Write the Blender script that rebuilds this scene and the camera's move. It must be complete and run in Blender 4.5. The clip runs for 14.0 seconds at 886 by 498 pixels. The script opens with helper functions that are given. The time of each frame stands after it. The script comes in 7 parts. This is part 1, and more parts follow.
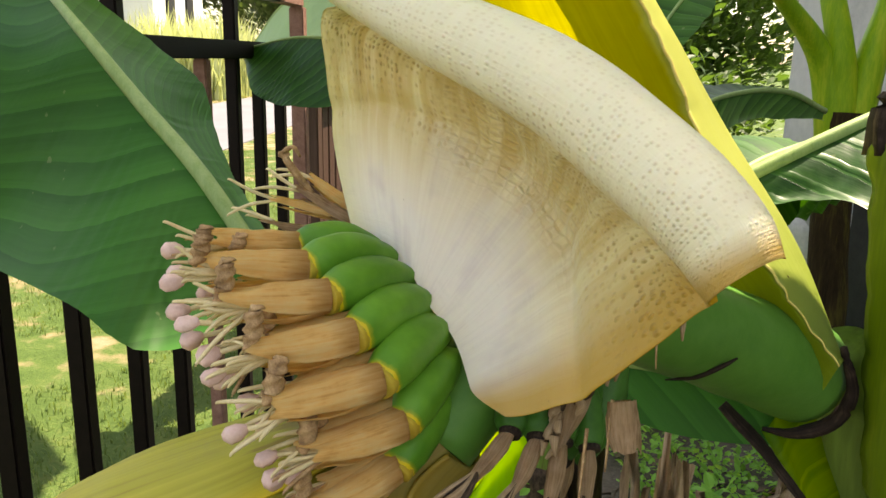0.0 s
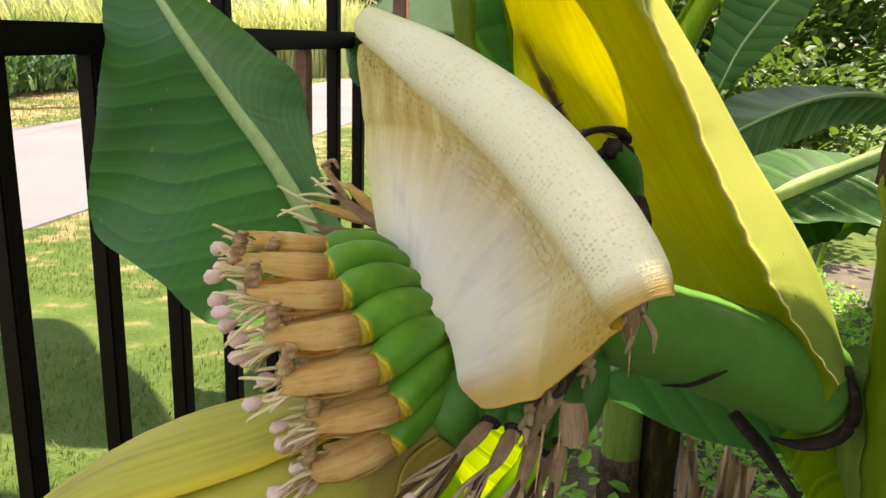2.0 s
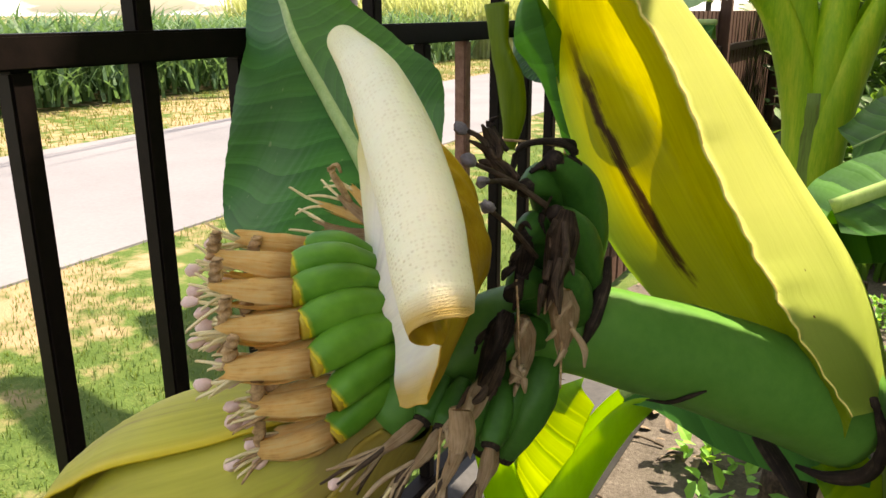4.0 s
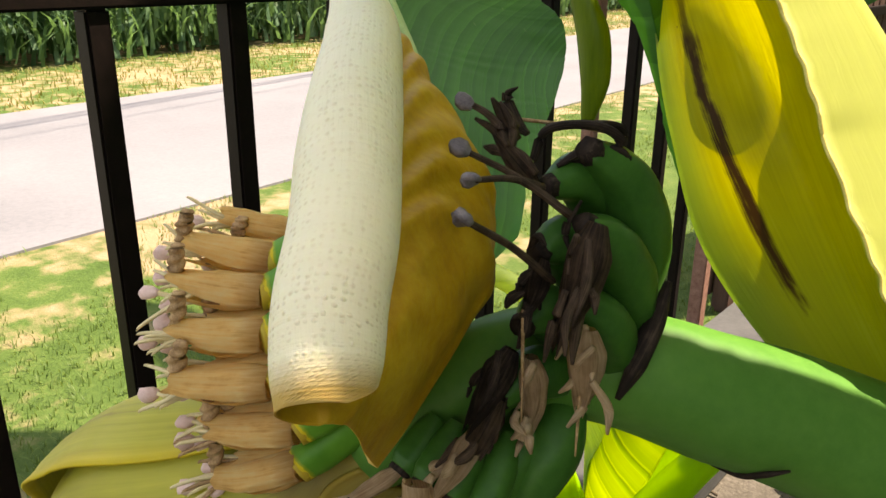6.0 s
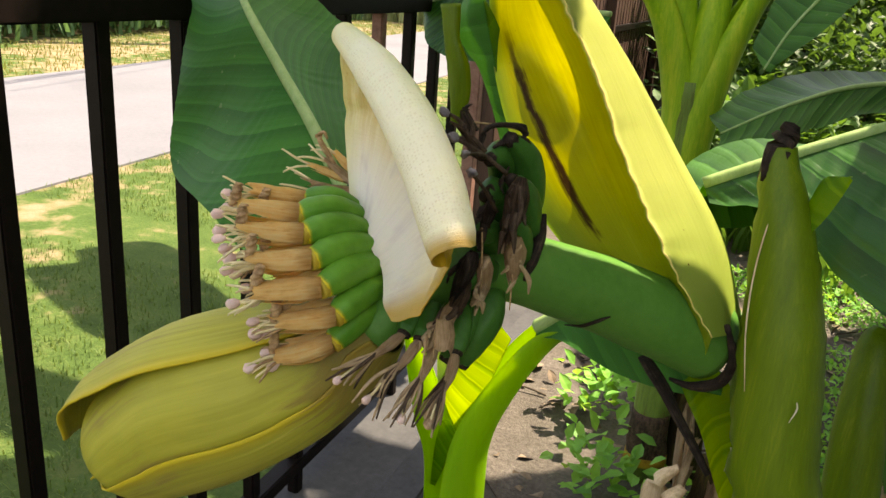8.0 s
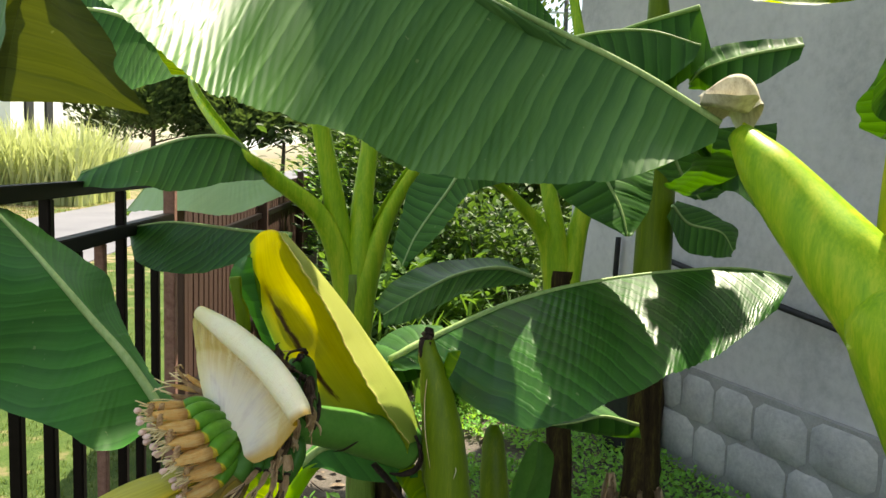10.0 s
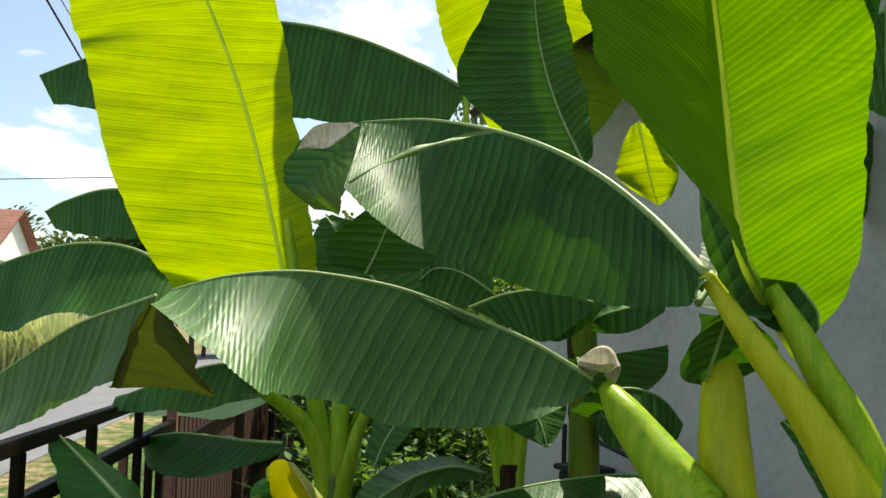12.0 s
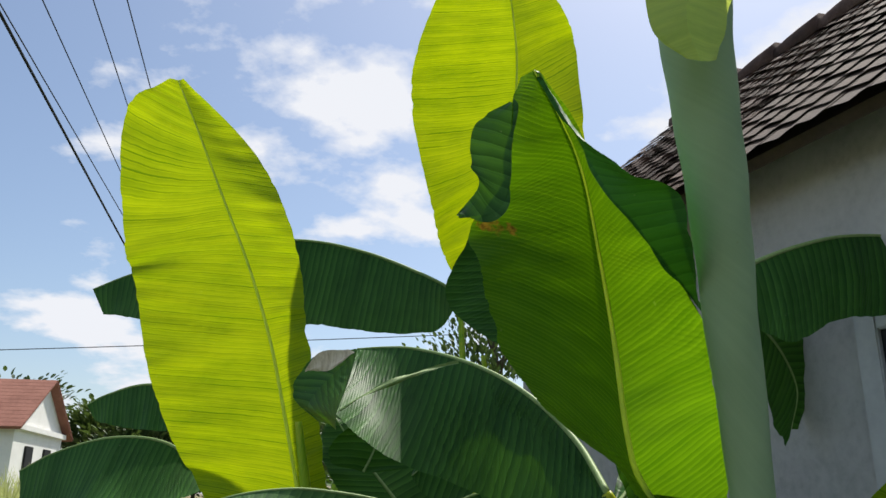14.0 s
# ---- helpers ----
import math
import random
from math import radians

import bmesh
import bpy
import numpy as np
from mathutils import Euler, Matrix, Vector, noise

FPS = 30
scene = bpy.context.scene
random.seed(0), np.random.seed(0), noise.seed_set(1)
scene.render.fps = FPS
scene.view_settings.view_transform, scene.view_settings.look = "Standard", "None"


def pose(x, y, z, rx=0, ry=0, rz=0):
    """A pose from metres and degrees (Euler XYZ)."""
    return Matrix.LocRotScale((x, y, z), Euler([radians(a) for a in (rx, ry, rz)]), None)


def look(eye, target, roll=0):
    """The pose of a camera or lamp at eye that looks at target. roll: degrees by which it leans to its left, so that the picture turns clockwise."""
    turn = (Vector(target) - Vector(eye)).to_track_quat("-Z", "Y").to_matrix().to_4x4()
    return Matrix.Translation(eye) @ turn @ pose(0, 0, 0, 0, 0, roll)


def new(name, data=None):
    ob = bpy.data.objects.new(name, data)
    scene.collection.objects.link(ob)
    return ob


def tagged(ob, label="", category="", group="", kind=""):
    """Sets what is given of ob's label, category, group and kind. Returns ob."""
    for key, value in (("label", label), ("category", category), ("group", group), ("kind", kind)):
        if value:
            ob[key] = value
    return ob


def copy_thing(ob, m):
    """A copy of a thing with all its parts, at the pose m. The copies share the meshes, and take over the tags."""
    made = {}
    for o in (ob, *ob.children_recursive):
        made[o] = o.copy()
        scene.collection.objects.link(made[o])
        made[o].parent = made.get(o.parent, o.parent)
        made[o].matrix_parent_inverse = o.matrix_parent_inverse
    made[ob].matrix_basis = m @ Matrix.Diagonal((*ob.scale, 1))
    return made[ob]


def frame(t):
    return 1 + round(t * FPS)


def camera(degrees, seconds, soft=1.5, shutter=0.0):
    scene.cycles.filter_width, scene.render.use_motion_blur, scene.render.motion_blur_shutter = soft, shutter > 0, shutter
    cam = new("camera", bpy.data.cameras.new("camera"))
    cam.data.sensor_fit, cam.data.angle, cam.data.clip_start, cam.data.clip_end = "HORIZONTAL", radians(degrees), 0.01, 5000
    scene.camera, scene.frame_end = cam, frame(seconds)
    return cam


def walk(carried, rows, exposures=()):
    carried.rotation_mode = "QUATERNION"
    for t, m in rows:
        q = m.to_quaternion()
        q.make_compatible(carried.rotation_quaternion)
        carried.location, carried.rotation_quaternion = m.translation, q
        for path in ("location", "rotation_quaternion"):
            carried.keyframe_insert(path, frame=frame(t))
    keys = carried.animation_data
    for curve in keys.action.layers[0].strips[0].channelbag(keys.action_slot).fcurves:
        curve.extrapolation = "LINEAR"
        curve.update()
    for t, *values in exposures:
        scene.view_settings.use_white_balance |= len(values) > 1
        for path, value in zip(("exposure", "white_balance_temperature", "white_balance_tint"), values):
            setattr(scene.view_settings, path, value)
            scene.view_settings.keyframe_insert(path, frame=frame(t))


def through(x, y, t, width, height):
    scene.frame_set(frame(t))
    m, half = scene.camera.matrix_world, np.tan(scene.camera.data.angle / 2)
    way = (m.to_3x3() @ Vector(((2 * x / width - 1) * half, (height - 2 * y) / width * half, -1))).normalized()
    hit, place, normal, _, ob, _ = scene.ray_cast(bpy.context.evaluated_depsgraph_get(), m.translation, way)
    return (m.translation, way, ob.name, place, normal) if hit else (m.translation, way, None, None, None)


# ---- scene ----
cam = camera(58.0, 14.0)
PATH = [
    (0, (0.017, -0.022, 1.11), (-0.067, 1.921, 0.645), 1.0),
    (0.5, (0.015, -0.045, 1.115), (-0.123, 1.894, 0.645), 1.1),
    (1, (0.015, -0.059, 1.117), (-0.158, 1.874, 0.635), 1.9),
    (1.5, (0.035, -0.049, 1.113), (-0.161, 1.879, 0.615), 2.8),
    (2, (0.073, -0.066, 1.139), (-0.272, 1.835, 0.622), 2.0),
    (2.2, (0.087, -0.07, 1.147), (-0.332, 1.813, 0.619), 1.7),
    (4.3, (0.219, -0.015, 1.159), (-0.694, 1.666, 0.575), -0.2),
    (4.5, (0.212, 0.008, 1.157), (-0.743, 1.661, 0.56), -0.1),
    (5, (0.207, 0.058, 1.151), (-0.863, 1.63, 0.532), 0.1),
    (5.5, (0.214, 0.085, 1.149), (-0.909, 1.597, 0.475), 0.8),
    (6, (0.22, 0.086, 1.154), (-0.92, 1.579, 0.467), 0.6),
    (6.5, (0.231, 0.061, 1.164), (-0.912, 1.553, 0.48), 0.4),
    (7, (0.256, 0.015, 1.174), (-0.865, 1.524, 0.491), 0.4),
    (7.5, (0.251, -0.079, 1.191), (-0.724, 1.531, 0.515), 1.8),
    (8, (0.209, -0.177, 1.188), (-0.362, 1.629, 0.544), 4.2),
    (8.5, (0.181, -0.273, 1.188), (-0.004, 1.634, 0.615), 4.3),
    (9, (0.154, -0.393, 1.22), (0.271, 1.541, 0.723), 3.6),
    (9.2, (0.15, -0.456, 1.252), (0.342, 1.482, 0.798), 3.4),
    (11.3, (0.121, -1.07, 1.451), (0.38, 0.909, 1.582), 0.6),
    (11.5, (0.108, -1.118, 1.469), (0.382, 0.858, 1.617), 0.5),
    (12, (0.087, -1.277, 1.532), (0.395, 0.689, 1.732), 0.8),
    (12.5, (0.075, -1.402, 1.565), (0.4, 0.549, 1.865), 0.9),
    (13, (0.163, -1.541, 1.608), (0.478, 0.394, 2.004), 0.7),
    (13.5, (0.201, -1.685, 1.596), (0.499, 0.236, 2.064), 0.2),
    (14, (0.165, -1.827, 1.631), (0.392, 0.071, 2.221), 0.5),
]
walk(cam, [(t, look(eye, target, roll)) for t, eye, target, roll in PATH],
     [(0, 2.0, 8250, 13), (7.5, 1.95, 8250, 13), (9.2, 1.95, 7800, 8), (11.3, 1.1, 7300, 3), (12.5, 1.0, 7000, 4), (14, 0.5, 6500, 9)])

# ---- light ----
SUN_EL, SUN_AZ = radians(59), radians(38)
world = bpy.data.worlds.new("sky")
scene.world = world
world.use_nodes = True


def sky_nodes():
    nt = world.node_tree
    nt.nodes.clear()
    out = nt.nodes.new("ShaderNodeOutputWorld")
    bg = nt.nodes.new("ShaderNodeBackground")
    bg.inputs["Strength"].default_value = 0.10
    sky = nt.nodes.new("ShaderNodeTexSky")
    sky.sky_type = "NISHITA"
    sky.sun_disc = False
    sky.sun_elevation, sky.sun_rotation = SUN_EL, SUN_AZ
    sky.air_density, sky.dust_density = 1.0, 1.5
    co = nt.nodes.new("ShaderNodeTexCoord")
    sep = nt.nodes.new("ShaderNodeSeparateXYZ")
    nt.links.new(co.outputs["Generated"], sep.inputs[0])
    div = nt.nodes.new("ShaderNodeVectorMath")
    div.operation = "DIVIDE"
    den = nt.nodes.new("ShaderNodeCombineXYZ")
    add = nt.nodes.new("ShaderNodeMath")
    add.operation = "ADD"
    add.inputs[1].default_value = 0.25
    nt.links.new(sep.outputs[2], add.inputs[0])
    for k in range(3):
        nt.links.new(add.outputs[0], den.inputs[k])
    nt.links.new(co.outputs["Generated"], div.inputs[0])
    nt.links.new(den.outputs[0], div.inputs[1])
    n1 = nt.nodes.new("ShaderNodeTexNoise")
    n1.inputs["Scale"].default_value, n1.inputs["Detail"].default_value = 2.6, 10
    n1.inputs["Roughness"].default_value = 0.55
    nt.links.new(div.outputs[0], n1.inputs["Vector"])
    ramp = nt.nodes.new("ShaderNodeValToRGB")
    ramp.color_ramp.elements[0].position, ramp.color_ramp.elements[1].position = 0.52, 0.60
    nt.links.new(n1.outputs[0], ramp.inputs[0])
    mix = nt.nodes.new("ShaderNodeMix")
    mix.data_type = "RGBA"
    mix.inputs[7].default_value = (6.2, 6.3, 6.7, 1)
    nt.links.new(ramp.outputs[0], mix.inputs[0])
    nt.links.new(sky.outputs[0], mix.inputs[6])
    nt.links.new(mix.outputs[2], bg.inputs[0])
    nt.links.new(bg.outputs[0], out.inputs[0])


sky_nodes()
sun_data = bpy.data.lights.new("sun", "SUN")
sun_data.energy, sun_data.angle, sun_data.color = 3.7, radians(0.6), (1.0, 0.95, 0.86)
sun = new("sun", sun_data)
sun_dir = Vector((math.sin(SUN_AZ) * math.cos(SUN_EL), math.cos(SUN_AZ) * math.cos(SUN_EL), math.sin(SUN_EL)))
sun.matrix_world = look(sun_dir * 20, (0, 0, 0))


# ---- materials ----
def node(nt, kind, **vals):
    n = nt.nodes.new(kind)
    for k, v in vals.items():
        n.inputs[k.replace("_", " ")].default_value = v
    return n


def ramp_of(nt, fac, stops):
    r = nt.nodes.new("ShaderNodeValToRGB")
    e = r.color_ramp.elements
    while len(e) < len(stops):
        e.new(0.5)
    for k, (p, c) in enumerate(stops):
        e[k].position, e[k].color = p, (*c, 1)
    nt.links.new(fac, r.inputs[0])
    return r.outputs[0]


def mixed(nt, fac, a, b, how="MIX"):
    m = nt.nodes.new("ShaderNodeMix")
    m.data_type, m.blend_type = "RGBA", how
    for sock, v in ((m.inputs[0], fac), (m.inputs[6], a), (m.inputs[7], b)):
        if isinstance(v, (int, float)):
            sock.default_value = v
        elif isinstance(v, tuple):
            sock.default_value = (*v, 1)
        else:
            nt.links.new(v, sock)
    return m.outputs[2]


def noise_of(nt, vec, scale, detail=4, rough=0.55):
    n = node(nt, "ShaderNodeTexNoise", Scale=scale, Detail=detail, Roughness=rough)
    if vec is not None:
        nt.links.new(vec, n.inputs["Vector"])
    return n.outputs[0]


def math_of(nt, op, a, b=0.0):
    m = nt.nodes.new("ShaderNodeMath")
    m.operation = op
    for sock, v in ((m.inputs[0], a), (m.inputs[1], b)):
        if isinstance(v, (int, float)):
            sock.default_value = v
        else:
            nt.links.new(v, sock)
    return m.outputs[0]


def base_mat(name, rough=0.6, metallic=0.0, specular=0.5):
    m = bpy.data.materials.new(name)
    m.use_nodes = True
    nt = m.node_tree
    b = nt.nodes["Principled BSDF"]
    b.inputs["Roughness"].default_value, b.inputs["Metallic"].default_value = rough, metallic
    b.inputs["Specular IOR Level"].default_value = specular
    return m, nt, b


def bump_of(nt, b, height, strength, distance=0.002):
    n = node(nt, "ShaderNodeBump", Strength=strength, Distance=distance)
    nt.links.new(height, n.inputs["Height"])
    nt.links.new(n.outputs[0], b.inputs["Normal"])
    return n


def plain(name, stops, scale=20, rough=0.7, metallic=0.0, bump=0.3, dist=0.002, fine=6, vec="Object", stretch=None, spec=0.22):
    """Colour from two scales of noise through a ramp, with relief."""
    m, nt, b = base_mat(name, rough, metallic, spec)
    co = nt.nodes.new("ShaderNodeTexCoord").outputs[vec]
    if stretch:
        mp = nt.nodes.new("ShaderNodeMapping")
        mp.inputs["Scale"].default_value = stretch
        nt.links.new(co, mp.inputs[0])
        co = mp.outputs[0]
    big = noise_of(nt, co, scale, 5)
    small = noise_of(nt, co, scale * fine, 6, 0.65)
    f = math_of(nt, "ADD", math_of(nt, "MULTIPLY", big, 0.6), math_of(nt, "MULTIPLY", small, 0.4))
    nt.links.new(ramp_of(nt, f, stops), b.inputs["Base Color"])
    if bump:
        bump_of(nt, b, small, bump, dist)
    return m


def fleshy(name, stops, through, scale=14, thin=0.4, rough=0.42):
    """Juicy stalk tissue through which light passes."""
    m = plain(name, stops, scale, rough, bump=0.12, stretch=(3, 3, 0.35))
    nt = m.node_tree
    b, out = nt.nodes["Principled BSDF"], nt.nodes["Material Output"]
    tr = nt.nodes.new("ShaderNodeBsdfTranslucent")
    tr.inputs["Color"].default_value = (*through, 1)
    mx = nt.nodes.new("ShaderNodeMixShader")
    mx.inputs[0].default_value = thin
    nt.links.new(b.outputs[0], mx.inputs[1])
    nt.links.new(tr.outputs[0], mx.inputs[2])
    nt.links.new(mx.outputs[0], out.inputs["Surface"])
    return m


def foliage(name, top, deep, through, vein=70.0, slant=0.25, thin=0.45, rough=0.38, mottled=0.25, relief=0.4, lines=0.13, gloss=0.2, stripe=0.07, scorch=None):
    """A leaf blade: veins across it by its own lengthwise and crosswise measure, light passing through."""
    m = bpy.data.materials.new(name)
    m.use_nodes = True
    nt = m.node_tree
    b = nt.nodes["Principled BSDF"]
    out = nt.nodes["Material Output"]
    uv = nt.nodes.new("ShaderNodeUVMap").outputs[0]
    sep = nt.nodes.new("ShaderNodeSeparateXYZ")
    nt.links.new(uv, sep.inputs[0])
    av = math_of(nt, "ABSOLUTE", sep.outputs[1])
    co = nt.nodes.new("ShaderNodeTexCoord").outputs["Object"]
    wob = noise_of(nt, co, 9, 3)
    u = math_of(nt, "SUBTRACT", sep.outputs[0], math_of(nt, "MULTIPLY", av, slant))
    u = math_of(nt, "ADD", u, math_of(nt, "MULTIPLY", wob, 0.012))
    comb = nt.nodes.new("ShaderNodeCombineXYZ")
    nt.links.new(u, comb.inputs[0])
    nt.links.new(math_of(nt, "MULTIPLY", av, 0.06), comb.inputs[1])
    streak = noise_of(nt, comb.outputs[0], vein * 1.1, 3, 0.65)
    fine = noise_of(nt, comb.outputs[0], vein * 7, 2, 0.7)
    band = noise_of(nt, comb.outputs[0], vein * 0.28, 2, 0.5)
    blot = noise_of(nt, co, 5.5, 5)
    wave = math_of(nt, "SINE", math_of(nt, "ADD", math_of(nt, "MULTIPLY", u, 6.2832 / (1.25 / vein)), math_of(nt, "MULTIPLY", streak, 2.2)))
    line = ramp_of(nt, wave, [(0.62, (0, 0, 0)), (0.98, (1, 1, 1))])
    line = math_of(nt, "MULTIPLY", line, ramp_of(nt, noise_of(nt, comb.outputs[0], vein * 0.5, 2), [(0.35, (0.15, 0.15, 0.15)), (0.65, (1, 1, 1))]))
    f = math_of(nt, "ADD", math_of(nt, "MULTIPLY", band, 0.34), math_of(nt, "ADD", math_of(nt, "MULTIPLY", streak, 0.30), math_of(nt, "ADD", math_of(nt, "MULTIPLY", fine, 0.12), math_of(nt, "MULTIPLY", blot, mottled))))
    # Sawtooth over the side veins: pleats' light and dark sides put into the colour.
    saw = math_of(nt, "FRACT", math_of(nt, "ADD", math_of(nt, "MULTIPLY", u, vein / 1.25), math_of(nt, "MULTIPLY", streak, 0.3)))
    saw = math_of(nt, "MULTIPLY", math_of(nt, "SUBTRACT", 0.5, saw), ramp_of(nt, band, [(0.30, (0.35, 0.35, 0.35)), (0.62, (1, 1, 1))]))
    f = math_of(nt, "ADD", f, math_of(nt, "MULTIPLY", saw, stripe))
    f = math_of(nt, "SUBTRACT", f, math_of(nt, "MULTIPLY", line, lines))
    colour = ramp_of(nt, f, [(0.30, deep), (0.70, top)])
    spots = ramp_of(nt, noise_of(nt, co, 60, 2), [(0.73, (0, 0, 0)), (0.76, (1, 1, 1))])
    colour = mixed(nt, math_of(nt, "MULTIPLY", spots, 0.35), colour, (0.3, 0.33, 0.16))
    burnt = None
    if scorch:
        away = nt.nodes.new("ShaderNodeVectorMath")
        away.operation = "SUBTRACT"
        away.inputs[1].default_value = scorch
        nt.links.new(co, away.inputs[0])
        flat = nt.nodes.new("ShaderNodeVectorMath")
        flat.operation = "MULTIPLY"
        flat.inputs[1].default_value = (12, 6, 36)
        nt.links.new(away.outputs[0], flat.inputs[0])
        reach = nt.nodes.new("ShaderNodeVectorMath")
        reach.operation = "LENGTH"
        nt.links.new(flat.outputs[0], reach.inputs[0])
        burnt = ramp_of(nt, math_of(nt, "ADD", reach.outputs["Value"], math_of(nt, "MULTIPLY", math_of(nt, "SUBTRACT", noise_of(nt, co, 45, 4), 0.5), 1.6)), [(0.70, (1, 1, 1)), (0.95, (0, 0, 0))])
        singed = ramp_of(nt, noise_of(nt, co, 70, 4), [(0.35, (0.16, 0.07, 0.012)), (0.6, (0.46, 0.27, 0.03))])
        colour = mixed(nt, burnt, colour, singed)
    nt.links.new(colour, b.inputs["Base Color"])
    b.inputs["Roughness"].default_value, b.inputs["Specular IOR Level"].default_value = rough, gloss
    bn = bump_of(nt, b, math_of(nt, "SUBTRACT", math_of(nt, "ADD", math_of(nt, "ADD", math_of(nt, "MULTIPLY", streak, 0.4), math_of(nt, "MULTIPLY", saw, 2.0 * stripe)), math_of(nt, "MULTIPLY", fine, 0.12)), math_of(nt, "MULTIPLY", line, 0.55)), relief, 0.003)
    tr = nt.nodes.new("ShaderNodeBsdfTranslucent")
    tcol = ramp_of(nt, f, [(0.24, tuple(c * k for c, k in zip(through, (0.30, 0.45, 0.4)))), (0.66, through)])
    if scorch:
        tcol = mixed(nt, burnt, tcol, singed)
    nt.links.new(tcol, tr.inputs["Color"])
    nt.links.new(bn.outputs[0], tr.inputs["Normal"])
    mx = nt.nodes.new("ShaderNodeMixShader")
    mx.inputs[0].default_value = thin
    nt.links.new(b.outputs[0], mx.inputs[1])
    nt.links.new(tr.outputs[0], mx.inputs[2])
    nt.links.new(mx.outputs[0], out.inputs["Surface"])
    return m


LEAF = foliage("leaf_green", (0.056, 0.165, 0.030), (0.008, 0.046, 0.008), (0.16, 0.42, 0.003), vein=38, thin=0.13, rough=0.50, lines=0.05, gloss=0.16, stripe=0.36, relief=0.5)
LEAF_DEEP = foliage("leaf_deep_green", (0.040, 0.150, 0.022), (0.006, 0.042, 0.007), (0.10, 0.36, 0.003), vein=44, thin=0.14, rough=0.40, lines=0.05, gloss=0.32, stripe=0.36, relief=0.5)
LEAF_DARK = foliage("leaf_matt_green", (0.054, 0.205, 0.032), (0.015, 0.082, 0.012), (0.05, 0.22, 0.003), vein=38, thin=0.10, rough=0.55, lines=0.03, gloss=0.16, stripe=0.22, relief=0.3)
# Lit copy of LEAF: sun and sky sheen on the lower leaf as paler green.
LEAF_LIT = foliage("leaf_lit_green", (0.105, 0.225, 0.062), (0.022, 0.085, 0.020), (0.18, 0.40, 0.01), vein=40, thin=0.14, rough=0.44, lines=0.03, gloss=0.30, stripe=0.34, relief=0.5)
LEAF_MID = foliage("leaf_full_green", (0.080, 0.185, 0.026), (0.030, 0.100, 0.010), (0.26, 0.52, 0.003), vein=85, slant=0.6, thin=0.40, rough=0.46, mottled=0.16, lines=-0.13, stripe=0.20, gloss=0.15, scorch=(0.505, -0.20, 2.235))
LEAF_YOUNG = foliage("leaf_young", (0.085, 0.22, 0.008), (0.035, 0.12, 0.004), (0.74, 0.86, 0.004), vein=46, thin=0.48, rough=0.46, mottled=0.24, lines=0.30, stripe=0.24, gloss=0.15)
LEAF_PALE = foliage("leaf_rolled", (0.40, 0.56, 0.33), (0.33, 0.49, 0.27), (0.40, 0.60, 0.08), vein=30, slant=1.2, thin=0.2, rough=0.5, lines=0.03, relief=0.12, stripe=0.05, gloss=0.25)
LEAF_OLIVE = foliage("leaf_browned", (0.09, 0.115, 0.018), (0.04, 0.052, 0.010), (0.20, 0.23, 0.01), thin=0.12, rough=0.55)
RIB = foliage("midrib_green", (0.46, 0.58, 0.26), (0.34, 0.48, 0.16), (0.92, 1.0, 0.16), thin=0.66, rough=0.42, lines=0.0, stripe=0.0)
RIB_DULL = plain("midrib_grey_green", [(0.3, (0.20, 0.32, 0.10)), (0.7, (0.36, 0.47, 0.20))], 40, 0.5, bump=0.15, stretch=(3, 3, 0.4))
PETIOLE = plain("petiole_green", [(0.3, (0.13, 0.31, 0.012)), (0.5, (0.27, 0.44, 0.018)), (0.75, (0.58, 0.60, 0.05))], 14, 0.42, bump=0.12, stretch=(3, 3, 0.4))
STEM = plain("pseudostem_green", [(0.3, (0.10, 0.07, 0.025)), (0.45, (0.13, 0.2, 0.035)), (0.7, (0.22, 0.34, 0.06))], 12, 0.5, bump=0.3, stretch=(3, 3, 0.3))
STEM_OLD = plain("pseudostem_brown", [(0.3, (0.012, 0.008, 0.005)), (0.5, (0.034, 0.023, 0.011)), (0.7, (0.10, 0.085, 0.02))], 14, 0.75, bump=0.6, stretch=(3, 3, 0.35), spec=0.06)
HUSK = plain("dry_husk", [(0.3, (0.32, 0.20, 0.11)), (0.5, (0.66, 0.48, 0.31)), (0.7, (0.86, 0.70, 0.50))], 30, 0.85, bump=0.6, stretch=(3, 3, 0.3))
RIM = plain("sheath_rim", [(0.3, (0.58, 0.42, 0.08)), (0.7, (0.85, 0.74, 0.26))], 160, 0.6, bump=0.4, dist=0.0006)
PARCHED = plain("parched_leaf", [(0.3, (0.36, 0.28, 0.19)), (0.5, (0.66, 0.58, 0.44)), (0.7, (0.80, 0.74, 0.62))], 30, 0.8, bump=0.5, stretch=(3, 3, 0.3))
PEDUNCLE = plain("peduncle_green", [(0.3, (0.050, 0.165, 0.022)), (0.7, (0.098, 0.245, 0.042))], 22, 0.42, bump=0.08)
IRON = plain("brown_painted_iron", [(0.3, (0.004, 0.0026, 0.0022)), (0.7, (0.011, 0.0066, 0.0056))], 60, 0.5, bump=0.25, dist=0.0006, spec=0.10)
PRIMER = plain("red_primer", [(0.3, (0.16, 0.07, 0.05)), (0.7, (0.34, 0.19, 0.15))], 50, 0.7, bump=0.3)
PLANK = plain("brown_slat", [(0.3, (0.045, 0.022, 0.016)), (0.7, (0.10, 0.055, 0.042))], 10, 0.6, stretch=(6, 6, 0.5), bump=0.3)
PLASTER = plain("grey_plaster", [(0.3, (0.34, 0.336, 0.34)), (0.5, (0.51, 0.498, 0.50)), (0.7, (0.61, 0.592, 0.588))], 1.6, 0.9, bump=0.35, dist=0.004, fine=14)
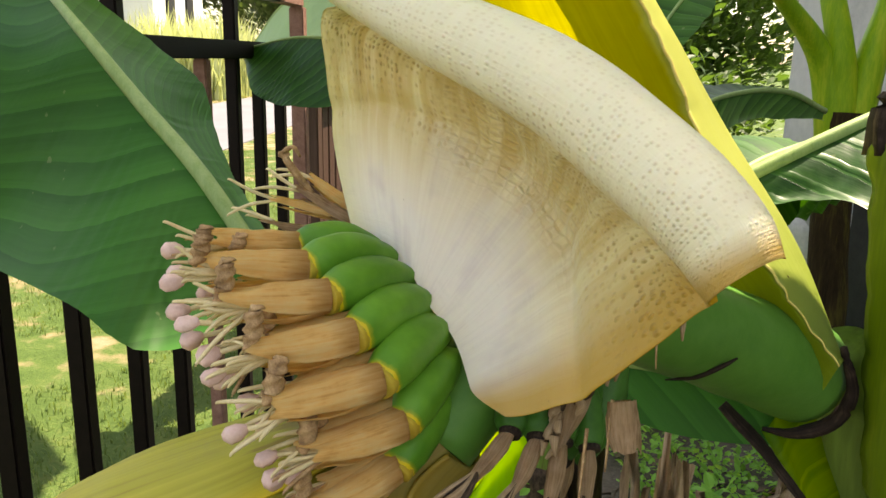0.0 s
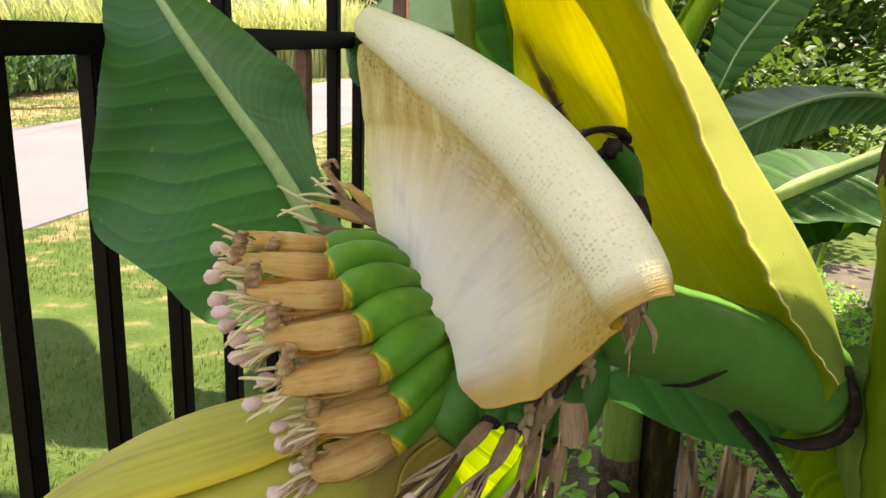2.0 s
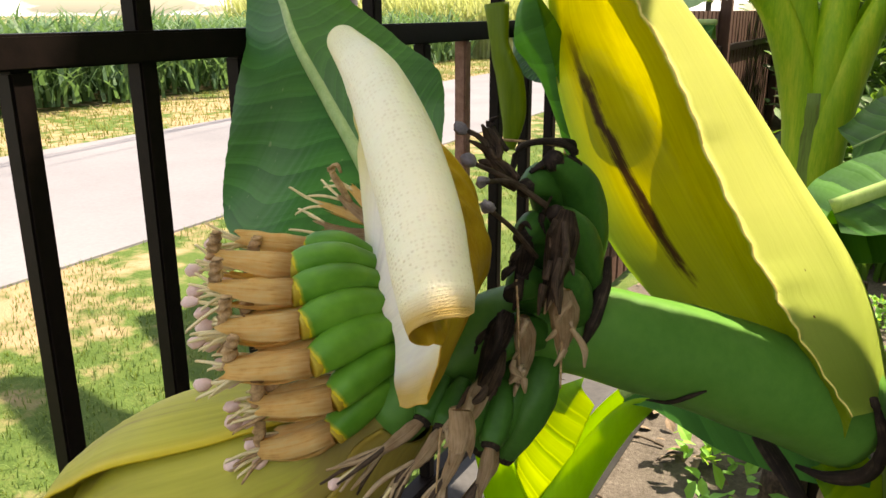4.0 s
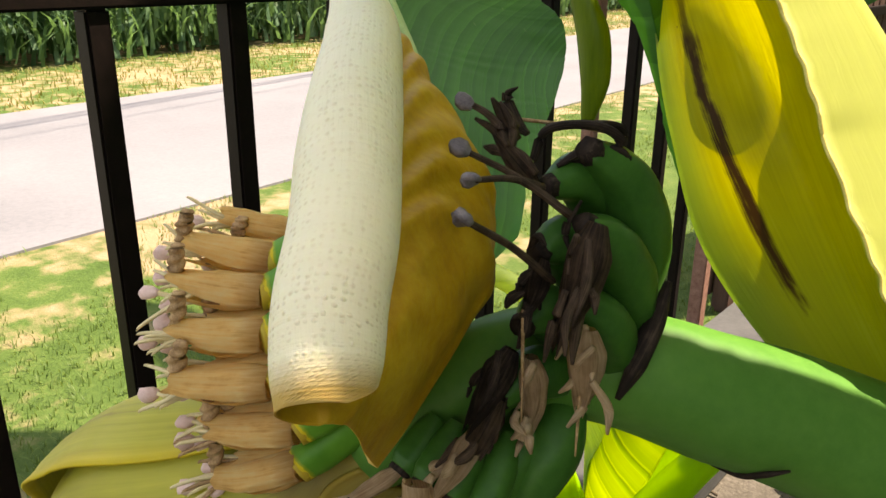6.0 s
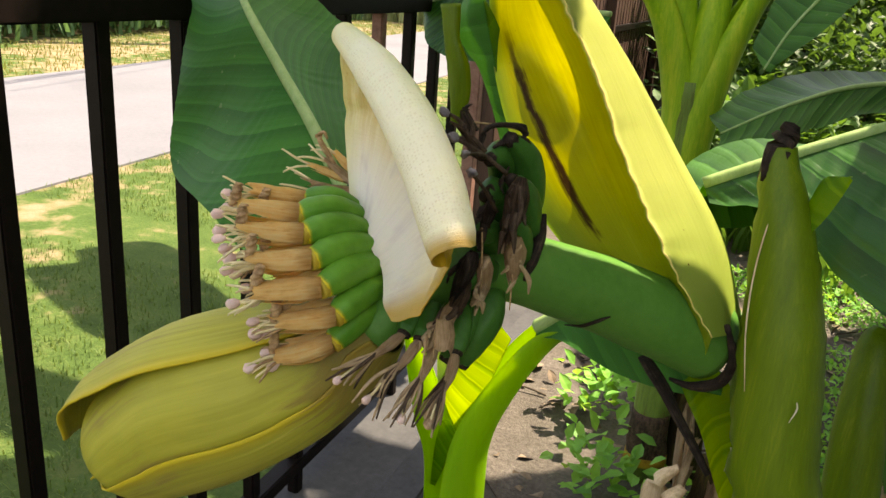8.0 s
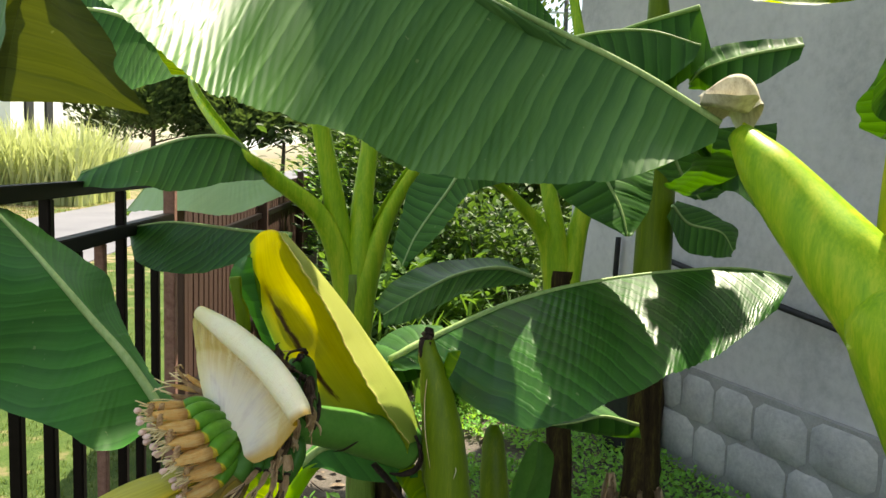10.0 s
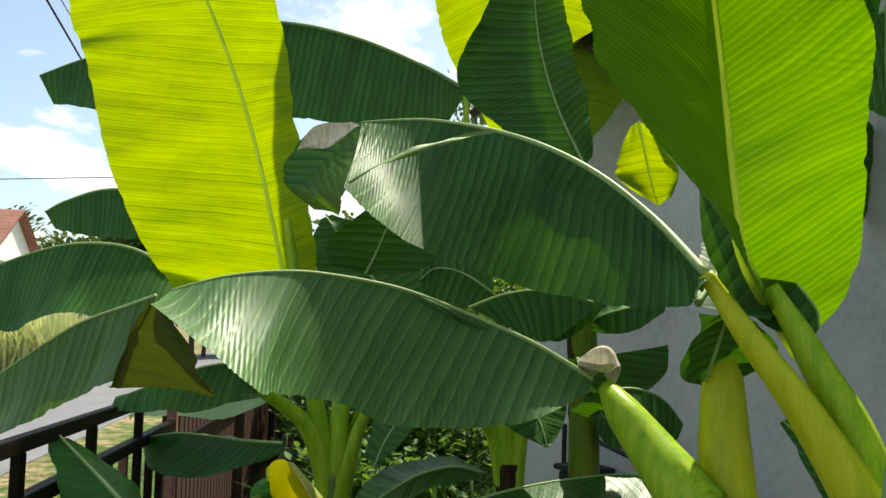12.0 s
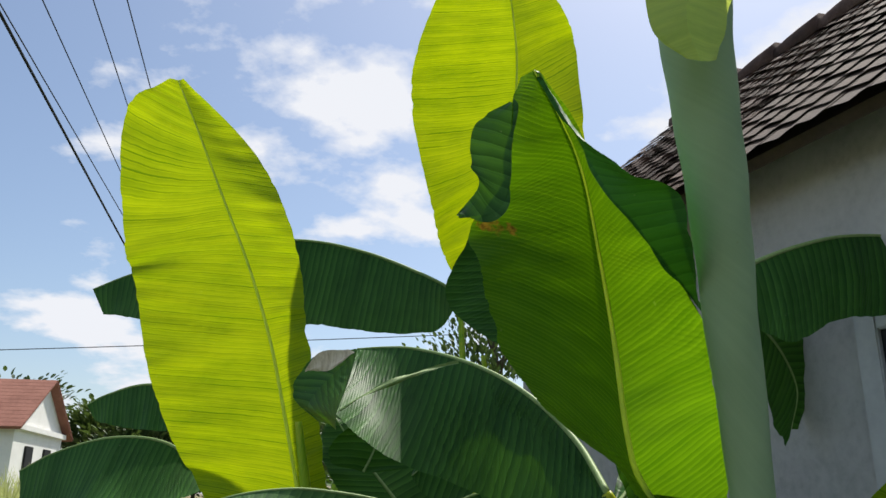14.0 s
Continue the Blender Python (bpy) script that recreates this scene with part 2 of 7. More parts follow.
STONE = plain("plinth_stone", [(0.3, (0.30, 0.30, 0.31)), (0.5, (0.42, 0.415, 0.42)), (0.7, (0.54, 0.53, 0.525))], 6, 0.9, bump=0.6, dist=0.004, fine=8)
ROOF_RED = plain("red_tile", [(0.3, (0.17, 0.07, 0.05)), (0.7, (0.34, 0.16, 0.12))], 1.2, 0.85, bump=0.3, fine=9)
WHITE = plain("white_render", [(0.3, (0.72, 0.71, 0.68)), (0.7, (0.82, 0.81, 0.79))], 2, 0.9, bump=0.1)
ASPHALT = plain("bleached_asphalt", [(0.3, (0.125, 0.126, 0.142)), (0.5, (0.165, 0.164, 0.182)), (0.7, (0.20, 0.196, 0.212))], 0.7, 0.9, bump=0.4, dist=0.003, fine=60)
MORTAR = plain("plinth_mortar", [(0.3, (0.24, 0.24, 0.245)), (0.7, (0.40, 0.395, 0.39))], 9, 0.95, bump=0.6, fine=12)
# Darkened: the plants' shade over kerb and edging is put into the colour.
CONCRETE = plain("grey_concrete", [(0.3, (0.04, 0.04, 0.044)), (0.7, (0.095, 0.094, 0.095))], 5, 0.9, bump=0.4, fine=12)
METAL = plain("galvanised_metal", [(0.3, (0.42, 0.43, 0.45)), (0.7, (0.58, 0.59, 0.6))], 4, 0.5, metallic=0.4, bump=0.05)
CABLE = plain("black_cable", [(0.3, (0.012, 0.012, 0.014)), (0.7, (0.03, 0.03, 0.03))], 20, 0.6, bump=0)


# ---- building tools ----
def finish(name, bm, mat, parent=None, label="", smooth=True):
    me = bpy.data.meshes.new(name)
    bm.normal_update()
    bm.to_mesh(me)
    bm.free()
    for p in me.polygons:
        p.use_smooth = smooth
    mats = mat if isinstance(mat, (list, tuple)) else [mat]
    for k in mats:
        me.materials.append(k)
    ob = new(name, me)
    if parent is not None:
        ob.parent = parent
    if label:
        ob["label"] = label
    return ob


def part(name, bm, mat, parent, label="", smooth=True):
    return finish(name, bm, mat, parent, label, smooth)


def thing(name, label, category, group="", at=(0, 0, 0)):
    ob = new(name)
    ob.location = at
    ob.empty_display_size = 0.05
    return tagged(ob, label, category, group)


def spline(pts, n):
    """n points evenly along a smooth curve through pts."""
    p = [Vector(q) for q in pts]
    p = [p[0] * 2 - p[1]] + p + [p[-1] * 2 - p[-2]]
    out = []
    segs = len(p) - 3
    for i in range(n):
        s = i / (n - 1) * segs
        k = min(int(s), segs - 1)
        t = s - k
        a, b, c, d = p[k:k + 4]
        out.append(0.5 * ((2 * b) + (c - a) * t + (2 * a - 5 * b + 4 * c - d) * t * t + (3 * b - a - 3 * c + d) * t ** 3))
    return out


def lerp_list(vals, t):
    s = t * (len(vals) - 1)
    k = min(int(s), len(vals) - 2)
    return vals[k] + (vals[k + 1] - vals[k]) * (s - k)


def tube(bm, pts, radii, sides=10, n=0, flat=1.0, caps=True, wobble=0.0, ref=(0, 0, 1), seed=0):
    """A tube along a smooth curve, with radii given along it; flat squeezes it along ref."""
    n = n or max(6, len(pts) * 4)
    c = spline(pts, n)
    rings = []
    for i, q in enumerate(c):
        t = (c[min(i + 1, n - 1)] - c[max(i - 1, 0)]).normalized()
        r = Vector(ref)
        if abs(t.dot(r)) > 0.93:
            r = Vector((0, 1, 0)) if abs(t.y) < 0.9 else Vector((1, 0, 0))
        x = t.cross(r).normalized()
        y = x.cross(t)
        rad = lerp_list(radii, i / (n - 1))
        ring = []
        for k in range(sides):
            a = 2 * math.pi * k / sides
            w = 1 + wobble * noise.noise((q * 25) + Vector((math.cos(a) * 1.5, math.sin(a) * 1.5, seed)))
            ring.append(bm.verts.new(q + (x * math.cos(a) + y * math.sin(a) * flat) * rad * w))
        rings.append(ring)
    lay = bm.loops.layers.uv.verify()
    for i in range(n - 1):
        for k in range(sides):
            f = bm.faces.new((rings[i][k], rings[i][(k + 1) % sides], rings[i + 1][(k + 1) % sides], rings[i + 1][k]))
            for lp, (a, b) in zip(f.loops, ((i, k), (i, k + 1), (i + 1, k + 1), (i + 1, k))):
                lp[lay].uv = (a / (n - 1), b / sides)
    if caps:
        bm.faces.new(rings[0][::-1])
        bm.faces.new(rings[-1])
    return rings


def box(bm, lo, hi, m=None, bevel=0.0):
    r = bmesh.ops.create_cube(bm, size=1.0)
    vs = r["verts"]
    s = Vector(hi) - Vector(lo)
    c = (Vector(hi) + Vector(lo)) / 2
    for v in vs:
        v.co = Vector((v.co.x * s.x, v.co.y * s.y, v.co.z * s.z)) + c
    if bevel:
        es = list({e for v in vs for e in v.link_edges})
        vs = list({v for f in bmesh.ops.bevel(bm, geom=es, offset=bevel, segments=2, affect="EDGES")["faces"] for v in f.verts} | set(v for v in vs if v.is_valid))
    if m is not None:
        bmesh.ops.transform(bm, matrix=m, verts=vs)
    return vs


def sheet(bm, rows, uvs=None):
    """A surface through rows of points."""
    g = [[bm.verts.new(p) for p in r] for r in rows]
    lay = bm.loops.layers.uv.verify()
    for i in range(len(g) - 1):
        for j in range(len(g[0]) - 1):
            f = bm.faces.new((g[i][j], g[i][j + 1], g[i + 1][j + 1], g[i + 1][j]))
            if uvs:
                for lp, (a, b) in zip(f.loops, ((i, j), (i, j + 1), (i + 1, j + 1), (i + 1, j))):
                    lp[lay].uv = uvs[a][b]
    return g


LEAF_SEED = [0]


def leaf(plant, mid, a, b, mat=None, rib=(0.009, 0.002), label="", bulge=0.06, pleat=0.0015, period=0.03, wave=0.006, n=0, m=9, tears=0.0, slant=0.35, crumple=1.0, name="leaf"):
    """A banana leaf: a midrib curve, and the two margins as curves beside it, pleated along its side veins."""
    mat = mat or LEAF
    LEAF_SEED[0] += 1
    sd = LEAF_SEED[0] * 3.7
    rough = spline(mid, 40)
    long = sum((rough[i + 1] - rough[i]).length for i in range(39))
    n = n or max(50, min(340, int(long / 0.0038)))
    c, ea, eb = spline(mid, n), spline(a, n), spline(b, n)
    s = [0.0]
    for i in range(1, n):
        s.append(s[-1] + (c[i] - c[i - 1]).length)
    bm = bmesh.new()
    halves = [[-k / m for k in range(m, -1, -1)], [k / m for k in range(0, m + 1)]]
    for cols in halves:
        rows, uvs = [], []
        for i in range(n):
            t = (c[min(i + 1, n - 1)] - c[max(i - 1, 0)]).normalized()
            row, ur = [], []
            for v in cols:
                e = ea[i] if cols is halves[0] else eb[i]
                w = abs(v)
                span = e - c[i]
                nn = t.cross(span)
                nn = nn.normalized() if nn.length > 1e-9 else Vector((0, 0, 1))
                if cols is halves[0]:
                    nn = -nn
                wd = span.length
                if rib:
                    gap = 0.7 * (rib[0] + (rib[1] - rib[0]) * i / (n - 1)) / max(wd, 1e-4)
                    w = max(w, min(gap, 0.9))
                dist = wd * w
                ph = (s[i] - slant * dist) / period
                tip = min(1, (n - 1 - i) / 6)
                sw = math.sin(2 * math.pi * ph + 1.5 * noise.noise((s[i] * 6, v, sd)))
                lo = (s[i] - slant * dist) * 14
                size = min(1, wd / 0.14)
                ripple = pleat * (abs(sw) * 1.3 - 0.65) * max(0.15, 0.75 + 1.4 * noise.noise((s[i] * 4, v * 1.2, sd + 2)))
                ripple = (ripple + crumple * (0.0055 * noise.noise((lo, v * 0.4, sd + 6)) + 0.0028 * noise.noise((lo * 2.7, v * 0.5, sd + 7)))) * size * min(1, w * 3) * tip
                edge = wave * noise.noise((s[i] * 9 + sd, v * 1.5, sd)) * w * w * 3
                cut = 0.0
                if w > 0.99:
                    cut = 0.010 * noise.noise((s[i] * 22, v * 3, sd + 9)) + (tears * max(0, noise.noise((s[i] * 13, v, sd + 4)) - 0.25))
                p = c[i] + span * (w - max(0, cut) / max(wd, 0.02)) + nn * (bulge * wd * 4 * w * (1 - w) * 0.5 + ripple + edge)
                row.append(p)
                ur.append((s[i] - (slant - 0.35) * dist, (w if v >= 0 else -w) * wd))
            rows.append(row)
            uvs.append(ur)
        sheet(bm, rows, uvs)
    ob = part(name, bm, mat, plant, label)
    if rib:
        bm = bmesh.new()
        tube(bm, [c[round(k * (n - 1) / 16)] for k in range(17)], [rib[0], rib[0] * 0.5 + rib[1] * 0.5, rib[1]], 8, 64)
        part("midrib", bm, RIB if mat in (LEAF_YOUNG, LEAF_MID) else RIB_DULL, ob, "pale green midrib")
    return ob

# ---- flower materials ----
def bract_mats():
    m, nt, b = base_mat("bract_inner", 0.5, 0, 0.35)
    uv = nt.nodes.new("ShaderNodeUVMap").outputs[0]
    sep = nt.nodes.new("ShaderNodeSeparateXYZ")
    nt.links.new(uv, sep.inputs[0])
    s, r = sep.outputs[0], sep.outputs[1]
    mp = nt.nodes.new("ShaderNodeMapping")
    mp.inputs["Scale"].default_value = (82, 58, 1)
    nt.links.new(uv, mp.inputs[0])
    vor = node(nt, "ShaderNodeTexVoronoi", Scale=1.0, Randomness=0.42)
    nt.links.new(mp.outputs[0], vor.inputs["Vector"])
    pit = ramp_of(nt, vor.outputs["Distance"], [(0.10, (1, 1, 1)), (0.40, (0, 0, 0))])
    zone = ramp_of(nt, math_of(nt, "ADD", r, math_of(nt, "MULTIPLY", noise_of(nt, uv, 6, 4), 0.35)), [(0.36, (0, 0, 0)), (0.54, (1, 1, 1)), (0.75, (0.6, 0.6, 0.6)), (0.95, (0.34, 0.34, 0.34)), (1.0, (0.28, 0.28, 0.28))])
    strong = ramp_of(nt, noise_of(nt, uv, 7, 4), [(0.36, (0.38, 0.38, 0.38)), (0.58, (1, 1, 1))])
    pits = mixed(nt, 1.0, mixed(nt, 1.0, pit, zone, "MULTIPLY"), strong, "MULTIPLY")
    mp2 = nt.nodes.new("ShaderNodeMapping")
    mp2.inputs["Scale"].default_value = (70, 2.0, 1)
    nt.links.new(uv, mp2.inputs[0])
    vein = noise_of(nt, mp2.outputs[0], 1.0, 5, 0.6)
    mp3 = nt.nodes.new("ShaderNodeMapping")
    mp3.inputs["Scale"].default_value = (9, 90, 1)
    nt.links.new(uv, mp3.inputs[0])
    wrinkle = noise_of(nt, mp3.outputs[0], 1.0, 4, 0.6)
    cream = ramp_of(nt, vein, [(0.32, (0.76, 0.63, 0.29)), (0.66, (0.85, 0.75, 0.44))])
    base = ramp_of(nt, vein, [(0.30, (0.76, 0.70, 0.60)), (0.70, (0.80, 0.745, 0.63))])
    basemask = ramp_of(nt, math_of(nt, "ADD", r, math_of(nt, "MULTIPLY", noise_of(nt, uv, 4, 3), 0.2)), [(0.17, (1, 1, 1)), (0.38, (0, 0, 0))])
    col = mixed(nt, basemask, cream, base)
    mp4 = nt.nodes.new("ShaderNodeMapping")
    mp4.inputs["Scale"].default_value = (26, 3.0, 1)
    nt.links.new(uv, mp4.inputs[0])
    ribs = noise_of(nt, mp4.outputs[0], 1.0, 3, 0.5)
    tan = mixed(nt, 1.0, ramp_of(nt, r, [(0.15, (0, 0, 0)), (0.29, (1, 1, 1)), (0.58, (1, 1, 1)), (0.70, (0, 0, 0))]), ramp_of(nt, ribs, [(0.38, (0, 0, 0)), (0.58, (1, 1, 1))]), "MULTIPLY")
    col = mixed(nt, math_of(nt, "MULTIPLY", tan, 0.75), col, (0.62, 0.43, 0.13))
    lilac = mixed(nt, 1.0, basemask, ramp_of(nt, math_of(nt, "ADD", math_of(nt, "MULTIPLY", noise_of(nt, uv, 6, 3), 0.75), math_of(nt, "MULTIPLY", noise_of(nt, mp2.outputs[0], 0.35, 3), 0.25)), [(0.50, (0, 0, 0)), (0.66, (1, 1, 1))]), "MULTIPLY")
    col = mixed(nt, math_of(nt, "MULTIPLY", lilac, 0.6), col, (0.50, 0.40, 0.40))
    tube_pale = ramp_of(nt, r, [(0.55, (0, 0, 0)), (0.72, (1, 1, 1))])
    col = mixed(nt, math_of(nt, "MULTIPLY", tube_pale, 0.75), col, (0.84, 0.80, 0.60))
    col = mixed(nt, math_of(nt, "MULTIPLY", pits, 0.9), col, (0.52, 0.34, 0.11))
    ochre = ramp_of(nt, math_of(nt, "ADD", s, math_of(nt, "MULTIPLY", vein, 0.04)), [(0.90, (0, 0, 0)), (0.985, (1, 1, 1))])
    col = mixed(nt, math_of(nt, "MULTIPLY", ochre, 0.9), col, (0.52, 0.31, 0.05))
    green = ramp_of(nt, s, [(0.0, (1, 1, 1)), (0.14, (0, 0, 0))])
    col = mixed(nt, math_of(nt, "MULTIPLY", green, 0.5), col, (0.66, 0.62, 0.24))
    specks = ramp_of(nt, noise_of(nt, uv, 60, 2), [(0.76, (0, 0, 0)), (0.79, (1, 1, 1))])
    col = mixed(nt, math_of(nt, "MULTIPLY", specks, 0.6), col, (0.25, 0.15, 0.07))
    cells = node(nt, "ShaderNodeTexVoronoi", Scale=1.0, Randomness=0.5)
    cells.feature = "DISTANCE_TO_EDGE"
    mp5 = nt.nodes.new("ShaderNodeMapping")
    mp5.inputs["Scale"].default_value = (34, 58, 1)
    nt.links.new(uv, mp5.inputs[0])
    nt.links.new(mp5.outputs[0], cells.inputs["Vector"])
    belt = ramp_of(nt, r, [(0.17, (0, 0, 0)), (0.22, (1, 1, 1)), (0.38, (1, 1, 1)), (0.50, (0, 0, 0))])
    patch = mixed(nt, 1.0, belt, ramp_of(nt, s, [(0.28, (0, 0, 0)), (0.42, (1, 1, 1)), (0.72, (1, 1, 1)), (0.84, (0, 0, 0))]), "MULTIPLY")
    crack = mixed(nt, 1.0, ramp_of(nt, cells.outputs["Distance"], [(0.0, (1, 1, 1)), (0.13, (0, 0, 0))]), patch, "MULTIPLY")
    col = mixed(nt, math_of(nt, "MULTIPLY", crack, 0.22), col, (0.45, 0.30, 0.11))
    crinkle = mixed(nt, 1.0, ramp_of(nt, cells.outputs["Distance"], [(0.0, (0, 0, 0)), (0.3, (1, 1, 1))]), patch, "MULTIPLY")
    nt.links.new(col, b.inputs["Base Color"])
    h = math_of(nt, "SUBTRACT", math_of(nt, "ADD", math_of(nt, "ADD", math_of(nt, "MULTIPLY", vein, 0.3), math_of(nt, "MULTIPLY", crinkle, 0.5)), math_of(nt, "MULTIPLY", wrinkle, 0.2)), math_of(nt, "MULTIPLY", pits, 0.55))
    bump_of(nt, b, h, 0.9, 0.0020)
    b.inputs["Subsurface Weight"].default_value = 0.25
    b.inputs["Subsurface Radius"].default_value = (0.006, 0.004, 0.0015)
    o = plain("bract_outer", [(0.3, (0.36, 0.165, 0.012)), (0.5, (0.52, 0.29, 0.016)), (0.7, (0.64, 0.42, 0.035))], 30, 0.5, bump=0.3, stretch=(1, 1, 1))
    return m, o


BRACT_IN, BRACT_OUT = bract_mats()


def spathe_mat():
    m, nt, b = base_mat("yellow_sheath", 0.46, 0, 0.22)
    out = nt.nodes["Material Output"]
    uv = nt.nodes.new("ShaderNodeUVMap").outputs[0]
    sep = nt.nodes.new("ShaderNodeSeparateXYZ")
    nt.links.new(uv, sep.inputs[0])
    mp = nt.nodes.new("ShaderNodeMapping")
    mp.inputs["Scale"].default_value = (2.5, 60, 1)
    nt.links.new(uv, mp.inputs[0])
    fib = noise_of(nt, mp.outputs[0], 1.0, 4, 0.6)
    blot = noise_of(nt, uv, 5, 4)
    yel = ramp_of(nt, math_of(nt, "ADD", math_of(nt, "MULTIPLY", fib, 0.5), math_of(nt, "MULTIPLY", blot, 0.5)), [(0.3, (0.48, 0.43, 0.008)), (0.55, (0.64, 0.59, 0.016)), (0.75, (0.74, 0.70, 0.06))])
    v = math_of(nt, "ADD", sep.outputs[1], math_of(nt, "MULTIPLY", noise_of(nt, uv, 14, 3), 0.05))
    green = ramp_of(nt, v, [(0.02, (1, 1, 1)), (0.16, (0, 0, 0)), (0.86, (0, 0, 0)), (1.0, (0.7, 0.7, 0.7))])
    col = mixed(nt, green, yel, (0.34, 0.46, 0.05))
    pale = ramp_of(nt, v, [(0.535, (0, 0, 0)), (0.575, (1, 1, 1))])
    col = mixed(nt, math_of(nt, 'MULTIPLY', pale, 0.85), col, (0.62, 0.67, 0.22))
    low = ramp_of(nt, sep.outputs[0], [(0.66, (0, 0, 0)), (0.95, (1, 1, 1))])
    col = mixed(nt, math_of(nt, "MULTIPLY", low, 0.75), col, (0.28, 0.42, 0.04))
    off = math_of(nt, "ABSOLUTE", math_of(nt, "SUBTRACT", v, 0.200))
    st = ramp_of(nt, math_of(nt, "ADD", off, math_of(nt, "MULTIPLY", noise_of(nt, mp.outputs[0], 2.0, 5, 0.7), 0.05)), [(0.036, (1, 1, 1)), (0.054, (0, 0, 0))])
    ends = ramp_of(nt, math_of(nt, "ADD", sep.outputs[0], math_of(nt, "MULTIPLY", noise_of(nt, uv, 30, 2), 0.10)), [(0.24, (0, 0, 0)), (0.46, (1, 1, 1)), (0.84, (1, 1, 1)), (0.87, (0, 0, 0))])
    col = mixed(nt, mixed(nt, 1.0, st, ends, "MULTIPLY"), col, (0.09, 0.042, 0.010))
    specks = ramp_of(nt, noise_of(nt, uv, 45, 2), [(0.75, (0, 0, 0)), (0.78, (1, 1, 1))])
    col = mixed(nt, specks, col, (0.10, 0.05, 0.01))
    nt.links.new(col, b.inputs["Base Color"])
    bn = bump_of(nt, b, fib, 0.25, 0.002)
    tr = nt.nodes.new("ShaderNodeBsdfTranslucent")
    nt.links.new(col, tr.inputs["Color"])
    mx = nt.nodes.new("ShaderNodeMixShader")
    mx.inputs[0].default_value = 0.16
    nt.links.new(b.outputs[0], mx.inputs[1])
    nt.links.new(tr.outputs[0], mx.inputs[2])
    nt.links.new(mx.outputs[0], out.inputs["Surface"])
    return m


SHEATH_Y = spathe_mat()


def bud_mat():
    m, nt, b = base_mat("bud_skin", 0.46, 0, 0.25)
    uv = nt.nodes.new("ShaderNodeUVMap").outputs[0]
    sep = nt.nodes.new("ShaderNodeSeparateXYZ")
    nt.links.new(uv, sep.inputs[0])
    mp = nt.nodes.new("ShaderNodeMapping")
    mp.inputs["Scale"].default_value = (2.2, 34, 1)
    nt.links.new(uv, mp.inputs[0])
    fib = noise_of(nt, mp.outputs[0], 1.0, 5, 0.6)
    blot = noise_of(nt, uv, 3.5, 4)
    col = ramp_of(nt, math_of(nt, "ADD", math_of(nt, "MULTIPLY", fib, 0.65), math_of(nt, "MULTIPLY", blot, 0.35)), [(0.30, (0.24, 0.16, 0.05)), (0.44, (0.36, 0.34, 0.04)), (0.6, (0.46, 0.43, 0.06)), (0.75, (0.56, 0.50, 0.10))])
    edge = ramp_of(nt, sep.outputs[1], [(0.0, (1, 1, 1)), (0.07, (0, 0, 0)), (0.93, (0, 0, 0)), (1.0, (1, 1, 1))])
    col = mixed(nt, math_of(nt, "MULTIPLY", edge, 0.8), col, (0.62, 0.46, 0.02))
    brown = ramp_of(nt, math_of(nt, "ADD", math_of(nt, "SUBTRACT", 1.0, sep.outputs[0]), math_of(nt, "MULTIPLY", fib, 0.5)), [(0.95, (0, 0, 0)), (1.30, (1, 1, 1))])
    col = mixed(nt, math_of(nt, "MULTIPLY", brown, 0.6), col, (0.19, 0.10, 0.04))
    specks = ramp_of(nt, noise_of(nt, uv, 55, 2), [(0.76, (0, 0, 0)), (0.79, (1, 1, 1))])
    col = mixed(nt, specks, col, (0.08, 0.04, 0.02))
    nt.links.new(col, b.inputs["Base Color"])
    bump_of(nt, b, fib, 0.3, 0.0012)
    b.inputs["Subsurface Weight"].default_value = 0.15
    b.inputs["Subsurface Radius"].default_value = (0.005, 0.004, 0.001)
    return m


BUD = bud_mat()


def finger_mat():
    """Green skin that yellows just before the flower's joint."""
    m, nt, b = base_mat("finger_green", 0.44, 0, 0.25)
    co = nt.nodes.new("ShaderNodeTexCoord").outputs["Object"]
    uv = nt.nodes.new("ShaderNodeUVMap").outputs[0]
    sep = nt.nodes.new("ShaderNodeSeparateXYZ")
    nt.links.new(uv, sep.inputs[0])
    big, small = noise_of(nt, co, 45, 4), noise_of(nt, co, 320, 4)
    col = ramp_of(nt, big, [(0.3, (0.060, 0.205, 0.016)), (0.7, (0.125, 0.335, 0.034))])
    end = math_of(nt, "ADD", sep.outputs[0], math_of(nt, "MULTIPLY", noise_of(nt, co, 260, 3), 0.06))
    tip = ramp_of(nt, end, [(0.955, (0, 0, 0)), (1.0, (0.5, 0.5, 0.5)), (1.03, (1, 1, 1))])
    col = mixed(nt, tip, col, (0.60, 0.46, 0.02))
    nt.links.new(col, b.inputs["Base Color"])
    bump_of(nt, b, small, 0.08, 0.0006)
    return m


FINGER = finger_mat()
# Finger green without the yellow end, darkened: shade is put into the colour.
FINGER_SHADED = plain("finger_shaded_green", [(0.3, (0.024, 0.098, 0.014)), (0.7, (0.055, 0.165, 0.026))], 45, 0.42, bump=0.06, dist=0.0006)
JOINT = plain("finger_joint", [(0.3, (0.42, 0.26, 0.02)), (0.7, (0.52, 0.42, 0.06))], 90, 0.5, bump=0.1, dist=0.0005)


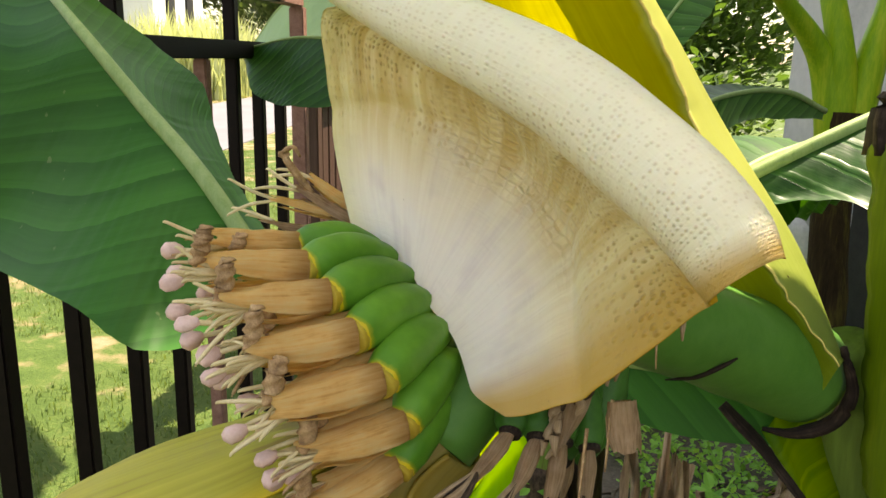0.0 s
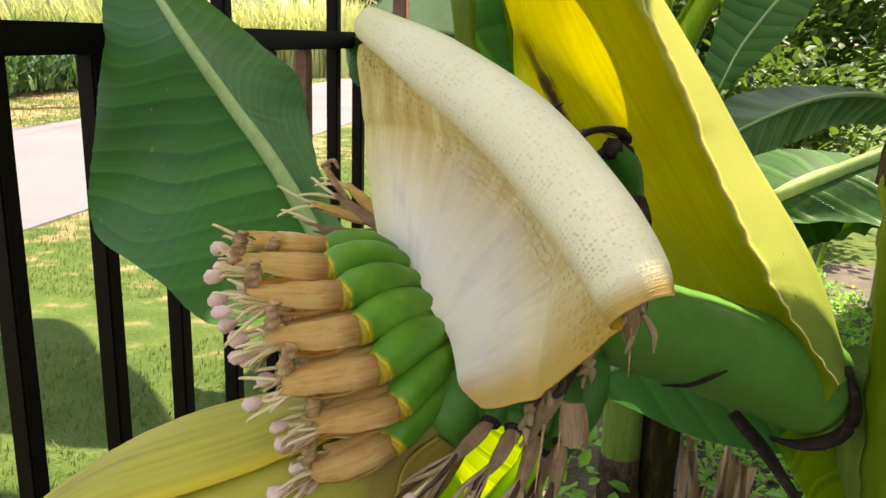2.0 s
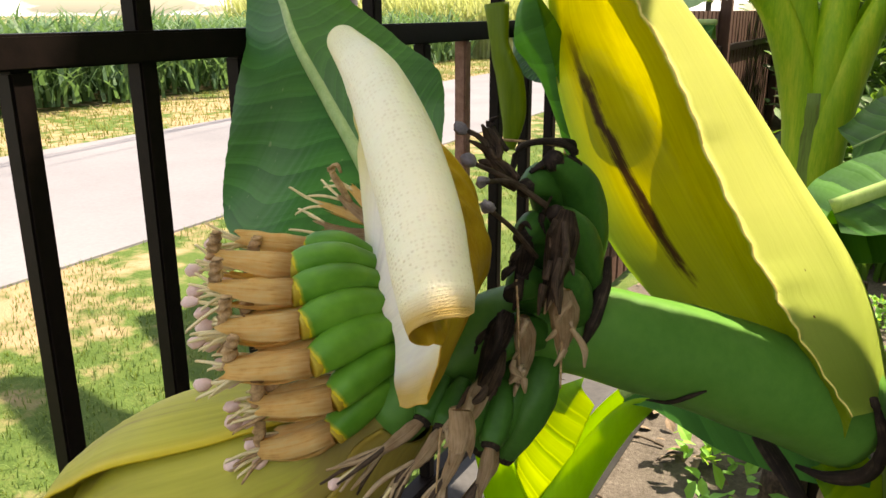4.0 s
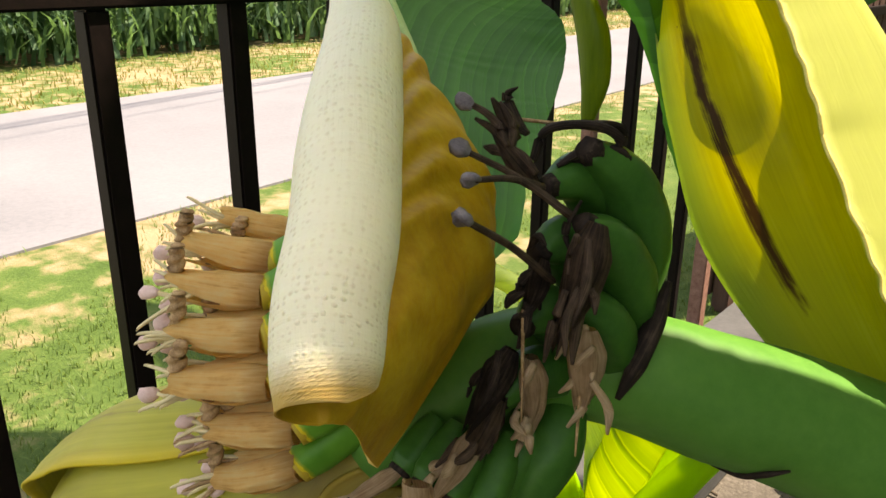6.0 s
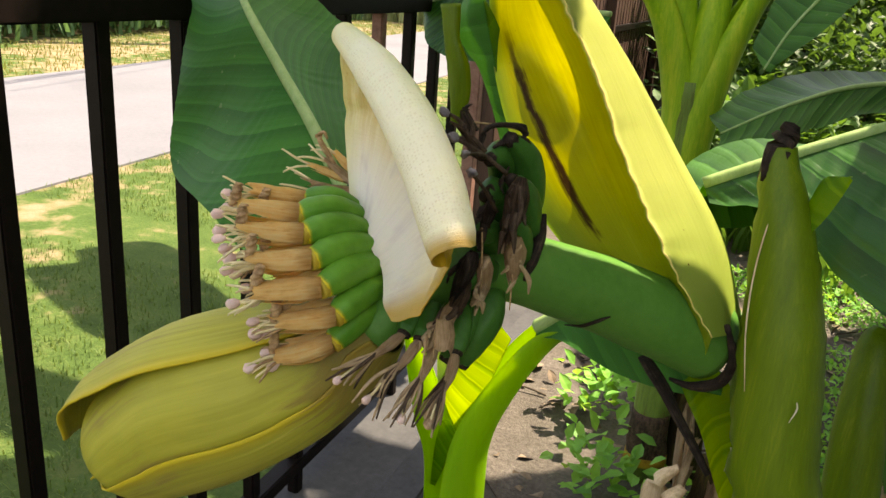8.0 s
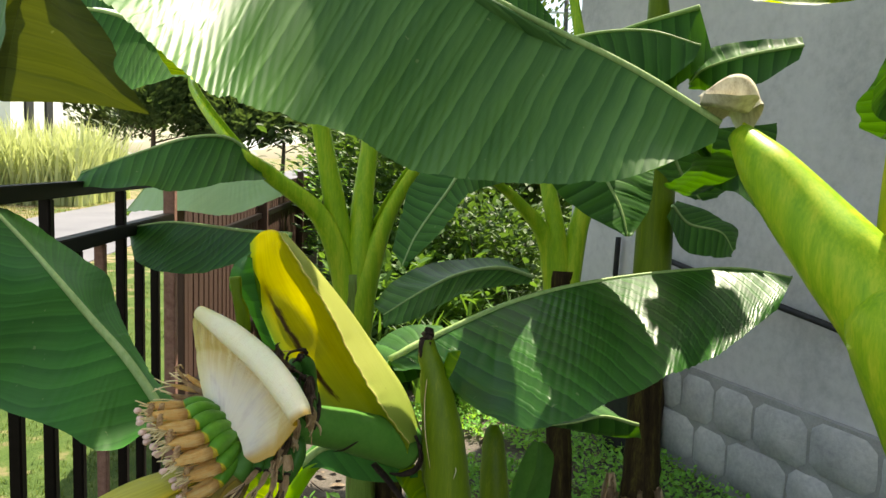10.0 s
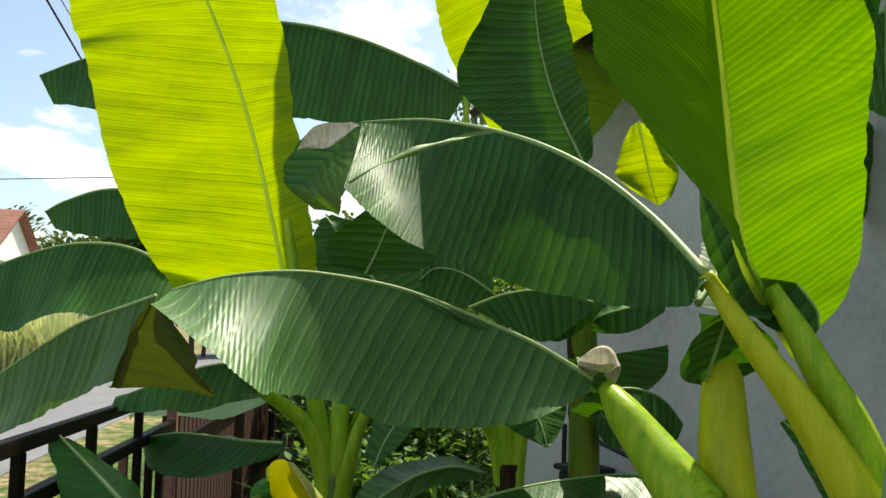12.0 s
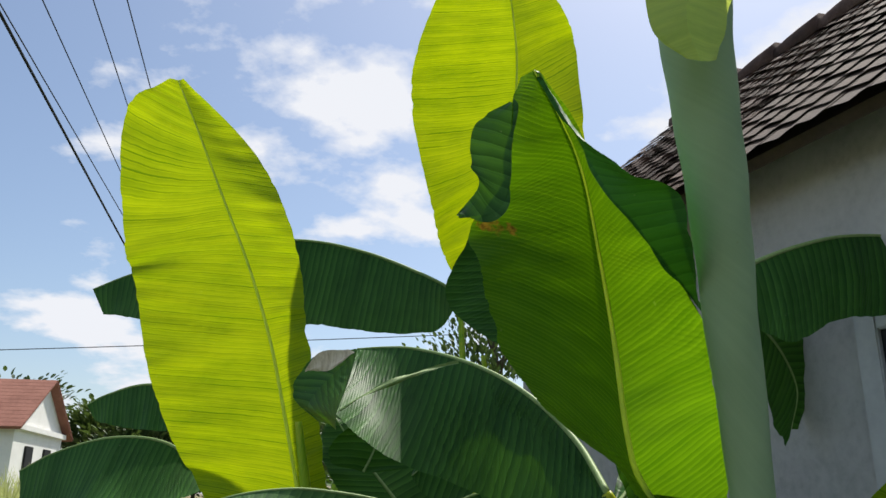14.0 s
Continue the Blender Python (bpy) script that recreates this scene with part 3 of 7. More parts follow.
def petal_mat(name, stops, rough=0.65, rusty=0.0):
    m, nt, b = base_mat(name, rough, 0, 0.3)
    uv = nt.nodes.new("ShaderNodeUVMap").outputs[0]
    co = nt.nodes.new("ShaderNodeTexCoord").outputs["Object"]
    sep = nt.nodes.new("ShaderNodeSeparateXYZ")
    nt.links.new(uv, sep.inputs[0])
    mp = nt.nodes.new("ShaderNodeMapping")
    mp.inputs["Scale"].default_value = (1.6, 16, 1)
    nt.links.new(uv, mp.inputs[0])
    streak = noise_of(nt, mp.outputs[0], 1.0, 5, 0.65)
    blot = noise_of(nt, co, 130, 4)
    f = math_of(nt, "ADD", math_of(nt, "MULTIPLY", streak, 0.65), math_of(nt, "MULTIPLY", blot, 0.35))
    col = ramp_of(nt, f, stops)
    rust = ramp_of(nt, math_of(nt, "ADD", sep.outputs[0], math_of(nt, "MULTIPLY", streak, 0.3)), [(0.12, (1, 1, 1)), (0.42, (0, 0, 0))])
    col = mixed(nt, math_of(nt, "MULTIPLY", rust, rusty), col, (0.46, 0.22, 0.05))
    nt.links.new(col, b.inputs["Base Color"])
    bump_of(nt, b, streak, 0.8, 0.0012)
    tr = nt.nodes.new("ShaderNodeBsdfTranslucent")
    nt.links.new(col, tr.inputs["Color"])
    mx = nt.nodes.new("ShaderNodeMixShader")
    mx.inputs[0].default_value = 0.28
    nt.links.new(b.outputs[0], mx.inputs[1])
    nt.links.new(tr.outputs[0], mx.inputs[2])
    nt.links.new(mx.outputs[0], nt.nodes["Material Output"].inputs["Surface"])
    return m


PETAL = petal_mat("dry_perianth", [(0.26, (0.34, 0.15, 0.045)), (0.35, (0.78, 0.48, 0.17)), (0.46, (0.95, 0.68, 0.28)), (0.68, (0.98, 0.82, 0.45))], rusty=0.75)
CURL = plain("dry_curl", [(0.3, (0.14, 0.075, 0.04)), (0.5, (0.42, 0.26, 0.13)), (0.7, (0.70, 0.50, 0.28))], 220, 0.75, bump=0.6, dist=0.0008)
PINK = plain("stigma_pink", [(0.3, (0.66, 0.42, 0.36)), (0.7, (0.86, 0.66, 0.60))], 150, 0.7, bump=0.4, dist=0.0006)
STAMEN = plain("stamen_cream", [(0.3, (0.62, 0.48, 0.22)), (0.7, (0.82, 0.72, 0.46))], 120, 0.6, bump=0.1)
DRYDARK = petal_mat("dry_flower_dark", [(0.30, (0.012, 0.008, 0.007)), (0.5, (0.035, 0.022, 0.016)), (0.72, (0.15, 0.10, 0.07))], 0.8)
DRYTAN = petal_mat("dry_flower_tan", [(0.26, (0.14, 0.08, 0.04)), (0.40, (0.46, 0.30, 0.17)), (0.55, (0.66, 0.48, 0.30)), (0.74, (0.78, 0.63, 0.45))], 0.75)
DRYMID = petal_mat("dry_flower_brown", [(0.28, (0.02, 0.013, 0.010)), (0.44, (0.06, 0.037, 0.025)), (0.62, (0.18, 0.115, 0.075)), (0.80, (0.36, 0.26, 0.18))], 0.8)
DRYHEAD = plain("dry_stigma_grey", [(0.3, (0.12, 0.10, 0.11)), (0.7, (0.34, 0.29, 0.30))], 200, 0.85, bump=0.6, dist=0.0008)
STEM_G = plain("sheath_green", [(0.22, (0.10, 0.07, 0.015)), (0.32, (0.075, 0.125, 0.005)), (0.55, (0.112, 0.175, 0.006)), (0.70, (0.18, 0.23, 0.013)), (0.76, (0.40, 0.40, 0.11))], 22, 0.40, bump=0.12, stretch=(4, 4, 0.25))
YELLOWSTEM = plain("sheath_yellow", [(0.3, (0.29, 0.38, 0.014)), (0.5, (0.46, 0.49, 0.018)), (0.75, (0.66, 0.62, 0.06))], 12, 0.42, bump=0.15, stretch=(3, 3, 0.35))
YOUNGSTEM = fleshy("petiole_bright", [(0.3, (0.15, 0.36, 0.012)), (0.55, (0.28, 0.52, 0.02)), (0.8, (0.48, 0.66, 0.04))], (0.72, 0.92, 0.03), thin=0.45)


def tile_mat():
    m, nt, b = base_mat("clay_tile_weathered", 0.85, 0, 0.25)
    co = nt.nodes.new("ShaderNodeTexCoord").outputs["Object"]
    info = nt.nodes.new("ShaderNodeObjectInfo")
    big, small = noise_of(nt, co, 9, 5), noise_of(nt, co, 60, 6, 0.7)
    f = math_of(nt, "ADD", math_of(nt, "MULTIPLY", big, 0.4), math_of(nt, "ADD", math_of(nt, "MULTIPLY", small, 0.3), math_of(nt, "MULTIPLY", info.outputs["Random"], 0.3)))
    nt.links.new(ramp_of(nt, f, [(0.25, (0.030, 0.022, 0.020)), (0.5, (0.085, 0.052, 0.042)), (0.75, (0.20, 0.14, 0.12))]), b.inputs["Base Color"])
    bump_of(nt, b, small, 0.6, 0.004)
    return m


ROOF_TILE = tile_mat()
SPOT = plain("scorched_leaf", [(0.3, (0.16, 0.08, 0.015)), (0.5, (0.46, 0.27, 0.03)), (0.7, (0.50, 0.42, 0.04))], 60, 0.6, bump=0.2)

# ---- setting ----
def ground_mat():
    m, nt, b = base_mat("ground", 0.95, 0, 0.2)
    co = nt.nodes.new("ShaderNodeTexCoord").outputs["Object"]
    sep = nt.nodes.new("ShaderNodeSeparateXYZ")
    nt.links.new(co, sep.inputs[0])
    big, mid, small = noise_of(nt, co, 0.9, 5), noise_of(nt, co, 6, 5), noise_of(nt, co, 70, 6, 0.7)
    grass = ramp_of(nt, math_of(nt, "ADD", math_of(nt, "MULTIPLY", mid, 0.5), math_of(nt, "MULTIPLY", small, 0.5)),
                    [(0.3, (0.028, 0.058, 0.010)), (0.5, (0.068, 0.115, 0.024)), (0.7, (0.145, 0.165, 0.05))])
    soil = ramp_of(nt, math_of(nt, "ADD", math_of(nt, "MULTIPLY", mid, 0.4), math_of(nt, "MULTIPLY", small, 0.6)),
                   [(0.3, (0.05, 0.042, 0.034)), (0.55, (0.135, 0.117, 0.10)), (0.75, (0.25, 0.225, 0.20))])
    bare = ramp_of(nt, math_of(nt, "ADD", math_of(nt, "ADD", math_of(nt, "MULTIPLY", big, 0.5), math_of(nt, "MULTIPLY", mid, 0.5)), math_of(nt, "ADD", math_of(nt, "MULTIPLY", math_of(nt, "MAXIMUM", sep.outputs[0], -3.0), -0.07), -0.145)), [(0.52, (0, 0, 0)), (0.62, (1, 1, 1))])
    lawn = mixed(nt, bare, grass, (0.30, 0.215, 0.13))
    bed = math_of(nt, "LESS_THAN", math_of(nt, "ADD", math_of(nt, "ABSOLUTE", math_of(nt, "SUBTRACT", sep.outputs[0], 0.85)), math_of(nt, "MULTIPLY", mid, 0.25)), 1.5)
    bed2 = math_of(nt, "LESS_THAN", math_of(nt, "ADD", sep.outputs[1], big), 5.0)
    nt.links.new(mixed(nt, math_of(nt, "MULTIPLY", bed, bed2), lawn, soil), b.inputs["Base Color"])
    bump_of(nt, b, small, 0.8, 0.012)
    return m


bm = bmesh.new()
box(bm, (-400, -60, -0.5), (400, 700, 0))
tagged(finish("ground", bm, ground_mat(), smooth=False), "lawn and bare garden soil reaching to the horizon", "ground", kind="structure")
bm = bmesh.new()
box(bm, (-6.05, -60, -0.1), (-3.0, 300, 0.012))
tagged(finish("road", bm, ASPHALT, smooth=False), "sun-bleached grey asphalt village road", "road", kind="structure")

# house with its plinth, eaves and roof
WALL_YAW = math.atan2(0.27, 1.0)
WALL = Matrix.Translation((1.80, 2.29, 0)) @ Matrix.Rotation(WALL_YAW, 4, "Z")


def put(ob, m):
    ob.matrix_world = m
    return ob


house = thing("house", "low plastered house with a stone plinth and old tile roof", "house")
house.matrix_world = WALL
bm = bmesh.new()
box(bm, (0.0, -7, 0), (5.2, 1.5, 3.17))
part("wall", bm, PLASTER, house, "rough grey plastered wall with patches", smooth=False)
bm = bmesh.new()
box(bm, (-0.03, -7, 0), (-0.001, 1.5, 0.47))
plinth = part("plinth", bm, MORTAR, house, "grey mortar plinth", smooth=False)
rs = random.Random(5)
for row, (z0, z1) in enumerate(((0.035, 0.245), (0.245, 0.455))):
    y = -1.05 + 0.09 * row
    while y < 1.25:
        ln = rs.uniform(0.19, 0.36)
        bm = bmesh.new()
        cy, cz = y + ln / 2, (z0 + z1) / 2 + rs.uniform(-0.008, 0.008)
        base, front = [], []
        for k in range(16):
            a = 2 * math.pi * (k + 0.5) / 16
            ca, sa = math.cos(a), math.sin(a)
            q = (abs(ca) ** 9 + abs(sa) ** 9) ** (-1 / 9) * rs.uniform(0.95, 1.0)
            py, pz = ca * q * (ln / 2 - 0.004), sa * q * ((z1 - z0) / 2 - 0.004)
            base.append(bm.verts.new((-0.031, cy + py, cz + pz)))
            front.append(bm.verts.new((-0.037 - rs.uniform(0, 0.006), cy + py * 0.93, cz + pz * 0.92)))
        hub = bm.verts.new((-0.043 - rs.uniform(0, 0.008), cy, cz))
        for k in range(16):
            bm.faces.new((base[k], base[(k + 1) % 16], front[(k + 1) % 16], front[k]))
            bm.faces.new((front[k], front[(k + 1) % 16], hub))
        bmesh.ops.recalc_face_normals(bm, faces=bm.faces)
        part("stone", bm, STONE, plinth, smooth=True)
        y += ln
# window in the wall
bm = bmesh.new()
box(bm, (-0.012, -2.30, 1.15), (0.0, -1.40, 2.28))
win = part("window", bm, plain("window_dark", [(0.3, (0.02, 0.025, 0.03)), (0.7, (0.05, 0.06, 0.07))], 3, 0.12, bump=0), house, "tall window with pale grey frame", smooth=False)
for lo, hi in (((-0.04, -1.42, 1.10), (-0.0125, -1.32, 2.33)), ((-0.04, -2.38, 1.10), (-0.0125, -2.28, 2.33)), ((-0.04, -2.28, 2.24), (-0.0125, -1.42, 2.33)), ((-0.06, -2.42, 1.04), (-0.0125, -1.28, 1.10)), ((-0.035, -1.88, 1.10), (-0.0125, -1.82, 2.24))):
    bm = bmesh.new()
    box(bm, lo, hi, bevel=0.006)
    part("window_frame", bm, METAL, win, smooth=False)
# eaves and roof
PITCH = radians(42)
bm = bmesh.new()
box(bm, (-0.40, -7.2, -0.05), (2.35, 1.75, 0.0))
roof = part("roof", bm, plain("roof_boards", [(0.3, (0.05, 0.04, 0.035)), (0.7, (0.12, 0.09, 0.07))], 5, 0.85), house, "weathered clay tile roof", smooth=False)
roof.matrix_basis = Matrix.Translation((0.0, 0, 3.26)) @ Matrix.Rotation(-PITCH, 4, "Y")
bm = bmesh.new()
cols = 8
tile_rows = []
for i in range(2):
    x = (0.0, 0.20)[i]
    tile_rows.append([Vector((x, (j / cols - 0.5) * 0.176, 0.012 + 0.012 * abs(math.cos(j / cols * math.pi)) ** 1.5 + (0.016 if i == 0 else 0.0))) for j in range(cols + 1)])
sheet(bm, tile_rows)
bmesh.ops.solidify(bm, geom=bm.faces[:], thickness=0.014)
first_tile = part("tile", bm, ROOF_TILE, roof, smooth=False)
rt = random.Random(8)
count, rest = 0, []
for r in range(19):
    for c in range(56):
        y = 1.68 - 0.17 * c
        m = Matrix.Translation((-0.46 + 0.15 * r + rt.uniform(-0.008, 0.008), y + rt.uniform(-0.004, 0.004), 0.012 + rt.uniform(0, 0.005))) @ Matrix.Rotation(rt.uniform(-0.02, 0.02), 4, "Z") @ Matrix.Rotation(rt.uniform(-0.015, 0.015), 4, "Y")
        if r == 0 and c == 0:
            first_tile.matrix_basis = m
        elif c < 15:
            ob = first_tile.copy()
            scene.collection.objects.link(ob)
            ob.matrix_basis = m
        else:
            rest.append(m)
bm = bmesh.new()
for m in rest:
    sheet(bm, [[m @ p for p in row] for row in tile_rows])
ob = tagged(part("tiles", bm, ROOF_TILE, roof, smooth=False), kind="stuff")
for k in range(24):
    bm = bmesh.new()
    y = 1.75 - 0.42 * k
    tube(bm, [(2.36, y, 0.0), (2.36, y - 0.2, 0.012), (2.36, y - 0.43, 0.02)], [0.10, 0.115, 0.12], 10, 6)
    part("ridge_tile", bm, ROOF_TILE, roof, smooth=True)
# conduit, cable and box on the wall
bm = bmesh.new()
tube(bm, [(-0.03, 0.99, 0.5), (-0.03, 0.99, 0.8), (-0.03, 0.98, 1.0)], [0.014, 0.014, 0.014], 8, 8)
part("drain_pipe", bm, CABLE, house, "thin black pipe")
bm = bmesh.new()
tube(bm, [(-0.045, 0.72, 0.96), (-0.05, 0.06, 0.87), (-0.05, -0.6, 0.79), (-0.045, -1.6, 0.66), (-0.045, -2.6, 0.55)], [0.014, 0.014, 0.014], 8, 30, wobble=0.15)
part("wall_pipe", bm, CABLE, house, "dark pipe along the wall")
meter = thing("utility_box", "small black box standing by the plinth", "box")
meter.matrix_world = WALL
bm = bmesh.new()
box(bm, (-0.24, 0.50, 0.0), (-0.06, 0.72, 0.80), bevel=0.01)
part("body", bm, CABLE, meter, smooth=False)
bm = bmesh.new()
box(bm, (-0.26, 0.48, 0.802), (-0.04, 0.74, 0.83), bevel=0.006)
part("lid", bm, CABLE, meter, smooth=False)

# fence
RAIL_Z = 1.12
FENCE = Matrix.Translation((-0.61, 0, 0)) @ Matrix.Rotation(-math.atan(0.05), 4, "Z")
fence = thing("metal_fence", "dark brown painted iron picket fence beside the lawn", "fence")
fence.matrix_world = FENCE


def bar(name, lo, hi, mat=IRON, bev=0.003, parent=None):
    bm = bmesh.new()
    box(bm, lo, hi, bevel=bev)
    return part(name, bm, mat, parent or fence, smooth=False)


PICKET_0, PICKET_STEP = 0.7122, 0.1707
END = PICKET_0 + 9 * PICKET_STEP
for z, h in ((RAIL_Z, 0.019), (0.12, 0.017)):
    bar("rail", (-0.02, -2.2, z - h), (0.02, END, z + h))
bar("top_rail", (-0.018, -2.2, 1.240), (0.018, END - 0.19, 1.276))
bar("top_rail", (-0.018, END - 0.188, 1.240), (0.018, END + 0.02, 1.276), PRIMER)
for k in range(-16, 9):
    y = PICKET_0 + PICKET_STEP * k
    w = 0.0135
    tall = k % 3 == 0
    top = 1.240 if tall else RAIL_Z - 0.019
    bar("picket", (-w, y - w, 0.0 if tall else 0.137), (w, y + w, top), PRIMER if k == 5 else IRON)
bar("end_post", (-0.02, END, 0.0), (0.02, END + 0.04, 1.240), PRIMER)

# slatted fence that goes on along the same line
slat_fence = thing("slat_fence", "brown upright slat fence with steel posts", "fence")
SL0, SL1 = Vector((-0.60, 2.72, 0)), Vector((-0.24, 9.3, 0))
along = (SL1 - SL0).normalized()
turn = Matrix.Rotation(math.atan2(along.x, along.y) * -1, 4, "Z")
bm = bmesh.new()
box(bm, (-0.009, -0.042, 0.06), (0.009, 0.042, 1.16), bevel=0.003)
first = part("slat", bm, PLANK, slat_fence, smooth=False)
first.matrix_basis = Matrix.Translation(SL0) @ turn
ln = (SL1 - SL0).length
for k in range(1, int(ln / 0.105)):
    ob = first.copy()
    scene.collection.objects.link(ob)
    ob.matrix_basis = Matrix.Translation(SL0 + along * (0.105 * k)) @ turn
for z in (0.28, 0.95):
    bm = bmesh.new()
    box(bm, (0.010, 0, z - 0.02), (0.04, ln, z + 0.02), bevel=0.003)
    ob = part("rail", bm, IRON, slat_fence, smooth=False)
    ob.matrix_basis = Matrix.Translation(SL0) @ turn
for d in (0.0, 0.33, 0.66, 1.0):
    bm = bmesh.new()
    box(bm, (0.012, -0.03, 0), (0.07, 0.03, 1.22), bevel=0.004)
    ob = part("post", bm, PLANK, slat_fence, smooth=False)
    ob.matrix_basis = Matrix.Translation(SL0 + along * (ln * d)) @ turn

# ---- banana plants: stems ----
plant_a = thing("banana_plant", "flowering banana plant with cut green leaf sheaths", "banana plant", "banana plants")
plant_b = thing("banana_plant", "banana plant with fanned petioles and backlit upright leaf", "banana plant", "banana plants")
plant_c = thing("banana_plant", "slim banana plant near the house wall", "banana plant", "banana plants")
plant_d = thing("banana_plant", "banana plant with brown trunk and dry husks at its foot", "banana plant", "banana plants")
plant_f = thing("banana_plant", "tall banana plant with arching leaves and a rolled new leaf", "banana plant", "banana plants")
plant_l = thing("banana_sucker", "young banana sucker with one broad drooping leaf", "banana plant")
plant_s = thing("banana_sucker", "bright green banana sucker with channelled petiole", "banana plant")


def stalk(plant, pts, radii, mat=None, name="petiole", label="", sides=14, flat=1.0, n=0, wobble=0.05, ref=(0, 0, 1)):
    bm = bmesh.new()
    tube(bm, pts, radii, sides, n, flat, wobble=wobble, ref=ref)
    return part(name, bm, mat or PETIOLE, plant, label)


def channel(plant, pts, radii, mat=None, face=(0, -1, 0), open_deg=110, name="petiole", label="", n=0, thick=0.004, ragged=0.0):
    """A leaf stalk or sheath: a thick gutter along a curve, open towards face."""
    n = n or len(pts) * 9
    c = spline(pts, n)
    bm = bmesh.new()
    k = 14
    outer, inner = [], []
    for i, q in enumerate(c):
        t = (c[min(i + 1, n - 1)] - c[max(i - 1, 0)]).normalized()
        f = Vector(face)
        f = (f - t * f.dot(t)).normalized()
        s = t.cross(f)
        r = lerp_list(radii, i / (n - 1))
        half = radians(180 - open_deg / 2)
        ro, ri = [], []
        for j in range(k + 1):
            a = math.pi + (j / k * 2 - 1) * half
            jag = 1 + ragged * noise.noise((q.z * 60, j * 0.2, 3)) * (1 if j in (0, 1, k - 1, k) else 0)
            d = f * math.cos(a) + s * math.sin(a) * 1.0
            edge = min(j, k - j) / (k / 2)
            th = min(r * 0.45, thick) * (0.35 + 0.65 * min(1, edge * 2))
            ro.append(q + d * r * jag)
            ri.append(q + d * (r - th) * jag)
        outer.append(ro)
        inner.append(ri)
    rows = [a + b[::-1] + [a[0]] for a, b in zip(outer, inner)]
    sheet(bm, rows)
    g = [bm.verts.new(p) for p in rows[0][:-1]]
    bm.faces.new(g)
    g = [bm.verts.new(p) for p in rows[-1][:-1]]
    bm.faces.new(g[::-1])
    bmesh.ops.remove_doubles(bm, verts=bm.verts, dist=1e-5)
    bmesh.ops.recalc_face_normals(bm, faces=bm.faces)
    return part(name, bm, mat or PETIOLE, plant, label)


def husks(plant, at, r, h, count, seed):
    """Dry leaf bases in shreds round the foot of a trunk."""
    rnd = random.Random(seed)
    for i in range(count):
        a = rnd.uniform(0, 6.28)
        bm = bmesh.new()
        w = rnd.uniform(0.010, 0.034)
        hh = h * rnd.uniform(0.5, 1.1)
        rows = []
        lean = rnd.uniform(0.02, 0.09)
        for j in range(9):
            v = j / 8
            rr = r + 0.01 + lean * (1 - v) ** 1.5 + 0.012 * math.sin(v * 7 + i)
            row = []
            for q in range(5):
                aa = a + (q / 4 - 0.5) * w / r * (1 - 0.6 * v) * 2
                rq = rr + 0.008 * math.sin(q * 2.3 + j * 0.9 + i)
                row.append(Vector((at[0] + math.cos(aa) * rq, at[1] + math.sin(aa) * rq, at[2] + 0.0 + hh * v)))
            rows.append(row)
        sheet(bm, rows)
        bmesh.ops.solidify(bm, geom=bm.faces[:], thickness=0.003)
        part("dry_sheath", bm, HUSK, plant, "dry shredded leaf sheath" if i == 0 else "")


# plant with the flower
stalk(plant_a, [(0.35, 0.54, 0), (0.345, 0.54, 0.4), (0.325, 0.535, 0.7), (0.30, 0.53, 0.86), (0.275, 0.525, 0.92)], [0.055, 0.05, 0.042, 0.034, 0.02], STEM, "pseudostem")
channel(plant_a, [(0.345, 0.475, 0.0), (0.3358, 0.4549, 0.3953), (0.3233, 0.4505, 0.7399), (0.3056, 0.4505, 0.8358), (0.2931, 0.4594, 0.9361), (0.2789, 0.4683, 1.0205), (0.2683, 0.4771, 1.0658), (0.2665, 0.4789, 1.0835)],
        [0.040, 0.0375, 0.0355, 0.0345, 0.032, 0.022, 0.014, 0.011], STEM_G, face=(-0.1, 1, 0), open_deg=150, name="cut_sheath", label="green cut leaf sheath with a dry tip", ragged=0.15)
channel(plant_a, [(0.455, 0.72, 0.25), (0.442, 0.72, 0.558), (0.429, 0.73, 0.737), (0.428, 0.75, 0.83), (0.43, 0.755, 0.855)], [0.038, 0.034, 0.028, 0.02, 0.008], STEM_G, face=(0, 1, 0), open_deg=140, name="cut_sheath")
bm = bmesh.new()
tube(bm, [(0.2647, 0.4754, 1.0569), (0.2647, 0.4771, 1.0808), (0.2700, 0.4771, 1.0951), (0.2629, 0.4771, 1.1004)], [0.013, 0.012, 0.007, 0.003], 9, 12, wobble=0.5)
part("dry_tip", bm, DRYDARK, plant_a, "blackened dry tip")
leaf(plant_a, [(0.2896, 0.4638, 1.0169), (0.2940, 0.4612, 1.0391), (0.3029, 0.4594, 1.0613), (0.3144, 0.4594, 1.0702)], [(0.2896, 0.4683, 1.0187), (0.2887, 0.4665, 1.0436), (0.2958, 0.4638, 1.0666), (0.3153, 0.4603, 1.0720)],
     [(0.2914, 0.4594, 1.0151), (0.3020, 0.4558, 1.0347), (0.3100, 0.4549, 1.0542), (0.3162, 0.4585, 1.0684)], mat=LEAF_YOUNG, rib=None, n=20, m=4, pleat=0, name="torn_flap", wave=0.002)
stalk(plant_a, [(0.19, 0.5, 0.88), (0.22, 0.48, 0.85), (0.26, 0.46, 0.8)], [0.007, 0.008, 0.004], DRYDARK, "dry_strip", flat=0.35, wobble=0.4)
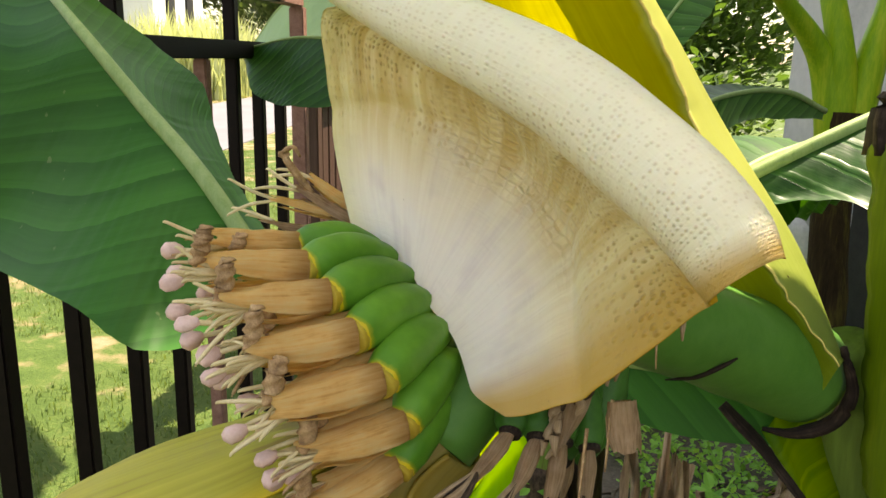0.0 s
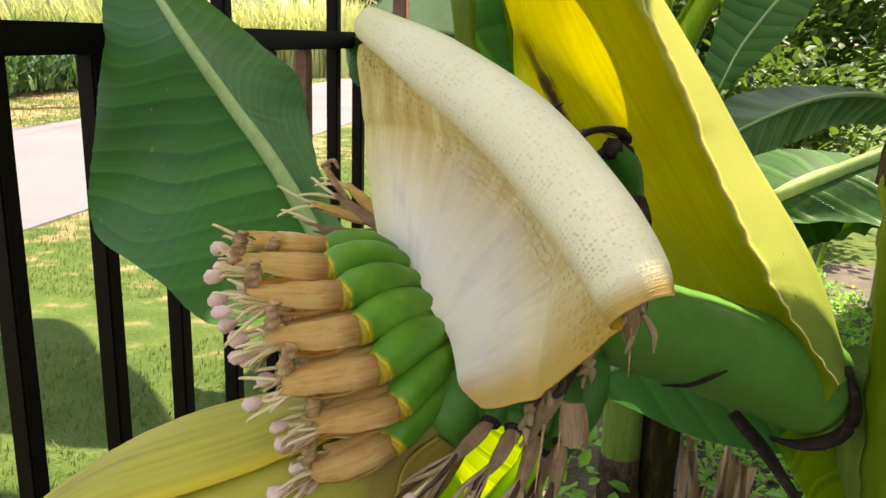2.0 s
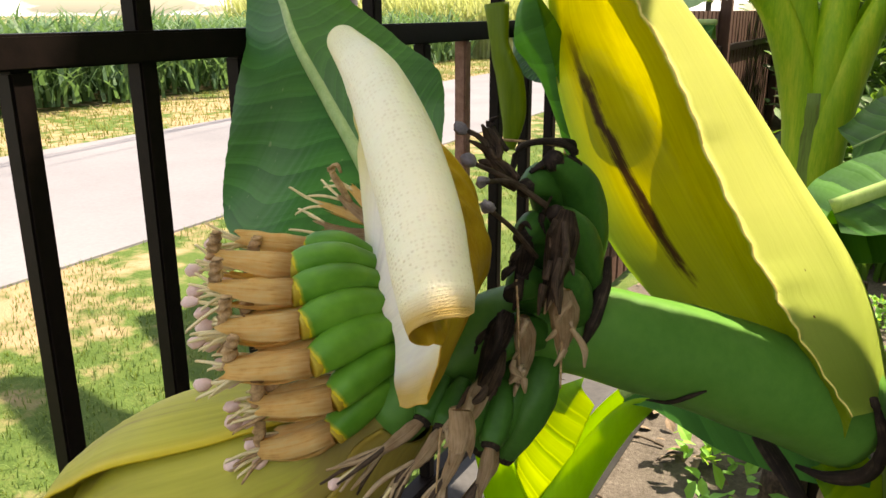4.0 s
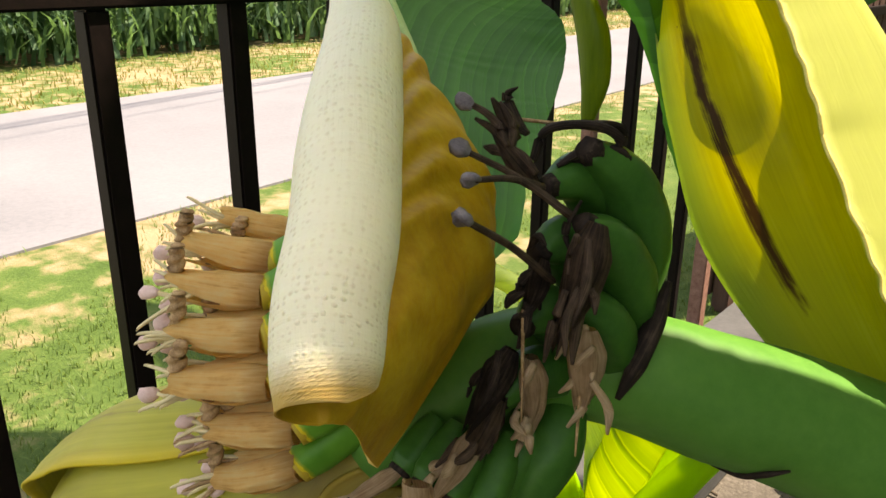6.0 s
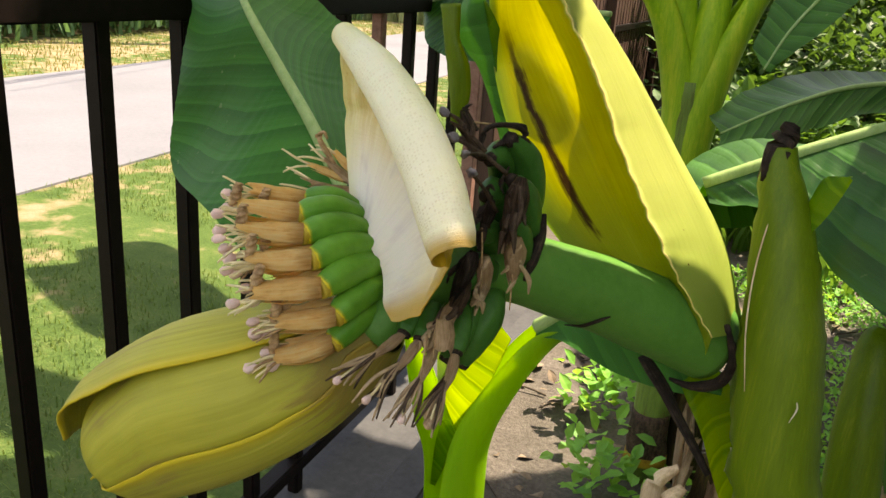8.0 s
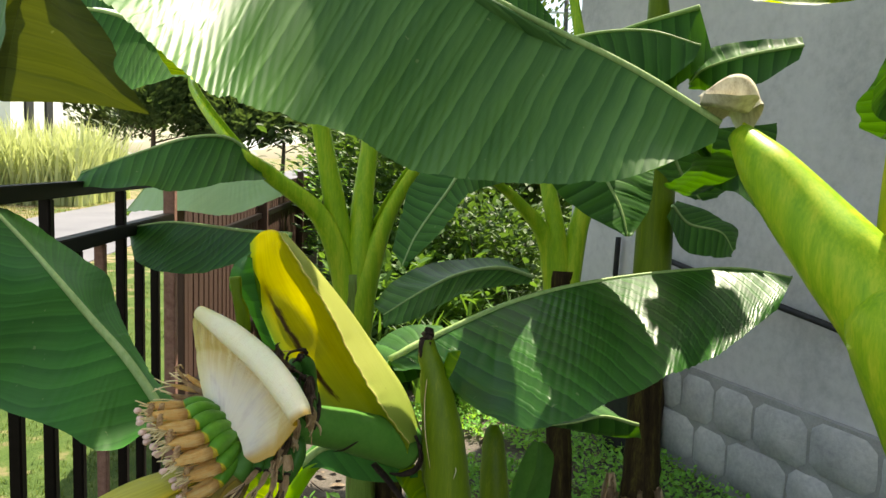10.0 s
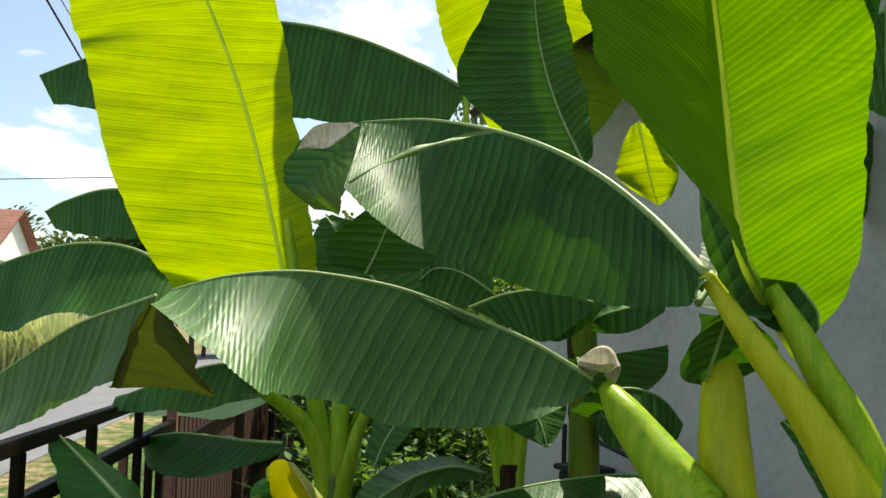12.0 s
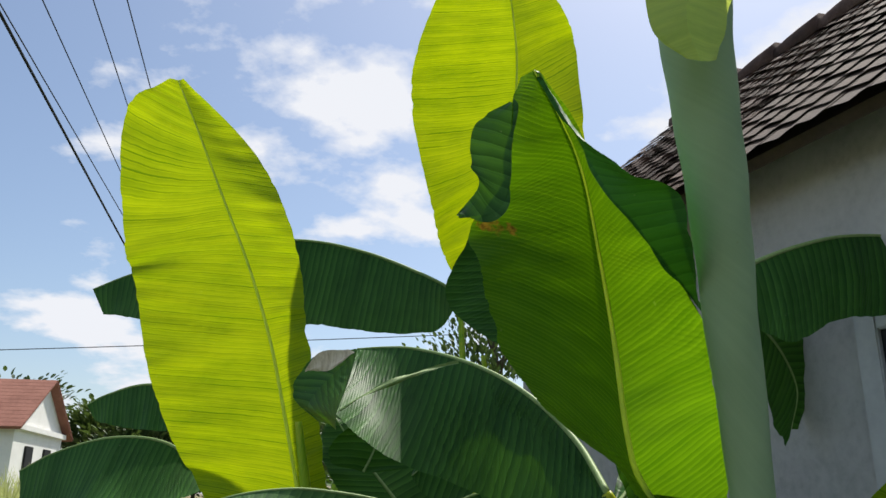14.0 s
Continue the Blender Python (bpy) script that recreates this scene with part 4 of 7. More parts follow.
leaf(plant_a, [(0.235, 0.52, 0.865), (0.262, 0.51, 0.82), (0.285, 0.50, 0.77), (0.295, 0.49, 0.735)], [(0.24, 0.53, 0.878), (0.285, 0.52, 0.845), (0.30, 0.51, 0.80), (0.30, 0.50, 0.745)],
     [(0.23, 0.51, 0.858), (0.25, 0.50, 0.81), (0.275, 0.49, 0.755), (0.292, 0.485, 0.73)], mat=LEAF_YOUNG, rib=None, n=24, m=4, name="sheath_flap", pleat=0)
husks(plant_a, (0.36, 0.56, 0), 0.06, 0.62, 10, 3)
# torn fibres and scratches on the cut sheath
stalk(plant_a, [(0.2709, 0.4612, 1.0613), (0.2629, 0.4478, 1.0080), (0.2629, 0.4345, 0.9548), (0.2709, 0.4247, 0.9015)], [0.0003, 0.0006, 0.0006, 0.0003], HUSK, "torn_fibre", "pale torn fibre", wobble=0.5)
rnd = random.Random(12)
for i in range(9):
    x, z = 0.276 + 0.0036 * i + rnd.uniform(-0.007, 0.007), rnd.uniform(0.79, 0.91)
    y = 0.455 - math.sqrt(max(1e-6, 0.0355 ** 2 - (x - 0.312) ** 2)) - 0.0006
    stalk(plant_a, [(x, y, z), (x + 0.001, y - 0.0004, z - 0.006), (x + rnd.uniform(-0.003, 0.003), y, z - rnd.uniform(0.012, 0.026))], [0.0004, 0.0007, 0.0003], PARCHED, "scratch", n=8)
# scar round the slim green stem
bm = bmesh.new()
tube(bm, [(0.198, 1.70, 0.07), (0.197, 1.70, 0.13), (0.196, 1.70, 0.19)], [0.051, 0.0505, 0.047], 18, 10, wobble=0.12)
part("sheath_scar", bm, DRYMID, plant_b, "dark brown scar of a dropped leaf")
bm = bmesh.new()
tube(bm, [(0.198, 1.70, 0.05), (0.198, 1.70, 0.075)], [0.053, 0.052], 18, 6, wobble=0.12)
part("scar_rim", bm, SPOT, plant_b, "orange rim under the scar")
# withered stump among the plants
stump = thing("withered_stump", "withered banana stump wrapped in dry tan leaf sheaths", "stump")
stalk(stump, [(0.32, 1.10, 0), (0.32, 1.10, 0.25), (0.322, 1.10, 0.44)], [0.05, 0.045, 0.028], STEM_OLD, "core", wobble=0.3)
husks(stump, (0.32, 1.10, 0), 0.042, 0.50, 18, 21)
for i in range(7):
    a = -2.9 + i * 0.45
    x, y = 0.32 + 0.06 * math.cos(a), 1.10 + 0.06 * math.sin(a)
    stalk(stump, [(x, y, 0.42 - 0.02 * i), (x + 0.03 * math.cos(a), y + 0.03 * math.sin(a), 0.39 - 0.02 * i), (x + 0.035 * math.cos(a), y + 0.03 * math.sin(a), 0.33 - 0.02 * i), (x + 0.01 * math.cos(a), y + 0.01 * math.sin(a), 0.27 - 0.015 * i)], [0.010, 0.020, 0.022, 0.006], HUSK, "curled_sheath", flat=0.5, wobble=0.5, n=22)

# plant behind with a fan of leaf stalks
stalk(plant_b, [(0.20, 1.70, 0), (0.195, 1.72, 0.4), (0.17, 1.76, 0.8), (0.16, 1.77, 1.0)], [0.048, 0.045, 0.05, 0.045], STEM, "pseudostem")
stalk(plant_b, [(0.29, 1.74, 0), (0.285, 1.74, 0.35), (0.27, 1.75, 0.62)], [0.05, 0.045, 0.03], STEM_OLD, "old_stump", wobble=0.25)
channel(plant_b, [(0.165, 1.765, 0.80), (0.140, 1.77, 0.98), (0.062, 1.75, 1.178), (-0.084, 1.70, 1.30), (-0.176, 1.65, 1.374), (-0.36, 2.0, 1.56), (-0.471, 2.6, 1.695)], [0.05, 0.045, 0.034, 0.028, 0.022, 0.016, 0.012], face=(0.3, 0, 1), open_deg=90)
channel(plant_b, [(0.155, 1.775, 0.85), (0.13, 1.78, 1.05), (0.099, 1.77, 1.22), (0.06, 1.76, 1.42), (0.0, 1.74, 1.75), (-0.03, 1.73, 1.93)], [0.045, 0.04, 0.034, 0.028, 0.02, 0.014], face=(0, 1, 0.2), open_deg=90)
channel(plant_b, [(0.17, 1.765, 0.85), (0.178, 1.77, 1.05), (0.186, 1.80, 1.22), (0.205, 1.82, 1.42), (0.2, 1.8, 1.62)], [0.045, 0.04, 0.034, 0.026, 0.012], face=(0, 1, 0.2), open_deg=90)
channel(plant_b, [(0.17, 1.76, 0.80), (0.20, 1.77, 1.0), (0.262, 1.80, 1.187), (0.366, 1.85, 1.362), (0.45, 1.9, 1.5)], [0.05, 0.045, 0.032, 0.024, 0.016], face=(-0.3, 0, 1), open_deg=90)
# plant by the wall
stalk(plant_c, [(0.87, 1.80, 0), (0.865, 1.84, 0.4), (0.85, 1.88, 0.8), (0.855, 1.9, 1.0)], [0.045, 0.042, 0.045, 0.05], STEM_OLD, "pseudostem", wobble=0.15)
channel(plant_c, [(0.85, 1.89, 0.85), (0.835, 1.9, 0.99), (0.79, 1.9, 1.131), (0.683, 1.85, 1.241), (0.602, 1.8, 1.299)], [0.045, 0.04, 0.03, 0.02, 0.014], face=(0.3, 0, 1), open_deg=90)
channel(plant_c, [(0.87, 1.89, 0.85), (0.89, 1.9, 1.002), (0.91, 1.9, 1.137), (0.938, 1.9, 1.271), (0.95, 1.9, 1.5), (0.90, 2.0, 1.85), (0.84, 2.1, 2.3)], [0.045, 0.04, 0.034, 0.03, 0.024, 0.018, 0.012], face=(0, 1, 0.2), open_deg=90)
channel(plant_c, [(0.855, 1.9, 0.9), (0.845, 1.9, 1.05), (0.829, 1.9, 1.166), (0.80, 1.98, 1.4), (0.78, 2.3, 2.1), (0.797, 2.62, 2.747)], [0.045, 0.04, 0.03, 0.025, 0.02, 0.014], face=(0, 1, 0.3), open_deg=90)
husks(plant_c, (0.87, 1.80, 0), 0.05, 0.24, 20, 5)
# brown trunk
stalk(plant_d, [(1.10, 1.75, 0), (1.125, 1.77, 0.2), (1.142, 1.80, 0.394), (1.147, 1.82, 0.819), (1.15, 1.84, 1.154), (1.143, 1.85, 1.53), (1.14, 1.86, 1.75)], [0.075, 0.065, 0.06, 0.056, 0.055, 0.052, 0.045], STEM_OLD, "pseudostem", wobble=0.18, n=40)
channel(plant_d, [(1.15, 1.83, 0.95), (1.155, 1.84, 1.2), (1.15, 1.84, 1.55), (1.12, 1.82, 1.8), (1.1, 1.8, 2.0)], [0.062, 0.06, 0.056, 0.04, 0.02], STEM_G, face=(0, 1, 0), open_deg=60)
husks(plant_d, (1.10, 1.75, 0), 0.08, 0.30, 40, 7)
# big plant beside the path
stalk(plant_f, [(1.02, 0.10, 0), (1.01, 0.12, 0.5), (0.98, 0.16, 0.9), (0.955, 0.2, 1.15)], [0.09, 0.085, 0.075, 0.06], STEM, "pseudostem")
channel(plant_f, [(0.99, 0.15, 0.8), (0.869, 0.21, 1.123), (0.862, 0.25, 1.165), (0.826, 0.3, 1.228), (0.791, 0.36, 1.294), (0.753, 0.41, 1.36), (0.735, 0.46, 1.409)], [0.076, 0.076, 0.070, 0.062, 0.052, 0.040, 0.020], face=(0.8, 0.4, 1), open_deg=90, n=40)
stalk(plant_f, [(0.739, 0.46, 1.426), (0.783, 0.41, 1.378), (0.828, 0.36, 1.317), (0.87, 0.3, 1.25), (0.911, 0.25, 1.187), (0.915, 0.21, 1.14)], [0.004, 0.008, 0.009, 0.009, 0.008, 0.005], YELLOWSTEM, "petiole_margin", "yellow scalloped petiole margin", flat=0.5, wobble=0.3, n=60)
channel(plant_f, [(0.965, 0.24, 0.9), (0.940, 0.29, 1.106), (0.947, 0.33, 1.284), (0.956, 0.35, 1.43), (0.96, 0.36, 1.50)], [0.068, 0.064, 0.055, 0.044, 0.014], YELLOWSTEM, face=(0.8, 0.6, 0), open_deg=80, name="leaf_sheath", label="yellow leaf sheath")
channel(plant_f, [(1.03, 0.06, 0.95), (1.035, 0.0, 1.2), (1.015, 0.0, 1.256), (0.934, 0.03, 1.406), (0.858, 0.06, 1.523), (0.795, 0.10, 1.64)], [0.06, 0.05, 0.046, 0.034, 0.026, 0.016], YELLOWSTEM, face=(0.3, 0, 1), open_deg=100)
channel(plant_f, [(1.06, 0.06, 1.0), (1.05, 0.03, 1.3), (0.98, 0.07, 1.5), (0.93, 0.11, 1.62)], [0.055, 0.045, 0.03, 0.018], face=(0.3, 0, 1), open_deg=100)
# rolled new leaf
ROLL = [(1.05, 0.0, 1.0), (1.04, -0.10, 1.35), (1.027, -0.15, 1.634), (0.956, -0.27, 1.995), (0.907, -0.36, 2.249), (0.855, -0.44, 2.477), (0.822, -0.50, 2.675), (0.79, -0.56, 2.95)]


def rolled_leaf():
    bm = bmesh.new()
    n, k = 70, 40
    c = spline(ROLL, n)
    rows, uvs = [], []
    for i, q in enumerate(c):
        t = (c[min(i + 1, n - 1)] - c[max(i - 1, 0)]).normalized()
        x = t.cross(Vector((0, 1, 0))).normalized()
        y = x.cross(t)
        r = lerp_list([0.035, 0.042, 0.050, 0.060, 0.068, 0.076, 0.086, 0.09], i / (n - 1))
        turns = 1.55
        row = []
        for j in range(k):
            v = j / (k - 1)
            a = v * turns * 2 * math.pi + 2.2 + i * 0.012
            rr = r * (1.0 - 0.28 * v) + 0.0015 * math.sin(i * 0.9 + v * 30)
            row.append(q + (x * math.cos(a) + y * math.sin(a)) * rr)
        rows.append(row)
        uvs.append([(i * 0.03, j / (k - 1) * 0.5) for j in range(k)])
    sheet(bm, rows, uvs)
    part("rolled_leaf", bm, LEAF_PALE, plant_f, "pale grey-green rolled young leaf")


rolled_leaf()
# knotted green strip beside the sheath
stalk(plant_a, [(-0.030, 0.548, 1.165), (-0.026, 0.546, 1.135), (-0.020, 0.55, 1.11), (-0.016, 0.552, 1.08), (-0.018, 0.55, 1.055)], [0.010, 0.0075, 0.011, 0.010, 0.004], STEM_G, "hanging_strip", "twisted green leaf strip", flat=0.6, wobble=0.3, n=30)
# suckers
channel(plant_s, [(0.0, 0.63, 0.0), (-0.005, 0.62, 0.35), (-0.006, 0.62, 0.597), (0.004, 0.62, 0.688), (0.041, 0.61, 0.773), (0.083, 0.60, 0.837), (0.12, 0.58, 0.858)], [0.045, 0.042, 0.036, 0.03, 0.024, 0.018, 0.008], YOUNGSTEM, face=(-0.7, -0.2, 0.7), open_deg=120)
channel(plant_s, [(-0.012, 0.62, 0.45), (-0.02, 0.615, 0.634), (-0.036, 0.60, 0.707), (-0.05, 0.585, 0.775), (-0.06, 0.57, 0.82)], [0.03, 0.024, 0.020, 0.014, 0.004], YOUNGSTEM, face=(0.3, -0.9, 0.2), open_deg=150)
stalk(plant_l, [(-0.03, 0.66, 0.0), (-0.03, 0.66, 0.4), (-0.035, 0.655, 0.7), (-0.05, 0.65, 0.83), (-0.09, 0.635, 0.875), (-0.141, 0.62, 0.901)], [0.016, 0.015, 0.013, 0.011, 0.010, 0.009], RIB, "petiole", n=40)

# ---- banana flower ----
inflo = thing("banana_flower", "banana inflorescence with open cream bract, green fingers and yellow-green bud", "flower")
STALK = [(0.240, 0.505, 0.905), (0.205, 0.480, 0.924), (0.159, 0.445, 0.950), (0.124, 0.414, 0.968), (0.092, 0.388, 0.982), (0.055, 0.362, 0.985), (0.025, 0.34, 0.965), (0.0, 0.322, 0.935)]
bm = bmesh.new()
tube(bm, STALK, [0.036, 0.034, 0.032, 0.030, 0.027, 0.024, 0.022, 0.02], 24, 48, wobble=0.05)
part("flower_stalk", bm, PEDUNCLE, inflo, "smooth green flower stalk")
# leaf scar rings on the stalk
for pts, rr in (([(0.252, 0.470, 0.935), (0.262, 0.472, 0.905), (0.255, 0.478, 0.880), (0.235, 0.485, 0.868), (0.215, 0.49, 0.868)], 0.005),
                ([(0.164, 0.4045, 0.950), (0.156, 0.403, 0.946), (0.143, 0.408, 0.937), (0.128, 0.416, 0.931)], 0.0014),
                ([(0.106, 0.392, 1.026), (0.107, 0.380, 1.012), (0.106, 0.367, 0.997), (0.103, 0.358, 0.984)], 0.0045)):
    bm = bmesh.new()
    tube(bm, pts, [rr * 0.4, rr, rr, rr * 0.3], 8, 24, wobble=0.5)
    part("bract_scar", bm, DRYDARK, inflo, "dark dry bract scar")

# open bract: a sheet from the stalk that ends in a rolled margin
BASE_NET = [[(-0.046, 0.378, 1.017), (-0.057, 0.390, 1.055), (-0.062, 0.392, 1.094), (-0.064, 0.388, 1.128)],
            [(-0.018, 0.345, 1.014), (-0.023, 0.375, 1.050), (-0.024, 0.385, 1.087), (-0.022, 0.375, 1.112)],
            [(-0.004, 0.326, 1.000), (0.022, 0.350, 1.034), (0.036, 0.355, 1.064), (0.032, 0.325, 1.085)],
            [(0.009, 0.318, 0.985), (0.042, 0.318, 1.012), (0.062, 0.315, 1.040), (0.065, 0.275, 1.058)],
            [(0.020, 0.294, 0.960), (0.042, 0.273, 0.974), (0.068, 0.246, 1.002), (0.088, 0.220, 1.034)]]
ROLL_AXIS = [(-0.050, 0.368, 1.143), (-0.0045, 0.3275, 1.124), (0.040, 0.274, 1.103), (0.0677, 0.2406, 1.082), (0.086, 0.215, 1.064), (0.096, 0.204, 1.049)]
ROLL_R = [0.010, 0.0160, 0.0175, 0.0170, 0.0160, 0.0135]


def open_bract():
    ns, nr, na = 150, 60, 60
    cols = [spline(list(c), 5) for c in zip(*BASE_NET)]
    net = [spline([Vector(r[k]) for r in BASE_NET], ns) for k in range(4)]
    axis = spline(ROLL_AXIS, ns)
    rows, uvs = [], []
    for i in range(ns):
        s = i / (ns - 1)
        a = (axis[min(i + 1, ns - 1)] - axis[max(i - 1, 0)]).normalized()
        front = Vector((0.09, -0.07, 1.14)) - axis[i]
        front = (front - a * front.dot(a)).normalized()
        left = a.cross(front)
        if left.x > 0:
            left = -left
        R = lerp_list(ROLL_R, s)
        a0, a1 = radians(-35), radians(250 - 95 * max(0, (s - 0.88) / 0.12) ** 1.5)
        start = axis[i] + (left * math.cos(a0) + front * math.sin(a0)) * R
        line = spline([net[0][i], net[1][i], net[2][i], net[3][i], start], nr)
        row, ur = [], []
        for j, p in enumerate(line):
            r = j / (nr - 1) * 0.55
            above = min(1, max(0, r - 0.20) * 9)
            ribs = 0.0011 * math.sin(s * 74 + 4 * noise.noise((s * 5, r * 4, 1))) * above * max(0, 1 - s * 1.1)
            crumple = 0.0022 * noise.noise((s * 17, r * 11, 3.1)) * above
            dome = 0.0045 * math.exp(-((r - 0.11) / 0.075) ** 2) * math.sin(math.pi * min(1, s * 1.05)) ** 0.7
            dip = -0.0030 * math.exp(-((r - 0.235 - 0.03 * math.sin(s * 5)) / 0.022) ** 2)
            fold = 0.004 * noise.noise((s * 4.2, r * 5, 7.7)) * min(1, r * 3)
            crease = -0.0035 * math.exp(-((s - 0.80 + 0.35 * r) / 0.035) ** 2) * min(1, r * 4)
            corner = max(0, (s - 0.90) / 0.10) ** 2 * max(0, 1 - r / 0.13)
            p = p.lerp(line[13], 0.55 * corner)
            row.append((p, ribs + crumple + dome + dip + fold + crease))
            ur.append((s, r))
        for j in range(1, na + 1):
            f = j / na
            ang = a0 + (a1 - a0) * f
            rr = R * (1 - 0.35 * max(0, f - 0.6))
            d = left * math.cos(ang) + front * math.sin(ang)
            row.append((axis[i] + d * rr, 0.0005 * noise.noise((s * 9, f * 3, 2.2))))
            ur.append((s, 0.55 + 0.6 * f))
        rows.append(row)
        uvs.append(ur)
    pts = [[p for p, _ in r] for r in rows]
    m = len(pts[0])
    inner, outer = [], []
    for i in range(ns):
        ri, ro = [], []
        for j in range(m):
            du = pts[min(i + 1, ns - 1)][j] - pts[max(i - 1, 0)][j]
            dv = pts[i][min(j + 1, m - 1)] - pts[i][max(j - 1, 0)]
            nn = du.cross(dv)
            nn = nn.normalized() if nn.length > 1e-12 else Vector((0, 0, 1))
            p = pts[i][j] + nn * rows[i][j][1]
            ri.append(p)
            th = 0.0022 * min(1, 0.25 + min(i, ns - 1 - i) / 12, 0.25 + (m - 1 - j) / 10)
            ro.append(p - nn * th)
        inner.append(ri)
        outer.append(ro)
    bm = bmesh.new()
    gi = sheet(bm, inner, uvs)
    nf = len(bm.faces)
    go = sheet(bm, outer, uvs)
    bm.faces.ensure_lookup_table()
    for f in bm.faces[nf:]:
        f.material_index = 1
        f.normal_flip()
    rim = [(gi[i][m - 1], go[i][m - 1]) for i in range(ns)]
    for loop in (rim, [(gi[0][j], go[0][j]) for j in range(m)], [(gi[ns - 1][j], go[ns - 1][j]) for j in range(m)]):
        for (p, q), (p2, q2) in zip(loop, loop[1:]):
            f = bm.faces.new((p, p2, q2, q))
            f.material_index = 1
    part("bract", bm, [BRACT_IN, BRACT_OUT], inflo, "open cream bract with a rolled margin and small pits")


open_bract()

JOINTS = [(-0.068, 0.346, 1.022), (-0.059, 0.319, 1.018), (-0.046, 0.302, 1.010), (-0.033, 0.290, 0.997), (-0.021, 0.282, 0.981), (-0.012, 0.287, 0.960), (-0.015, 0.290, 0.938)]
ROOTS = [(-0.030, 0.362, 1.016), (-0.022, 0.356, 1.012), (-0.012, 0.350, 1.004), (-0.003, 0.345, 0.996), (0.003, 0.337, 0.987), (0.007, 0.331, 0.974), (0.006, 0.328, 0.958)]
TILT = [0.16, 0.10, 0.04, -0.02, -0.07, -0.12, -0.22]
rf = random.Random(11)


def finger(parent, root, joint, r, mat=FINGER, bow=0.005, joint_mat=JOINT, cap=1.0):
    """A green banana finger, bowed upwards, faceted, with a yellow joint at its end."""
    root, joint = Vector(root), Vector(joint)
    mid = (root + joint) / 2 + Vector((0, 0, bow))
    q = root.lerp(joint, 0.22) + Vector((0, 0, bow * 0.5))
    bm = bmesh.new()
    c = [root, q, mid, root.lerp(joint, 0.8) + Vector((0, 0, bow * 0.6)), joint]
    rings = tube(bm, c, [r * 0.62, r * 0.92, r * 1.14, r * 1.2, r * 1.12, r * 0.86], 20, 26)
    for i, ring in enumerate(rings):
        cen = sum((v.co for v in ring), Vector()) / len(ring)
        for k, v in enumerate(ring):
            v.co = cen + (v.co - cen) * (1 + 0.05 * math.cos(5 * 2 * math.pi * k / 20))
    ob = part("finger", bm, mat, parent)
    if joint_mat is not None:
        d = (joint - mid).normalized()
        bm = bmesh.new()
        tube(bm, [joint - d * 0.0016, joint - d * 0.0005, joint + d * 0.001, joint + d * 0.0022], [r * 0.86 * cap, r * 0.88 * cap, r * 0.87 * cap, r * 0.84 * cap], 16, 8, wobble=0.08)
        part("joint", bm, joint_mat, ob, "yellow joint ring")
    return ob


def perianth(parent, joint, way, length, r, mat=PETAL, seed=0, curl=True, taper=0.0):
    """A withered tube flower: a ragged boat of petals, open below, whose lip is twisted into a brown curl."""
    rnd = random.Random(seed)
    joint, way = Vector(joint), Vector(way).normalized()
    up = Vector((0, 0, 1))
    if abs(way.z) > 0.9:
        up = Vector((0, -1, 0.2))
    side = way.cross(up).normalized()
    up = side.cross(way)
    sag = -0.004 * rnd.uniform(0.2, 1.3)
    roll = rnd.uniform(-0.35, 0.35)
    ob = None
    n, k = 26, 18
    for petal, (wrap, turn, reach0, thin) in enumerate(((0.66, math.pi / 2, 1.0, 1.0), (0.36, -math.pi / 2, 0.86, 0.86))):
        rows, uvs = [], []
        for i in range(n):
            v = i / (n - 1)
            cen = joint + way * (length * v * reach0) + up * (sag * math.sin(v * 2.4))
            rad = r * thin * (0.88 + 0.26 * math.sin(min(1, v * 1.1) * 2.2)) * (1 - 0.12 * v * v) * (1 - taper * v * v) * (1 - taper * 0.7 * max(0, 1 - v * 4))
            squash = 1 - 0.22 * v
            row, ur = [], []
            for j in range(k + 1):
                w = j / k
                a = turn + roll * v + (w - 0.5) * 2 * math.pi * wrap * (1 - 0.30 * v)
                crease = 1 + 0.05 * math.cos(a * 6 + seed) * (0.3 + v) + 0.10 * noise.noise((a * 1.6, v * 5, seed))
                tear = length * (0.22 * noise.noise((w * 4.5, seed * 1.7, 2.0)) - 0.05 * (2 * w - 1) ** 2) * max(0, v - 0.45) * 1.8
                row.append(cen + (side * math.cos(a) * 0.95 + up * math.sin(a) * squash) * rad * crease + way * tear)
                ur.append((v, w))
            rows.append(row)
            uvs.append(ur)
        bm = bmesh.new()
        sheet(bm, rows, uvs)
        bmesh.ops.solidify(bm, geom=bm.faces[:], thickness=0.0005)
        if ob is None:
            ob = part("withered_flower", bm, mat, parent)
        else:
            part("lower_petal", bm, mat, ob)
    end = joint + way * length
    if curl:
        bm = bmesh.new()
        hgt, lean = rnd.uniform(0.008, 0.014), rnd.uniform(-0.3, 0.5)
        top = end + up * (r * 0.75) - way * 0.003
        pts = [end + up * (r * 0.1) + way * 0.001, top + way * 0.001, top + up * hgt * 0.5 - way * 0.002 * lean, top + up * hgt * 0.85 - way * 0.005 * (0.3 + lean), top + up * hgt * 0.8 - way * 0.009 * lean + side * 0.002]
        rings = tube(bm, pts, [0.0020, 0.0036, 0.0037, 0.0030, 0.0012], 12, 66, wobble=0.25, seed=seed)
        for q, ring in enumerate(rings):
            cen = sum((v.co for v in ring), Vector()) / len(ring)
            for w, v in enumerate(ring):
                v.co = cen + (v.co - cen) * (1 + 0.20 * math.sin(q * 0.40 + w * 2 * math.pi / 6))
        part("curled_lip", bm, CURL, ob, "brown twisted petal tip")
    return ob


